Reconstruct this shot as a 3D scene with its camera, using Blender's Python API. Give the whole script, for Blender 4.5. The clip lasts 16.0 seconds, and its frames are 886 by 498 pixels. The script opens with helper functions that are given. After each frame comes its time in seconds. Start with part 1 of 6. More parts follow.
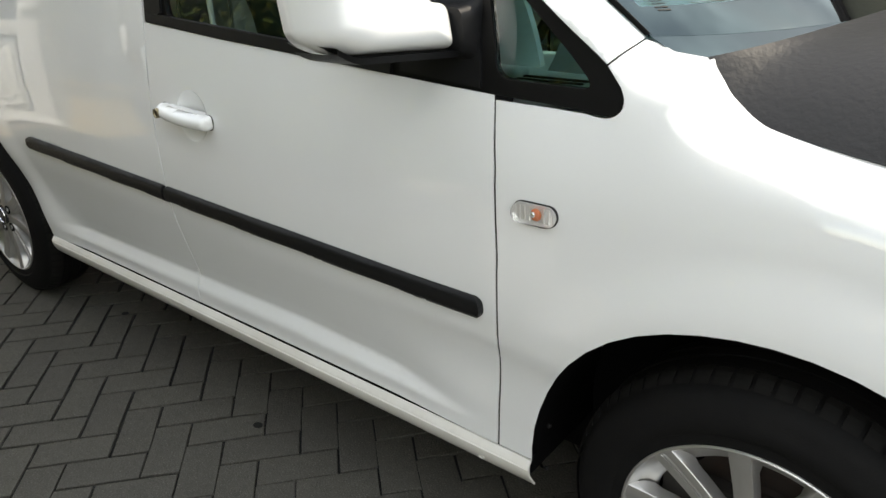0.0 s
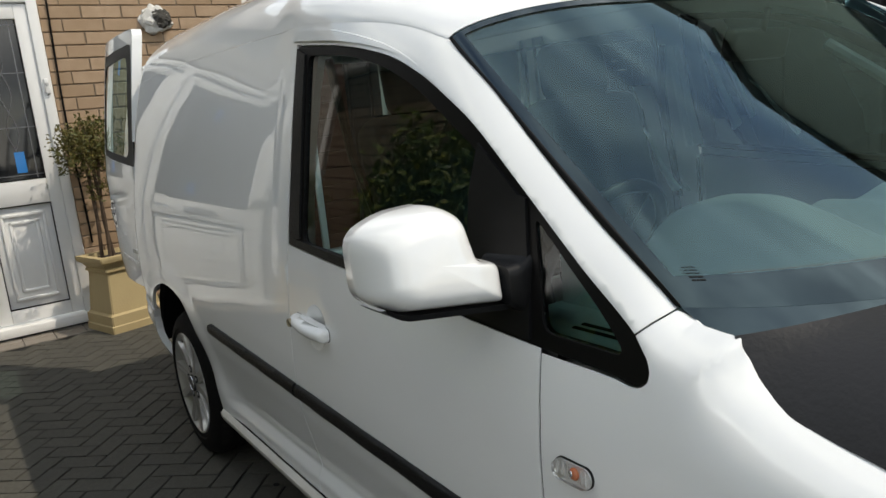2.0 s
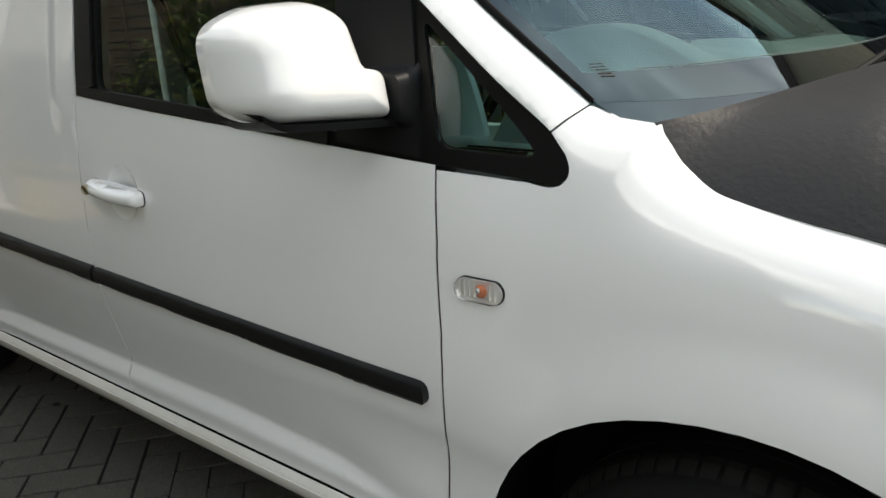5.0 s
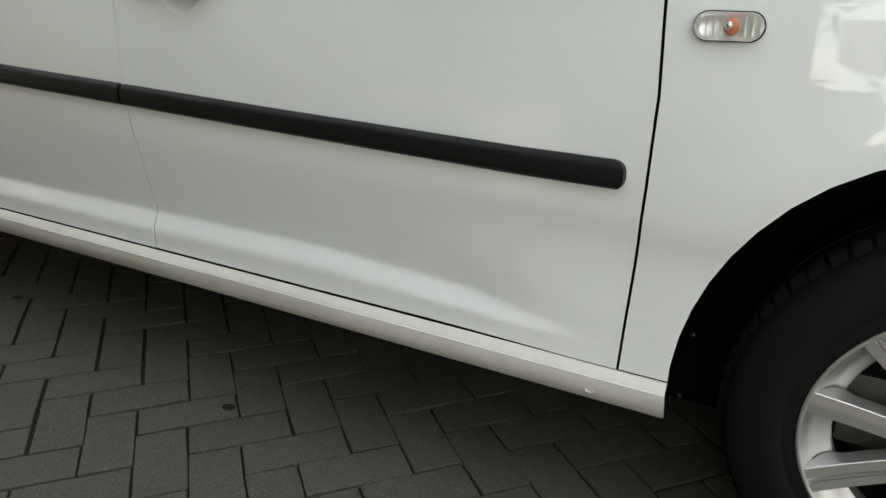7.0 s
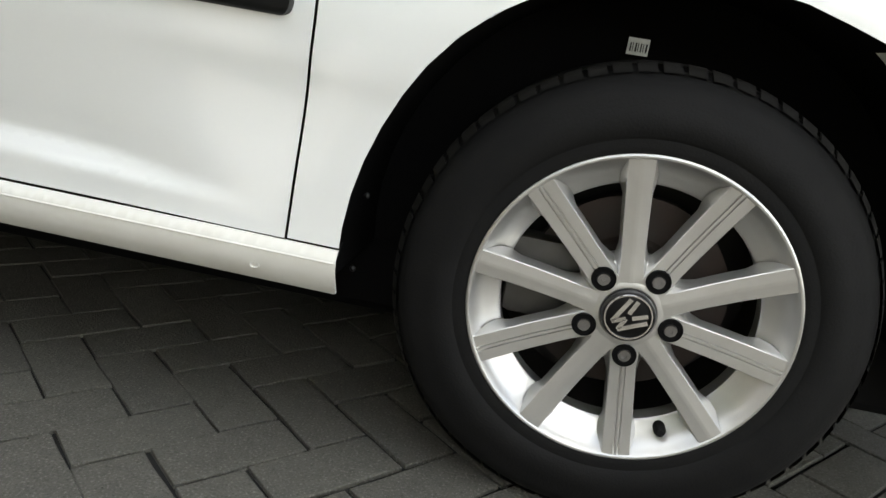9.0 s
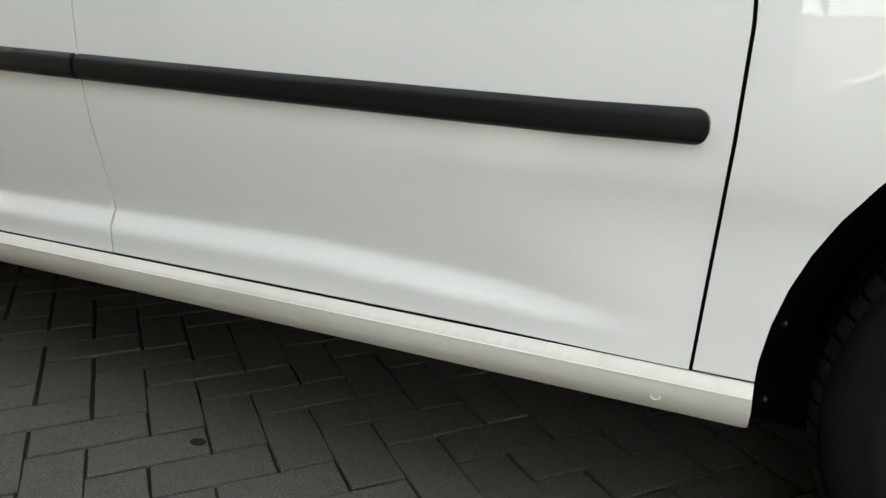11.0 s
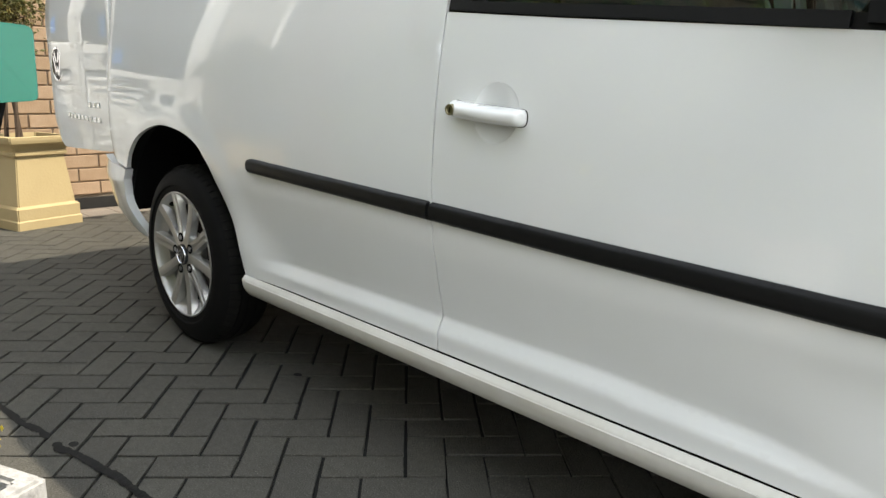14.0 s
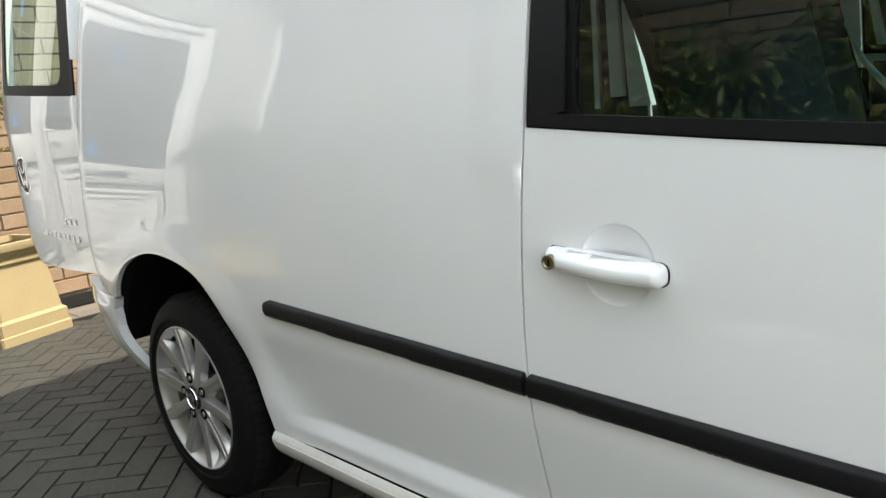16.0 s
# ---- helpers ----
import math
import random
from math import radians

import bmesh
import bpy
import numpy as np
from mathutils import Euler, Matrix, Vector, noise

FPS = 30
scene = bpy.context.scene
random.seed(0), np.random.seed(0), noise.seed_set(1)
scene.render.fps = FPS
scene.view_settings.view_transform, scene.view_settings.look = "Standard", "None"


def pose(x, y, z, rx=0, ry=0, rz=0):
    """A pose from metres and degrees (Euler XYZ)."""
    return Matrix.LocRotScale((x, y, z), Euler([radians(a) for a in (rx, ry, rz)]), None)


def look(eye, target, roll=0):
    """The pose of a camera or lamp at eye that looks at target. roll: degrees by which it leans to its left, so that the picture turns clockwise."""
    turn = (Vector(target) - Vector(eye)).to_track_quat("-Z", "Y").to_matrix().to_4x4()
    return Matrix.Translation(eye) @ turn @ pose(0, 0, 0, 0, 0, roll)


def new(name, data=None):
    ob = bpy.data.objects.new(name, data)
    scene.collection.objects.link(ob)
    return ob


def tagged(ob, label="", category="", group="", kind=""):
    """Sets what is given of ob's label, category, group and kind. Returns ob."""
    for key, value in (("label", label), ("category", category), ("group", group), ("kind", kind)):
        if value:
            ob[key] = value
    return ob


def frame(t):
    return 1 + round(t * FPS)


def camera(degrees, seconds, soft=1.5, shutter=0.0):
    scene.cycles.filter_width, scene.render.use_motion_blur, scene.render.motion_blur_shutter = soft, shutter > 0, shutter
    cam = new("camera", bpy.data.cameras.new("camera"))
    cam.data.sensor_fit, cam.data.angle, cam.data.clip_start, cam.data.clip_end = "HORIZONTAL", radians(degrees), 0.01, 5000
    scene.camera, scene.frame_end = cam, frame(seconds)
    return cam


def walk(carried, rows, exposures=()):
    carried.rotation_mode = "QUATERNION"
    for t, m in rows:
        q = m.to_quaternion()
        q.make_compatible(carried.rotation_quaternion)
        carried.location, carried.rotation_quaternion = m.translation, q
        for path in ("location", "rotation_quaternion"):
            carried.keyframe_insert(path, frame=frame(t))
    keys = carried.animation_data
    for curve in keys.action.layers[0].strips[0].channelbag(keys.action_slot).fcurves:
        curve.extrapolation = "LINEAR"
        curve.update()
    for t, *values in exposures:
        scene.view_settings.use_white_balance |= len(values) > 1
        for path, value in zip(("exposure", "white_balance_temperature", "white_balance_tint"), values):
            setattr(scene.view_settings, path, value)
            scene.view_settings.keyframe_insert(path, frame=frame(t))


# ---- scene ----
cam = camera(62.7, 16.0)
PATH = [
    (0, (0.191, -0.858, 1.207), (-0.99, 0.535, 0.393), -3.2),
    (0.5, (0.265, -0.781, 1.237), (-1.062, 0.507, 0.477), -3.2),
    (1, (0.337, -0.717, 1.28), (-1.141, 0.428, 0.568), -5.0),
    (1.5, (0.372, -0.691, 1.324), (-1.225, 0.395, 0.802), -5.7),
    (2, (0.376, -0.68, 1.351), (-1.254, 0.414, 0.971), -5.6),
    (2.5, (0.373, -0.669, 1.358), (-1.229, 0.486, 1.041), -4.3),
    (3, (0.375, -0.646, 1.363), (-1.123, 0.652, 1.094), -4.2),
    (3.5, (0.37, -0.639, 1.367), (-1.021, 0.765, 1.059), -4.0),
    (4, (0.331, -0.658, 1.332), (-1.007, 0.767, 0.909), -3.3),
    (4.5, (0.259, -0.732, 1.25), (-0.992, 0.732, 0.711), -2.9),
    (4.7, (0.227, -0.753, 1.217), (-0.96, 0.743, 0.623), -3.2),
    (6.8, (-0.206, -0.905, 0.895), (-1.265, 0.658, 0.236), -1.9),
    (7, (-0.229, -0.924, 0.847), (-1.118, 0.731, 0.16), 0.8),
    (7.5, (-0.133, -0.907, 0.705), (-0.704, 0.896, 0.054), 6.7),
    (8, (-0.118, -0.845, 0.623), (-0.345, 1.048, 0.019), 7.9),
    (8.2, (-0.103, -0.839, 0.605), (-0.223, 1.068, 0.014), 9.5),
    (10.3, (-0.322, -0.864, 0.6), (-0.928, 0.974, 0.096), 4.0),
    (10.5, (-0.358, -0.854, 0.655), (-1.011, 0.942, 0.065), 2.0),
    (11, (-0.395, -0.839, 0.701), (-1.176, 0.915, 0.143), 1.4),
    (11.5, (-0.403, -0.856, 0.789), (-1.322, 0.835, 0.245), 1.6),
    (12, (-0.366, -0.921, 0.847), (-1.455, 0.651, 0.261), 0.8),
    (12.5, (-0.349, -0.959, 0.884), (-1.548, 0.54, 0.323), 1.7),
    (13, (-0.341, -0.996, 0.903), (-1.608, 0.466, 0.399), 1.5),
    (13.5, (-0.319, -1.024, 0.897), (-1.696, 0.359, 0.457), 1.5),
    (14, (-0.32, -1.025, 0.899), (-1.714, 0.34, 0.461), 1.3),
    (14.5, (-0.336, -1.019, 0.903), (-1.72, 0.353, 0.456), 1.2),
    (15, (-0.387, -1.008, 0.933), (-1.739, 0.404, 0.51), 0.1),
    (15.5, (-0.556, -0.939, 1.01), (-1.946, 0.433, 0.577), -2.9),
    (16, (-0.726, -0.839, 1.096), (-2.111, 0.546, 0.692), -5.5),
]
walk(cam, [(t, look(eye, aim, roll)) for t, eye, aim, roll in PATH], exposures=[(0.0, 1.78, 7850, 9), (0.5, 1.63, 7750, 9), (1.5, 1.09, 7450, 9), (2.5, 0.73, 7550, 9), (3.5, 0.95, 7450, 9), (4.5, 1.14, 7650, 9), (7.0, 1.83, 7900, 9), (7.5, 2.06, 7850, 9), (8.0, 2.50, 7850, 9), (10.5, 2.33, 7850, 9), (12.0, 2.05, 7850, 9), (12.5, 2.09, 7850, 9), (14.5, 2.09, 7600, 9), (16.0, 2.10, 7500, 9)])
random.seed(11)

# ---- world, sun, exposure ----
SUN_TO = Vector((0.52, 0.47, 1.0)).normalized()
world = bpy.data.worlds.new("sky_world")
scene.world = world
world.use_nodes = True
wn = world.node_tree.nodes
sky = wn.new("ShaderNodeTexSky")
sky.sky_type = "NISHITA"
sky.sun_disc = False
sky.sun_elevation = math.asin(SUN_TO.z)
sky.sun_rotation = math.atan2(SUN_TO.x, SUN_TO.y)
sky.air_density, sky.dust_density, sky.ozone_density = 1.0, 0.6, 1.0
bg = wn["Background"]
bg.inputs["Strength"].default_value = 0.12
cl_co = wn.new("ShaderNodeTexCoord")
cl_map = wn.new("ShaderNodeMapping")
cl_map.inputs["Scale"].default_value = (1.0, 1.0, 1.6)
cl_no = wn.new("ShaderNodeTexNoise")
cl_no.inputs["Scale"].default_value = 1.9
cl_no.inputs["Detail"].default_value = 5
cl_no.inputs["Roughness"].default_value = 0.55
cl_ra = wn.new("ShaderNodeValToRGB")
cl_ra.color_ramp.elements[0].position, cl_ra.color_ramp.elements[1].position = 0.37, 0.60
cl_mix = wn.new("ShaderNodeMix")
cl_mix.data_type = "RGBA"
cl_th = wn.new("ShaderNodeTexNoise")
cl_th.inputs["Scale"].default_value, cl_th.inputs["Detail"].default_value, cl_th.inputs["Distortion"].default_value = 4.2, 6, 0.6
cl_sh = wn.new("ShaderNodeValToRGB")
cl_sh.color_ramp.elements[0].position, cl_sh.color_ramp.elements[1].position = 0.36, 0.66
cl_sh.color_ramp.elements[0].color, cl_sh.color_ramp.elements[1].color = (3.3, 3.75, 4.3, 1), (8.8, 9.5, 10.2, 1)
wl = world.node_tree.links
wl.new(cl_co.outputs["Generated"], cl_map.inputs["Vector"])
wl.new(cl_map.outputs["Vector"], cl_no.inputs["Vector"])
wl.new(cl_map.outputs["Vector"], cl_th.inputs["Vector"])
wl.new(cl_th.outputs["Fac"], cl_sh.inputs["Fac"])
cl_dot = wn.new("ShaderNodeVectorMath")
cl_dot.operation = "DOT_PRODUCT"
cl_dot.inputs[1].default_value = SUN_TO
cl_near = wn.new("ShaderNodeMapRange")
cl_near.inputs["From Min"].default_value, cl_near.inputs["From Max"].default_value = 0.80, 1.0
cl_near.inputs["To Min"].default_value, cl_near.inputs["To Max"].default_value = 1.0, 1.35
cl_lit = wn.new("ShaderNodeVectorMath")
cl_lit.operation = "SCALE"
wl.new(cl_co.outputs["Generated"], cl_dot.inputs[0])
wl.new(cl_dot.outputs["Value"], cl_near.inputs["Value"])
wl.new(cl_sh.outputs["Color"], cl_lit.inputs[0])
wl.new(cl_near.outputs["Result"], cl_lit.inputs["Scale"])
wl.new(cl_lit.outputs["Vector"], cl_mix.inputs["B"])
wl.new(cl_no.outputs["Fac"], cl_ra.inputs["Fac"])
wl.new(cl_ra.outputs["Color"], cl_mix.inputs["Factor"])
wl.new(sky.outputs["Color"], cl_mix.inputs["A"])
wl.new(cl_mix.outputs["Result"], bg.inputs["Color"])
sun = new("sun", bpy.data.lights.new("sun", "SUN"))
sun.data.energy, sun.data.angle, sun.data.color = 1.36, radians(0.53), (1.0, 0.965, 0.91)
sun.matrix_world = look(SUN_TO * 30, (0, 0, 0))

# ---- materials ----


def mat(name, color=(0.5, 0.5, 0.5), rough=0.5, metal=0.0, var=0.0, scale=20.0, bump=0.0, bscale=None, coat=0.0, spec=0.5,
        dark=None, stain=0.0, sscale=2.0, random_tone=0.0, island_tone=0.0, rvar=0.0, fleck=0.0, fscale=300.0):
    """A principled surface with grain, stains, relief and tone differences from piece to piece."""
    m = bpy.data.materials.new(name)
    m.use_nodes = True
    n, l = m.node_tree.nodes, m.node_tree.links
    b = n["Principled BSDF"]
    b.inputs["Base Color"].default_value = (*color, 1)
    b.inputs["Roughness"].default_value = rough
    b.inputs["Metallic"].default_value = metal
    b.inputs["Coat Weight"].default_value = coat
    b.inputs["Coat Roughness"].default_value = 0.006
    b.inputs["Specular IOR Level"].default_value = spec
    co = n.new("ShaderNodeTexCoord").outputs["Object"]
    if random_tone or island_tone:
        co = n.new("ShaderNodeNewGeometry").outputs["Position"]
    out = None
    if var or stain or random_tone or island_tone:
        base = n.new("ShaderNodeRGB")
        base.outputs[0].default_value = (*color, 1)
        out = base.outputs[0]

        def layer(fac, low, high, src, shade):
            r = n.new("ShaderNodeMapRange")
            r.inputs["From Min"].default_value, r.inputs["From Max"].default_value = low, high
            l.new(fac, r.inputs["Value"])
            x = n.new("ShaderNodeMix")
            x.data_type = "RGBA"
            l.new(r.outputs["Result"], x.inputs["Factor"])
            l.new(src, x.inputs["A"])
            x.inputs["B"].default_value = (*shade, 1)
            return x, r

        d = dark or tuple(c * 0.45 for c in color)
        if random_tone or island_tone:
            src = n.new("ShaderNodeObjectInfo").outputs["Random"] if random_tone else n.new("ShaderNodeNewGeometry").outputs["Random Per Island"]
            x, r = layer(src, 0, 1, out, d)
            r.inputs["To Max"].default_value = random_tone or island_tone
            out = x.outputs["Result"]
        if var:
            t = n.new("ShaderNodeTexNoise")
            t.inputs["Scale"].default_value, t.inputs["Detail"].default_value = scale, 6
            l.new(co, t.inputs["Vector"])
            x, r = layer(t.outputs["Fac"], 0.35, 0.75, out, d)
            r.inputs["To Max"].default_value = var
            out = x.outputs["Result"]
        if stain:
            t = n.new("ShaderNodeTexNoise")
            t.inputs["Scale"].default_value, t.inputs["Detail"].default_value = sscale, 4
            l.new(co, t.inputs["Vector"])
            x, r = layer(t.outputs["Fac"], 0.45, 0.7, out, d)
            r.inputs["To Max"].default_value = stain
            out = x.outputs["Result"]
        if fleck:
            t = n.new("ShaderNodeTexNoise")
            t.inputs["Scale"].default_value, t.inputs["Detail"].default_value = fscale, 3
            l.new(co, t.inputs["Vector"])
            x, r = layer(t.outputs["Fac"], 0.56, 0.72, out, tuple(min(0.8, c * 2.4) for c in color))
            r.inputs["To Max"].default_value = fleck
            x, r = layer(t.outputs["Fac"], 0.42, 0.30, x.outputs["Result"], tuple(c * 0.25 for c in color))
            r.inputs["To Max"].default_value = fleck
            out = x.outputs["Result"]
        l.new(out, b.inputs["Base Color"])
    if bump:
        t = n.new("ShaderNodeTexNoise")
        t.inputs["Scale"].default_value, t.inputs["Detail"].default_value = bscale or scale * 3, 5
        l.new(co, t.inputs["Vector"])
        k = n.new("ShaderNodeBump")
        k.inputs["Strength"].default_value, k.inputs["Distance"].default_value = bump, 0.01
        l.new(t.outputs["Fac"], k.inputs["Height"])
        l.new(k.outputs["Normal"], b.inputs["Normal"])
    if rvar:
        t = n.new("ShaderNodeTexNoise")
        t.inputs["Scale"].default_value, t.inputs["Detail"].default_value = scale, 4
        l.new(co, t.inputs["Vector"])
        r = n.new("ShaderNodeMapRange")
        r.inputs["To Min"].default_value, r.inputs["To Max"].default_value = max(0, rough - rvar), rough + rvar
        l.new(t.outputs["Fac"], r.inputs["Value"])
        l.new(r.outputs["Result"], b.inputs["Roughness"])
    return m


def glass_mat(name, tint, rough=0.0, ior=1.8, sheen=(1, 1, 1)):
    """Thin glass: tinted see-through with a Fresnel mirror on top."""
    m = bpy.data.materials.new(name)
    m.use_nodes = True
    n, l = m.node_tree.nodes, m.node_tree.links
    n.remove(n["Principled BSDF"])
    t, g, f, x = (n.new("ShaderNode" + k) for k in ("BsdfTransparent", "BsdfGlossy", "Fresnel", "MixShader"))
    t.inputs["Color"].default_value = (*tint, 1)
    g.inputs["Roughness"].default_value = rough
    g.inputs["Color"].default_value = (*sheen, 1)
    f.inputs["IOR"].default_value = ior
    l.new(f.outputs[0], x.inputs[0])
    l.new(t.outputs[0], x.inputs[1])
    l.new(g.outputs[0], x.inputs[2])
    l.new(x.outputs[0], n["Material Output"].inputs["Surface"])
    return m


PAINT = mat("white_paint", (0.765, 0.78, 0.785), 0.35, coat=1.0, stain=0.06, sscale=3, spec=0.12, dark=(0.55, 0.53, 0.48))
PAINT.node_tree.nodes["Principled BSDF"].inputs["Coat IOR"].default_value = 1.85
# sill paint, darker and more beige than the body's
PAINT_SILL = mat("white_paint_beige", (0.685, 0.675, 0.64), 0.38, coat=0.8, stain=0.25, sscale=5, spec=0.12, var=0.15, scale=25, dark=(0.47, 0.44, 0.37))
PLASTIC = mat("black_plastic", (0.005, 0.0053, 0.006), 0.42, var=0.3, scale=60, bump=0.12, bscale=900, spec=0.22, dark=(0.010, 0.010, 0.011))
TRIM = mat("black_trim", (0.003, 0.003, 0.0033), 0.42, spec=0.18)
RUBBER = mat("tyre_rubber", (0.004, 0.004, 0.0043), 0.75, spec=0.16, var=0.4, scale=30, bump=0.1, bscale=300, dark=(0.009, 0.0087, 0.0084))
TREAD = mat("dusty_tread", (0.009, 0.0088, 0.0085), 0.85, spec=0.15, var=0.4, scale=30, dark=(0.022, 0.021, 0.02))
ALLOY = mat("silver_alloy", (0.54, 0.535, 0.525), 0.35, metal=0.8, var=0.2, scale=40, dark=(0.36, 0.35, 0.33), bump=0.02, bscale=900)
# dark alloy copy: the shade inside the wheel is put into its colour
SHADED_ALLOY = mat("shaded_barrel_alloy", (0.012, 0.011, 0.0105), 0.6, metal=0.3, var=0.4, scale=30, dark=(0.02, 0.016, 0.014))
# near black for gaps, wells and the underside, their shade included
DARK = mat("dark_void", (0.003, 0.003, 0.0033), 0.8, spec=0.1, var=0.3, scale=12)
CHROME = mat("chrome", (0.8, 0.8, 0.82), 0.08, metal=1.0)
DULLCHROME = mat("dull_chrome", (0.30, 0.30, 0.31), 0.3, metal=1.0)
GLASS = glass_mat("green_tint_glass", (0.50, 0.75, 0.72), ior=1.7)
# mirror colour tinted blue to paint a bluer sky into the reflections
SCREENGLASS = glass_mat("windscreen_glass", (0.66, 0.86, 0.84), ior=1.85, sheen=(0.58, 0.88, 1.0))
VINYL = mat("black_vinyl_cover", (0.015, 0.0155, 0.0175), 0.52, spec=0.30, var=0.4, scale=14, bump=0.13, bscale=120, dark=(0.023, 0.023, 0.026))
INTERIOR = mat("grey_interior_plastic", (0.13, 0.138, 0.142), 0.6, var=0.2, scale=40, bump=0.03, bscale=500)
BLACKGLASS = mat("black_printed_glass", (0.004, 0.0042, 0.005), 0.02, spec=1.0)
# same blue painted into this glass's reflections
BLACKGLASS.node_tree.nodes["Principled BSDF"].inputs["Specular Tint"].default_value = (0.6, 0.87, 1.0, 1)
PALE = mat("pale_grey_lining", (0.74, 0.77, 0.76), 0.6, var=0.1, scale=20)
SEATCLOTH = mat("dark_seat_cloth", (0.035, 0.038, 0.045), 0.9, var=0.3, scale=40)
PAVER = mat("charcoal_block", (0.091, 0.088, 0.0755), 0.8, fleck=0.5, fscale=260, var=0.45, scale=45, bump=0.55, bscale=220, spec=0.16, random_tone=0.45, stain=0.3, sscale=5, dark=(0.060, 0.057, 0.052), rvar=0.1)
PAVER_PALE = mat("buff_block", (0.36, 0.31, 0.25), 0.85, var=0.35, scale=18, bump=0.25, bscale=160, random_tone=0.4, dark=(0.22, 0.18, 0.14))
JOINT = mat("joint_sand", (0.004, 0.0038, 0.0035), 0.95, var=0.4, scale=40, dark=(0.007, 0.007, 0.0065))
BRICK = mat("buff_brick", (0.47, 0.335, 0.23), 0.85, var=0.4, scale=14, bump=0.3, bscale=90, random_tone=0.55, stain=0.25, sscale=4, dark=(0.31, 0.205, 0.12))
BRICK_JOINED = mat("buff_brick_far", (0.43, 0.325, 0.215), 0.85, var=0.4, scale=14, bump=0.3, bscale=90, island_tone=0.55, stain=0.25, sscale=4, dark=(0.31, 0.205, 0.12))
# darkened brick copy: shade on the outbuilding wall is put into the colour
BRICK_SIDE = mat("shaded_brown_brick", (0.20, 0.16, 0.11), 0.85, var=0.4, scale=14, bump=0.3, bscale=90, island_tone=0.55, stain=0.25, sscale=4, dark=(0.11, 0.085, 0.055))
MORTAR_SIDE = mat("grey_brown_mortar", (0.05, 0.045, 0.036), 0.95, var=0.3, scale=60, bump=0.2)
MORTAR = mat("mortar", (0.34, 0.275, 0.21), 0.95, var=0.3, scale=60, bump=0.2)
UPVC = mat("white_upvc", (0.80, 0.80, 0.79), 0.28, stain=0.06, sscale=3, dark=(0.6, 0.58, 0.54))
LEADGLASS = mat("dark_door_glass", (0.012, 0.013, 0.016), 0.04, spec=0.7)
BLUEGLASS = mat("blue_stained_glass", (0.02, 0.22, 0.62), 0.08)
LEAD = mat("lead_came", (0.22, 0.22, 0.23), 0.45, metal=0.7)
FENCE = mat("black_stained_timber", (0.0105, 0.0115, 0.0135), 0.8, spec=0.25, var=0.5, scale=9, bump=0.35, bscale=50, random_tone=0.5, dark=(0.02, 0.0205, 0.023), fleck=0.35, fscale=60)
ft, fl = FENCE.node_tree.nodes, FENCE.node_tree.links
f_co, f_map, f_no, f_ra, f_mix = ft.new("ShaderNodeTexCoord"), ft.new("ShaderNodeMapping"), ft.new("ShaderNodeTexNoise"), ft.new("ShaderNodeMapRange"), ft.new("ShaderNodeMix")
f_map.inputs["Scale"].default_value = (9, 9, 95)
f_no.inputs["Scale"].default_value, f_no.inputs["Detail"].default_value, f_no.inputs["Roughness"].default_value = 1.0, 5, 0.65
f_ra.inputs["From Min"].default_value, f_ra.inputs["From Max"].default_value, f_ra.inputs["To Max"].default_value = 0.635, 0.72, 0.8
f_mix.data_type = "RGBA"
f_mix.inputs["B"].default_value = (0.20, 0.19, 0.175, 1)
f_in = ft["Principled BSDF"].inputs["Base Color"]
fl.new(f_in.links[0].from_socket, f_mix.inputs["A"])
fl.new(f_co.outputs["Object"], f_map.inputs["Vector"])
fl.new(f_map.outputs["Vector"], f_no.inputs["Vector"])
fl.new(f_no.outputs["Fac"], f_ra.inputs["Value"])
fl.new(f_ra.outputs["Result"], f_mix.inputs["Factor"])
fl.new(f_mix.outputs["Result"], f_in)
STONE = mat("buff_terracotta", (0.47, 0.37, 0.20), 0.8, var=0.3, scale=9, bump=0.15, bscale=70, stain=0.3, sscale=5, dark=(0.42, 0.32, 0.17))
LEAF = mat("bay_leaf", (0.085, 0.095, 0.022), 0.5, island_tone=0.8, dark=(0.15, 0.105, 0.02))
LEAF_IVY = mat("ivy_leaf", (0.06, 0.125, 0.028), 0.45, island_tone=0.85, dark=(0.24, 0.24, 0.045))
BARK = mat("bark", (0.09, 0.06, 0.04), 0.9, var=0.4, scale=40, bump=0.3)
BROWNDOOR = mat("brown_garage_door", (0.07, 0.018, 0.012), 0.45, var=0.3, scale=15, bump=0.1)
GREYWALL = mat("pale_grey_render", (0.50, 0.48, 0.44), 0.9, var=0.2, scale=10, bump=0.2)
SOIL = mat("soil", (0.03, 0.022, 0.016), 0.95, var=0.5, scale=30, bump=0.6, bscale=90)
ROOFTILE = mat("dark_roof_tile", (0.10, 0.07, 0.055), 0.85, var=0.4, scale=8, island_tone=0.4, bump=0.3)
GABLE = mat("brown_gable_brick", (0.46, 0.40, 0.29), 0.9, var=0.4, scale=12, bump=0.3)
AMBER = mat("amber_bulb", (0.62, 0.20, 0.10), 0.15)
SILVERED = mat("silvered_reflector", (0.88, 0.88, 0.87), 0.22, metal=0.55, var=0.3, scale=260, dark=(0.6, 0.6, 0.6))
GREENPLASTIC = mat("green_plastic", (0.005, 0.17, 0.12), 0.25, var=0.2, scale=20)
PLANTERWHITE = mat("speckled_white_planter", (0.40, 0.39, 0.37), 0.85, var=0.8, scale=70, bump=0.3, dark=(0.15, 0.145, 0.135))
YELLOW = mat("yellow_petal", (0.5, 0.38, 0.03), 0.6, island_tone=0.4)

# ---- mesh helpers ----


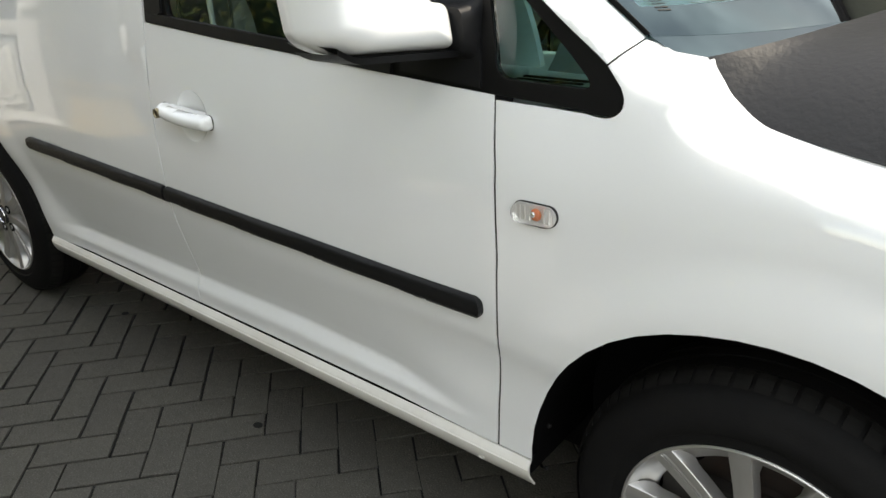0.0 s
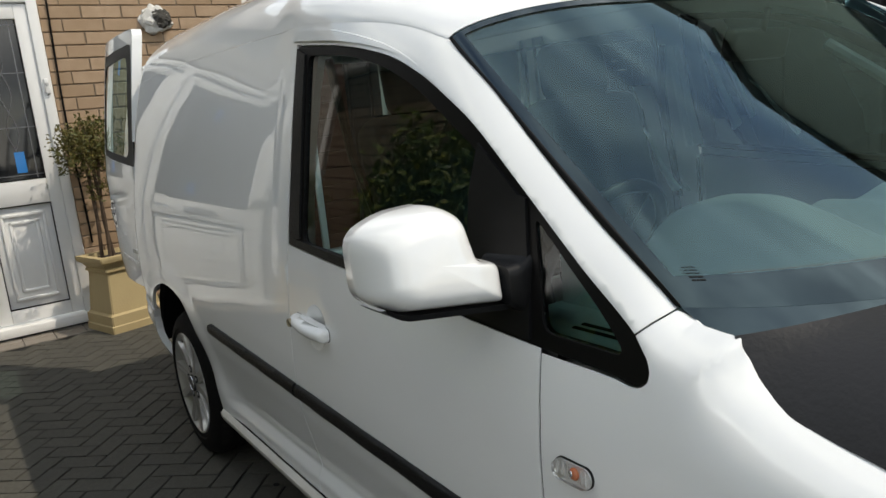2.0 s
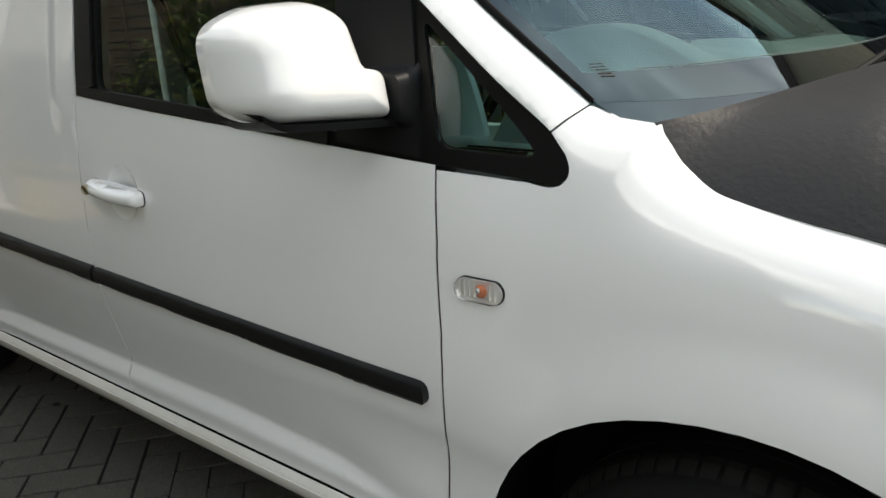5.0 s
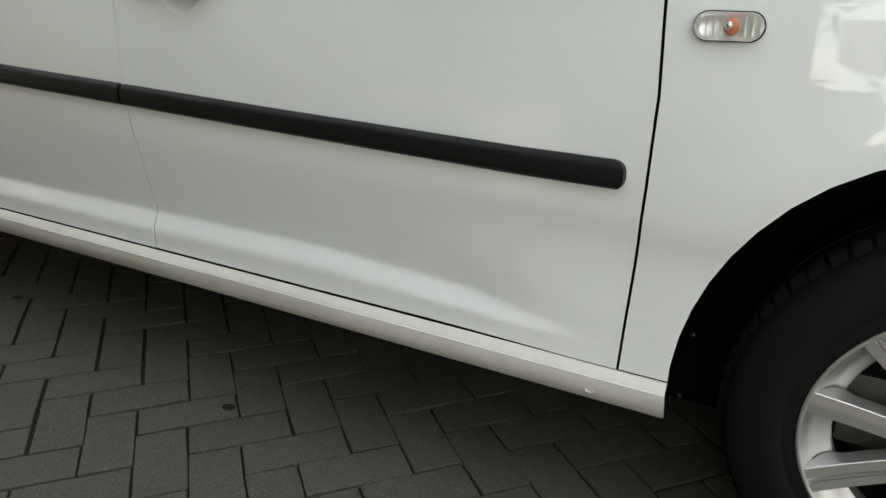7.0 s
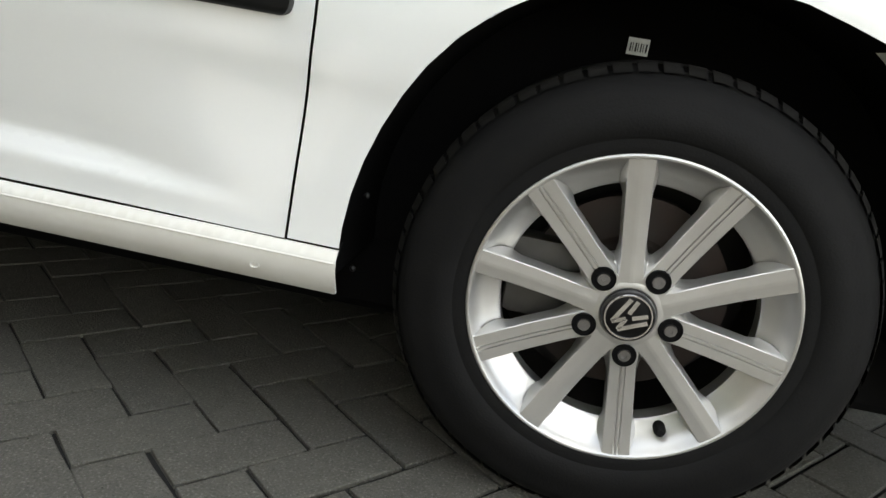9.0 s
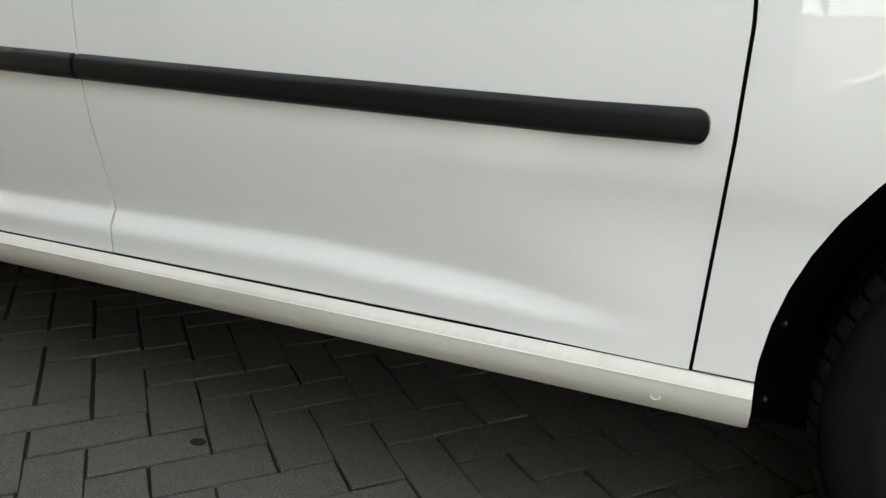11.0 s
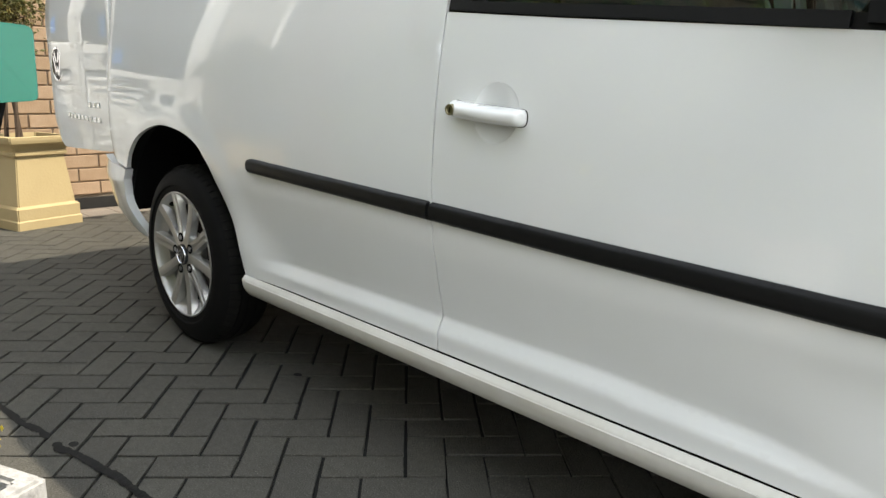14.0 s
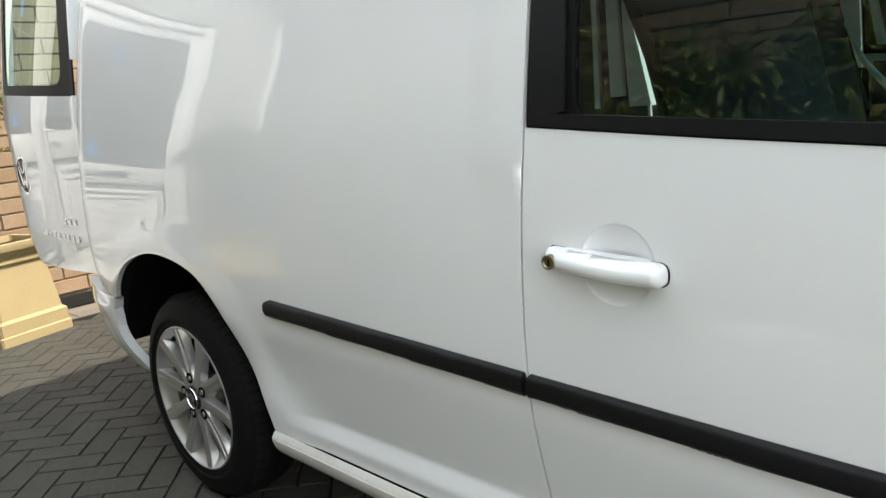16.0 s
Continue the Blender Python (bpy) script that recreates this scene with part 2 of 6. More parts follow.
def mesh_obj(name, verts, faces, material, parent=None, label="", smooth=False, normals=None):
    me = bpy.data.meshes.new(name)
    me.from_pydata([tuple(map(float, v)) for v in verts], [], faces)
    me.materials.append(material)
    if smooth:
        me.shade_smooth()
    if normals is not None:
        me.normals_split_custom_set_from_vertices([tuple(map(float, n)) for n in normals])
    ob = new(name, me)
    if parent:
        ob.parent = parent
    return tagged(ob, label)


def part(name, bm, material, parent=None, label="", smooth=False):
    me = bpy.data.meshes.new(name)
    bmesh.ops.recalc_face_normals(bm, faces=bm.faces)
    bm.to_mesh(me)
    bm.free()
    me.materials.append(material)
    if smooth:
        me.shade_smooth()
        me.set_sharp_from_angle(angle=radians(38))
    ob = new(name, me)
    if parent:
        ob.parent = parent
    return tagged(ob, label)


def box(bm, x0, x1, y0, y1, z0, z1, bevel=0.0, seg=2, m=None):
    r = bmesh.ops.create_cube(bm, size=1)
    vs = r["verts"]
    bmesh.ops.scale(bm, vec=(x1 - x0, y1 - y0, z1 - z0), verts=vs)
    bmesh.ops.translate(bm, vec=((x0 + x1) / 2, (y0 + y1) / 2, (z0 + z1) / 2), verts=vs)
    if bevel:
        es = list({e for v in vs for e in v.link_edges})
        g = bmesh.ops.bevel(bm, geom=es, offset=bevel, segments=seg, affect="EDGES", profile=0.5)
        vs = list({v for f in g["faces"] for v in f.verts} | {v for v in vs if v.is_valid})
    if m is not None:
        bmesh.ops.transform(bm, matrix=m, verts=vs)
    return vs


def tube(bm, pts, r, n=8, cap=True):
    """A round rod along points; r may be a list."""
    rs = r if isinstance(r, (list, tuple)) else [r] * len(pts)
    pts = [Vector(p) for p in pts]
    rings = []
    for i, p in enumerate(pts):
        d = (pts[min(i + 1, len(pts) - 1)] - pts[max(i - 1, 0)]).normalized()
        a = d.orthogonal().normalized() if i == 0 else (rings_a - rings_a.dot(d) * d).normalized()
        rings_a = a
        b = d.cross(a)
        rings.append([bm.verts.new(p + rs[i] * (math.cos(k * 2 * math.pi / n) * a + math.sin(k * 2 * math.pi / n) * b)) for k in range(n)])
    for q, w in zip(rings, rings[1:]):
        for k in range(n):
            bm.faces.new((q[k], q[(k + 1) % n], w[(k + 1) % n], w[k]))
    if cap:
        bm.faces.new(rings[0][::-1])
        bm.faces.new(rings[-1])


def lathe(bm, profile, n=48, axis=Matrix.Identity(4), a0=0.0, a1=2 * math.pi):
    """Turns (radius, height) round the local z axis."""
    full = abs(a1 - a0 - 2 * math.pi) < 1e-6
    cols = n if full else n + 1
    ring = [[bm.verts.new(axis @ Vector((r * math.cos(a0 + (a1 - a0) * k / n), r * math.sin(a0 + (a1 - a0) * k / n), h))) for r, h in profile] for k in range(cols)]
    for k in range(n):
        p, q = ring[k], ring[(k + 1) % cols]
        for i in range(len(profile) - 1):
            bm.faces.new((p[i], q[i], q[i + 1], p[i + 1]))


def inside(px, pz, poly):
    px, pz = np.asarray(px), np.asarray(pz)
    res = np.zeros(px.shape, bool)
    for (x0, z0), (x1, z1) in zip(poly, poly[1:] + poly[:1]):
        c = (z0 > pz) != (z1 > pz)
        with np.errstate(divide="ignore", invalid="ignore"):
            res ^= c & (px < (x1 - x0) * (pz - z0) / (z1 - z0) + x0)
    return res


def densify(poly, step):
    out = []
    for (x0, z0), (x1, z1) in zip(poly, poly[1:] + poly[:1]):
        k = max(1, int(math.hypot(x1 - x0, z1 - z0) / step + 0.5))
        out += [(x0 + (x1 - x0) * i / k, z0 + (z1 - z0) * i / k) for i in range(k)]
    return out


def rounded(poly, r, seg=5):
    """Rounds the corners of a polygon; r: one radius, or one a corner."""
    out, n = [], len(poly)
    for i, p in enumerate(poly):
        rr = r[i] if isinstance(r, (list, tuple)) else r
        p, a, b = Vector(p), Vector(poly[i - 1]), Vector(poly[(i + 1) % n])
        if rr <= 0:
            out.append(tuple(p))
            continue
        u, v = (a - p), (b - p)
        rr = min(rr, u.length * 0.45, v.length * 0.45)
        s, e = p + u.normalized() * rr, p + v.normalized() * rr
        for k in range(seg + 1):
            t = k / seg
            out.append(tuple((1 - t) ** 2 * s + 2 * t * (1 - t) * p + t * t * e))
    return out


def smooth_line(pts, k=6):
    """Catmull-Rom through points."""
    pts = [np.array(p, float) for p in pts]
    ext = [2 * pts[0] - pts[1]] + pts + [2 * pts[-1] - pts[-2]]
    out = []
    for i in range(1, len(ext) - 2):
        p0, p1, p2, p3 = ext[i - 1:i + 3]
        for j in range(k):
            t = j / k
            out.append(0.5 * (2 * p1 + (p2 - p0) * t + (2 * p0 - 5 * p1 + 4 * p2 - p3) * t * t + (3 * p1 - p0 - 3 * p2 + p3) * t ** 3))
    out.append(pts[-1])
    return [tuple(p) for p in out]

# ---- the van: shape ----
import functools
from mathutils.geometry import delaunay_2d_cdt

WIDE = 1.794
MID = WIDE / 2
RAKE = 0.03
LEAN = 0.038


def lean(y):
    """Raises the far side a little, to fit the camera's view."""
    t = min(max((y - 0.09) / 0.31, 0), 1)
    return LEAN * y * t * t * (3 - 2 * t)


PZ = [0.20, 0.235, 0.246, 0.254, 0.262, 0.275, 0.290, 0.302, 0.3055, 0.309, 0.3125, 0.3152, 0.3175, 0.328, 0.345, 0.358, 0.366, 0.372, 0.378, 0.400, 0.4045, 0.410, 0.43, 0.47, 0.55, 0.615, 0.70, 0.78, 0.84, 0.90, 0.96, 1.01, 1.1, 1.2, 1.3, 1.4, 1.5, 1.6, 1.7]
PY = [0.080, 0.050, 0.044, 0.0345, 0.0268, 0.0180, 0.0122, 0.0100, 0.0103, 0.0115, 0.0140, 0.0180, 0.0290, 0.0295, 0.0285, 0.0275, 0.0272, 0.0277, 0.0300, 0.0428, 0.0442, 0.0440, 0.0400, 0.0295, 0.008, 0.0022, 0.0012, 0.0047, 0.009, 0.0145, 0.0214, 0.0285, 0.0435, 0.063, 0.082, 0.102, 0.124, 0.150, 0.178]
ZD = np.arange(0.15, 1.76, 0.001)
YD = np.interp(ZD, PZ, PY)
YW = YD
for _ in range(2):
    YD = np.convolve(np.pad(YD, 1, mode="edge"), np.ones(3) / 3, mode="valid")
    YW = np.convolve(np.pad(YW, 10, mode="edge"), np.ones(21) / 21, mode="valid")
KEEN = np.clip((0.50 - ZD) / 0.06, 0, 1)
YD = YD * KEEN + YW * (1 - KEEN)


def ramp(v, a, b):
    t = np.clip((np.asarray(v, float) - a) / (b - a), 0, 1)
    return t * t * (3 - 2 * t)


EDGE = smooth_line([(-1.3, 1.575), (-1.1, 1.554), (-0.92, 1.519), (-0.793, 1.477), (-0.655, 1.374), (-0.542, 1.279), (-0.407, 1.169), (-0.246, 1.051), (-0.203, 1.035), (-0.149, 1.029), (-0.132, 1.004), (-0.111, 0.982), (-0.07, 0.959), (-0.001, 0.941), (0.06, 0.929), (0.141, 0.915), (0.401, 0.861), (0.633, 0.786)], 4)
ARCH = smooth_line([(-1.404, 1.541), (-1.171, 1.514), (-0.966, 1.472), (-0.834, 1.422), (-0.735, 1.368), (-0.647, 1.312), (-0.521, 1.211), (-0.364, 1.083), (-0.276, 1.022), (-0.243, 0.975), (-0.250, 0.93)], 4)

EDGE_X, EDGE_Z = [p[0] for p in EDGE], [p[1] for p in EDGE]
ARCH_X, ARCH_Z = [p[0] for p in ARCH], [p[1] for p in ARCH]


def away(x, z, line):
    """Distance from a line of points."""
    best = np.full(x.shape, 9.0)
    for (x0, z0), (x1, z1) in zip(line, line[1:]):
        ux, uz = x1 - x0, z1 - z0
        t = np.clip(((x - x0) * ux + (z - z0) * uz) / (ux * ux + uz * uz), 0, 1)
        best = np.minimum(best, np.hypot(x - x0 - t * ux, z - z0 - t * uz))
    return best


def side_y(x, z):
    """The right flank's place across the van, over length x and height z."""
    x, z = np.asarray(x, float), np.asarray(z, float)
    zz = z - RAKE * (-x - 0.46) * ramp(z, 0.42, 0.62)
    zz = zz + np.interp(x, [-1.0, -0.69, -0.5], [0, 0.016, 0.036]) * ramp(z, 0.325, 0.375) * (1 - ramp(z, 0.42, 0.54))
    zl = z - 0.0095 * (-x - 0.45)
    zz = zz - 0.0095 * (-x - 0.45) * (1 - ramp(zl, 0.33, 0.365))
    y = np.interp(zz, ZD, YD)
    y = y + 0.10 * np.clip(zz - 1.25, 0, 1) ** 1.5 * ramp(-x, 1.36, 1.62)
    w = (ramp(-x, 1.98, 2.2) * (1 - ramp(-x, 2.9, 3.1)) + ramp(x, -0.76, -0.47)) * (1 - ramp(z, 0.40, 0.56)) * ramp(zl, 0.3180, 0.3194)
    y = y + (0.0215 - y) * w
    front = np.clip(x + 1.5, 0, 2) ** 2 * ramp(z, 0.82, 1.06)
    wing = ramp(x, -0.35, -0.15)
    y = y + (0.024 - 0.013 * wing) * front
    y = y + 0.35 * np.clip(x - 0.25, 0, 2) ** 2
    y = y + 2.2 * np.clip(-3.13 - x, 0, 2) ** 2
    # the shoulder rolls in along pillar and wing top
    x, z = np.broadcast_arrays(x, z)
    if np.any((x > -1.35) & (z > 0.75)):
        de, da = away(x, z, EDGE), away(x, z, ARCH)
        de = np.where(z > np.interp(x, EDGE_X, EDGE_Z), -np.minimum(de, 0.02), de)
        da = np.where((x < -0.25) & (z < np.interp(x, ARCH_X, ARCH_Z)), 0.0, da)
        y = y + (0.036 * ramp(x, -1.25, -0.8) + 0.013 * wing * front) * (np.clip(1 - de / (0.13 - 0.058 * ramp(x, -0.36, 0.08)), 0, 1.6) * da / np.maximum(da + de, 0.004)) ** (1.15 + 0.95 * ramp(x, -0.36, 0.08))
    # pressed step before the door's rear edge
    y = y - 0.004 * ramp(x, -1.510, -1.462) * (x < -1.4055) * ramp(z, 0.93, 1.0) * (1 - ramp(z, 1.44, 1.54))
    # swelling round the wheels
    for cx, rr, amt in ((0.01, 0.385, 0.010), (-2.675, 0.44, 0.008)):
        d = np.hypot(x - cx, z - 0.31) - rr
        y = y - amt * ramp(-np.abs(d - 0.02), -0.10, 0.0) * ramp(z, 0.3, 0.5)
    return y


def door_y(x, z):
    """The flank with the bowl behind the door handle pressed in."""
    y = side_y(x, z)
    r = np.hypot(np.asarray(x) + 1.243, np.asarray(z) - 0.851) / 0.0568
    return y + 0.015 * np.clip(1 - r * r, 0, 1) ** 0.75


def sill_y(x, z):
    """The sill, with a plain sloping shelf along its top."""
    over = np.clip(np.asarray(z) - 0.0095 * (-np.asarray(x) - 0.45) - 0.3122, 0, 1)
    return side_y(x, z - over) + 0.75 * over


def shifted(surf, d):
    return lambda x, z: surf(x, z) + d


def panel(name, poly, material, parent, holes=(), surf=side_y, flip=False, depth=0.014, step=0.03, label="", extra=()):
    """A shaped sheet over an outline in length and height, with turned-in edges."""
    poly = densify(list(poly), step)
    holes = [densify(list(h), step) for h in holes]
    xs = [p[0] for p in poly]
    zs = [p[1] for p in poly]
    gx, gz = np.meshgrid(np.arange(min(xs) + step * 0.37, max(xs), step), np.arange(min(zs) + step * 0.41, max(zs), step))
    gx, gz = gx.ravel(), gz.ravel()
    if len(extra):
        ex = np.array(extra)
        gx, gz = np.append(gx, ex[:, 0]), np.append(gz, ex[:, 1])
    ok = inside(gx, gz, poly)
    for h in holes:
        ok &= ~inside(gx, gz, h)
    rim = np.array(poly + [p for h in holes for p in h])
    gx, gz = gx[ok], gz[ok]
    d = np.min((gx[:, None] - rim[None, :, 0]) ** 2 + (gz[:, None] - rim[None, :, 1]) ** 2, axis=1)
    gx, gz = gx[d > (0.25 * step) ** 2], gz[d > (0.25 * step) ** 2]
    pts, faces, edges = [], [], []
    for loop in [poly] + holes:
        s = len(pts)
        pts += loop
        edges += [(s + i, s + (i + 1) % len(loop)) for i in range(len(loop))]
    pts += list(zip(gx, gz))
    v2, _, tris, *_ = delaunay_2d_cdt([Vector(p) for p in pts], edges, [], 0, 1e-6)
    vx, vz = np.array([v[0] for v in v2]), np.array([v[1] for v in v2])
    tr = np.array([t for t in tris if len(t) == 3])
    cx, cz = vx[tr].mean(1), vz[tr].mean(1)
    ok = inside(cx, cz, poly)
    for h in holes:
        ok &= ~inside(cx, cz, h)
    tr = tr[ok]
    y = surf(vx, vz)
    e = 0.0010
    sx = (surf(vx + e, vz) - surf(vx - e, vz)) / (2 * e)
    sz = (surf(vx, vz + e) - surf(vx, vz - e)) / (2 * e)
    nrm = np.stack([sx, -np.ones_like(sx), sz], 1)
    nrm /= np.linalg.norm(nrm, axis=1)[:, None]
    # turn all triangles so that they face out
    a, b, c = tr[:, 0], tr[:, 1], tr[:, 2]
    area = (vx[b] - vx[a]) * (vz[c] - vz[a]) - (vx[c] - vx[a]) * (vz[b] - vz[a])
    tr[area < 0] = tr[area < 0][:, ::-1]
    count = {}
    for t in tr:
        for i in range(3):
            k = (t[i], t[(i + 1) % 3])
            count[k] = count.get(k, 0) + 1
    border = [k for k in count if (k[1], k[0]) not in count]
    verts = [(vx[i], y[i], vz[i]) for i in range(len(vx))]
    norms = [tuple(n) for n in nrm]
    fs = [tuple(int(i) for i in t) for t in tr]
    for p, q in border:
        s = len(verts)
        out = Vector((vz[q] - vz[p], 0, -(vx[q] - vx[p]))).normalized()
        verts += [verts[p], verts[q], (verts[q][0], verts[q][1] + depth, verts[q][2]), (verts[p][0], verts[p][1] + depth, verts[p][2])]
        norms += [tuple(out)] * 4
        fs.append((s + 1, s, s + 3, s + 2))
    if flip:
        verts = [(v[0], WIDE - v[1], v[2] + lean(WIDE - v[1])) for v in verts]
        norms = [(n[0], -n[1], n[2]) for n in norms]
        fs = [f[::-1] for f in fs]
    return mesh_obj(name, verts, fs, material, parent, label, True, norms)


def sheet(name, f, nu, nv, material, parent, label="", flip_normals=False, thick=0.0):
    """A smooth sheet f(u, v) over the unit square."""
    us, vs = np.linspace(0, 1, nu), np.linspace(0, 1, nv)
    verts = [f(u, v) for v in vs for u in us]
    e = 1e-3
    norms = []
    for v in vs:
        for u in us:
            a = (Vector(f(min(u + e, 1), v)) - Vector(f(max(u - e, 0), v))).cross(Vector(f(u, min(v + e, 1))) - Vector(f(u, max(v - e, 0))))
            norms.append(tuple((-a if flip_normals else a).normalized()))
    fs = [(j * nu + i, j * nu + i + 1, (j + 1) * nu + i + 1, (j + 1) * nu + i) for j in range(nv - 1) for i in range(nu - 1)]
    if flip_normals:
        fs = [q[::-1] for q in fs]
    if thick:
        n0 = len(verts)
        verts = verts + [tuple(Vector(p) - Vector(n) * thick) for p, n in zip(verts, norms)]
        norms = norms + [tuple(-Vector(n)) for n in norms]
        fs = fs + [tuple(n0 + i for i in q[::-1]) for q in fs]
        ringv = [i for i in range(nu)] + [j * nu + nu - 1 for j in range(1, nv)] + [(nv - 1) * nu + i for i in range(nu - 2, -1, -1)] + [j * nu for j in range(nv - 2, 0, -1)]
        for p, q in zip(ringv, ringv[1:] + ringv[:1]):
            s = len(verts)
            verts += [verts[p], verts[q], verts[n0 + q], verts[n0 + p]]
            g = (Vector(verts[q]) - Vector(verts[p])).cross(Vector(norms[p])).normalized()
            norms += [tuple(g)] * 4
            fs.append((s, s + 3, s + 2, s + 1))
    return mesh_obj(name, verts, fs, material, parent, label, True, norms)


van = new("van")
tagged(van, "white panel van with open rear door and black bonnet cover", "van")

# outlines in length and height
PILLAR_FRONT = smooth_line([(-0.246, 1.051), (-0.407, 1.169), (-0.542, 1.279), (-0.655, 1.374), (-0.793, 1.477)])
ROOF_LINE = smooth_line([(-0.793, 1.477), (-0.92, 1.519), (-1.1, 1.554), (-1.4, 1.585), (-2.0, 1.600), (-2.8, 1.600), (-3.31, 1.575)])
DOOR_ARCH = smooth_line([(-0.276, 1.022), (-0.364, 1.083), (-0.521, 1.211), (-0.647, 1.312), (-0.735, 1.368), (-0.834, 1.422), (-0.966, 1.472), (-1.171, 1.514), (-1.40, 1.541)])
REAR_ARCH = smooth_line([(-2.225, 0.335), (-2.255, 0.42), (-2.30, 0.515), (-2.39, 0.655), (-2.50, 0.727), (-2.70, 0.753), (-2.88, 0.712), (-3.003, 0.631), (-3.085, 0.53), (-3.095, 0.44)])
FRONT_ARCH = [(0.01 + r * math.cos(radians(a)), 0.315 + r * math.sin(radians(a))) for a, r in ((a, 0.385 + 0.009 * math.exp(-((a - 128) / 22) ** 2)) for a in range(0, 185, 7))]
HOOD_EDGE = smooth_line([(-0.149, 1.029), (-0.132, 1.004), (-0.111, 0.982), (-0.07, 0.959), (-0.001, 0.941), (0.06, 0.929), (0.141, 0.915), (0.401, 0.861), (0.633, 0.786)])
BELT = [(-0.452, 0.9665), (-0.62, 0.979), (-0.93, 1.003), (-1.126, 1.018), (-1.399, 1.042)]
sill_top = lambda x: 0.319 + 0.0095 * (-x - 0.449)
sill_low = lambda x: 0.2545 + 0.0095 * (-x - 0.37)

side_poly = PILLAR_FRONT + ROOF_LINE[1:] + [(-3.365, 1.05), (-3.375, 0.62), (-3.064, 0.577)] + [p for p in REAR_ARCH[::-1] if p[1] > 0.58 or p[0] > -2.6]
side_poly += [(-2.225, sill_top(-2.225) + 0.002), (-1.4085, sill_top(-1.41) + 0.002), (-1.4075, 0.9), (-1.404, 1.0), (-1.404, 1.542)]
side_poly += DOOR_ARCH[::-1][1:]
fender_poly = [(-0.244, 1.049), (-0.203, 1.035)] + HOOD_EDGE + [(0.66, 0.66), (0.25, 0.64)] + [p for p in FRONT_ARCH if p[0] < 0.18 and p[1] > 0.325] + [(-0.3745, sill_top(-0.3745) + 0.004)]
fender_poly += [(-0.444, sill_top(-0.44) + 0.004), (-0.4365, 0.46), (-0.428, 0.60), (-0.4245, 0.72), (-0.432, 0.86), (-0.447, 0.960)] + smooth_line([(-0.300, 0.9550), (-0.2725, 0.9520), (-0.2535, 0.9555), (-0.2425, 0.9655), (-0.2412, 0.979), (-0.2485, 0.994)], 5) + [(-0.274, 1.020)]
door_poly = [(-0.452, 0.9665)] + BELT[1:] + [(-1.4035, 0.9), (-1.4045, 0.7), (-1.4045, sill_top(-1.404) + 0.0028), (-0.4485, sill_top(-0.45) + 0.0028), (-0.441, 0.46), (-0.4325, 0.60), (-0.429, 0.72), (-0.4365, 0.86)]
sill_poly = [(-0.3745, sill_top(-0.3745) + 0.0008), (-0.3735, 0.285), (-0.3745, sill_low(-0.37) + 0.002), (-0.378, sill_low(-0.37)), (-2.229, sill_low(-2.229)), (-2.229, sill_top(-2.229) + 0.0008)]
# unseen opening added in the far side to let sun onto the pale strips
SUN_OPENING = rounded([(-1.53, 0.72), (-2.135, 0.72), (-2.135, 1.49), (-1.53, 1.47)], 0.03)
CORNER = smooth_line([(-0.250, 0.992), (-0.2435, 0.978), (-0.2450, 0.9665), (-0.2550, 0.9575), (-0.2730, 0.9545), (-0.300, 0.9575)], 5)
frame_poly = BELT + [(-1.401, 1.536)] + [(x, z - 0.004) for x, z in DOOR_ARCH[::-1][1:]] + CORNER
WINDOW = rounded([(-0.63, 1.002), (-1.318, 1.052), (-1.334, 1.509), (-1.132, 1.487), (-0.98, 1.451), (-0.845, 1.396), (-0.635, 1.265)], [0.004, 0.03, 0.02, 0.05, 0.05, 0.05, 0.03])
QUARTER = rounded([(-0.286, 0.985), (-0.455, 0.990), (-0.493, 1.168)], [0.03, 0.025, 0.02])

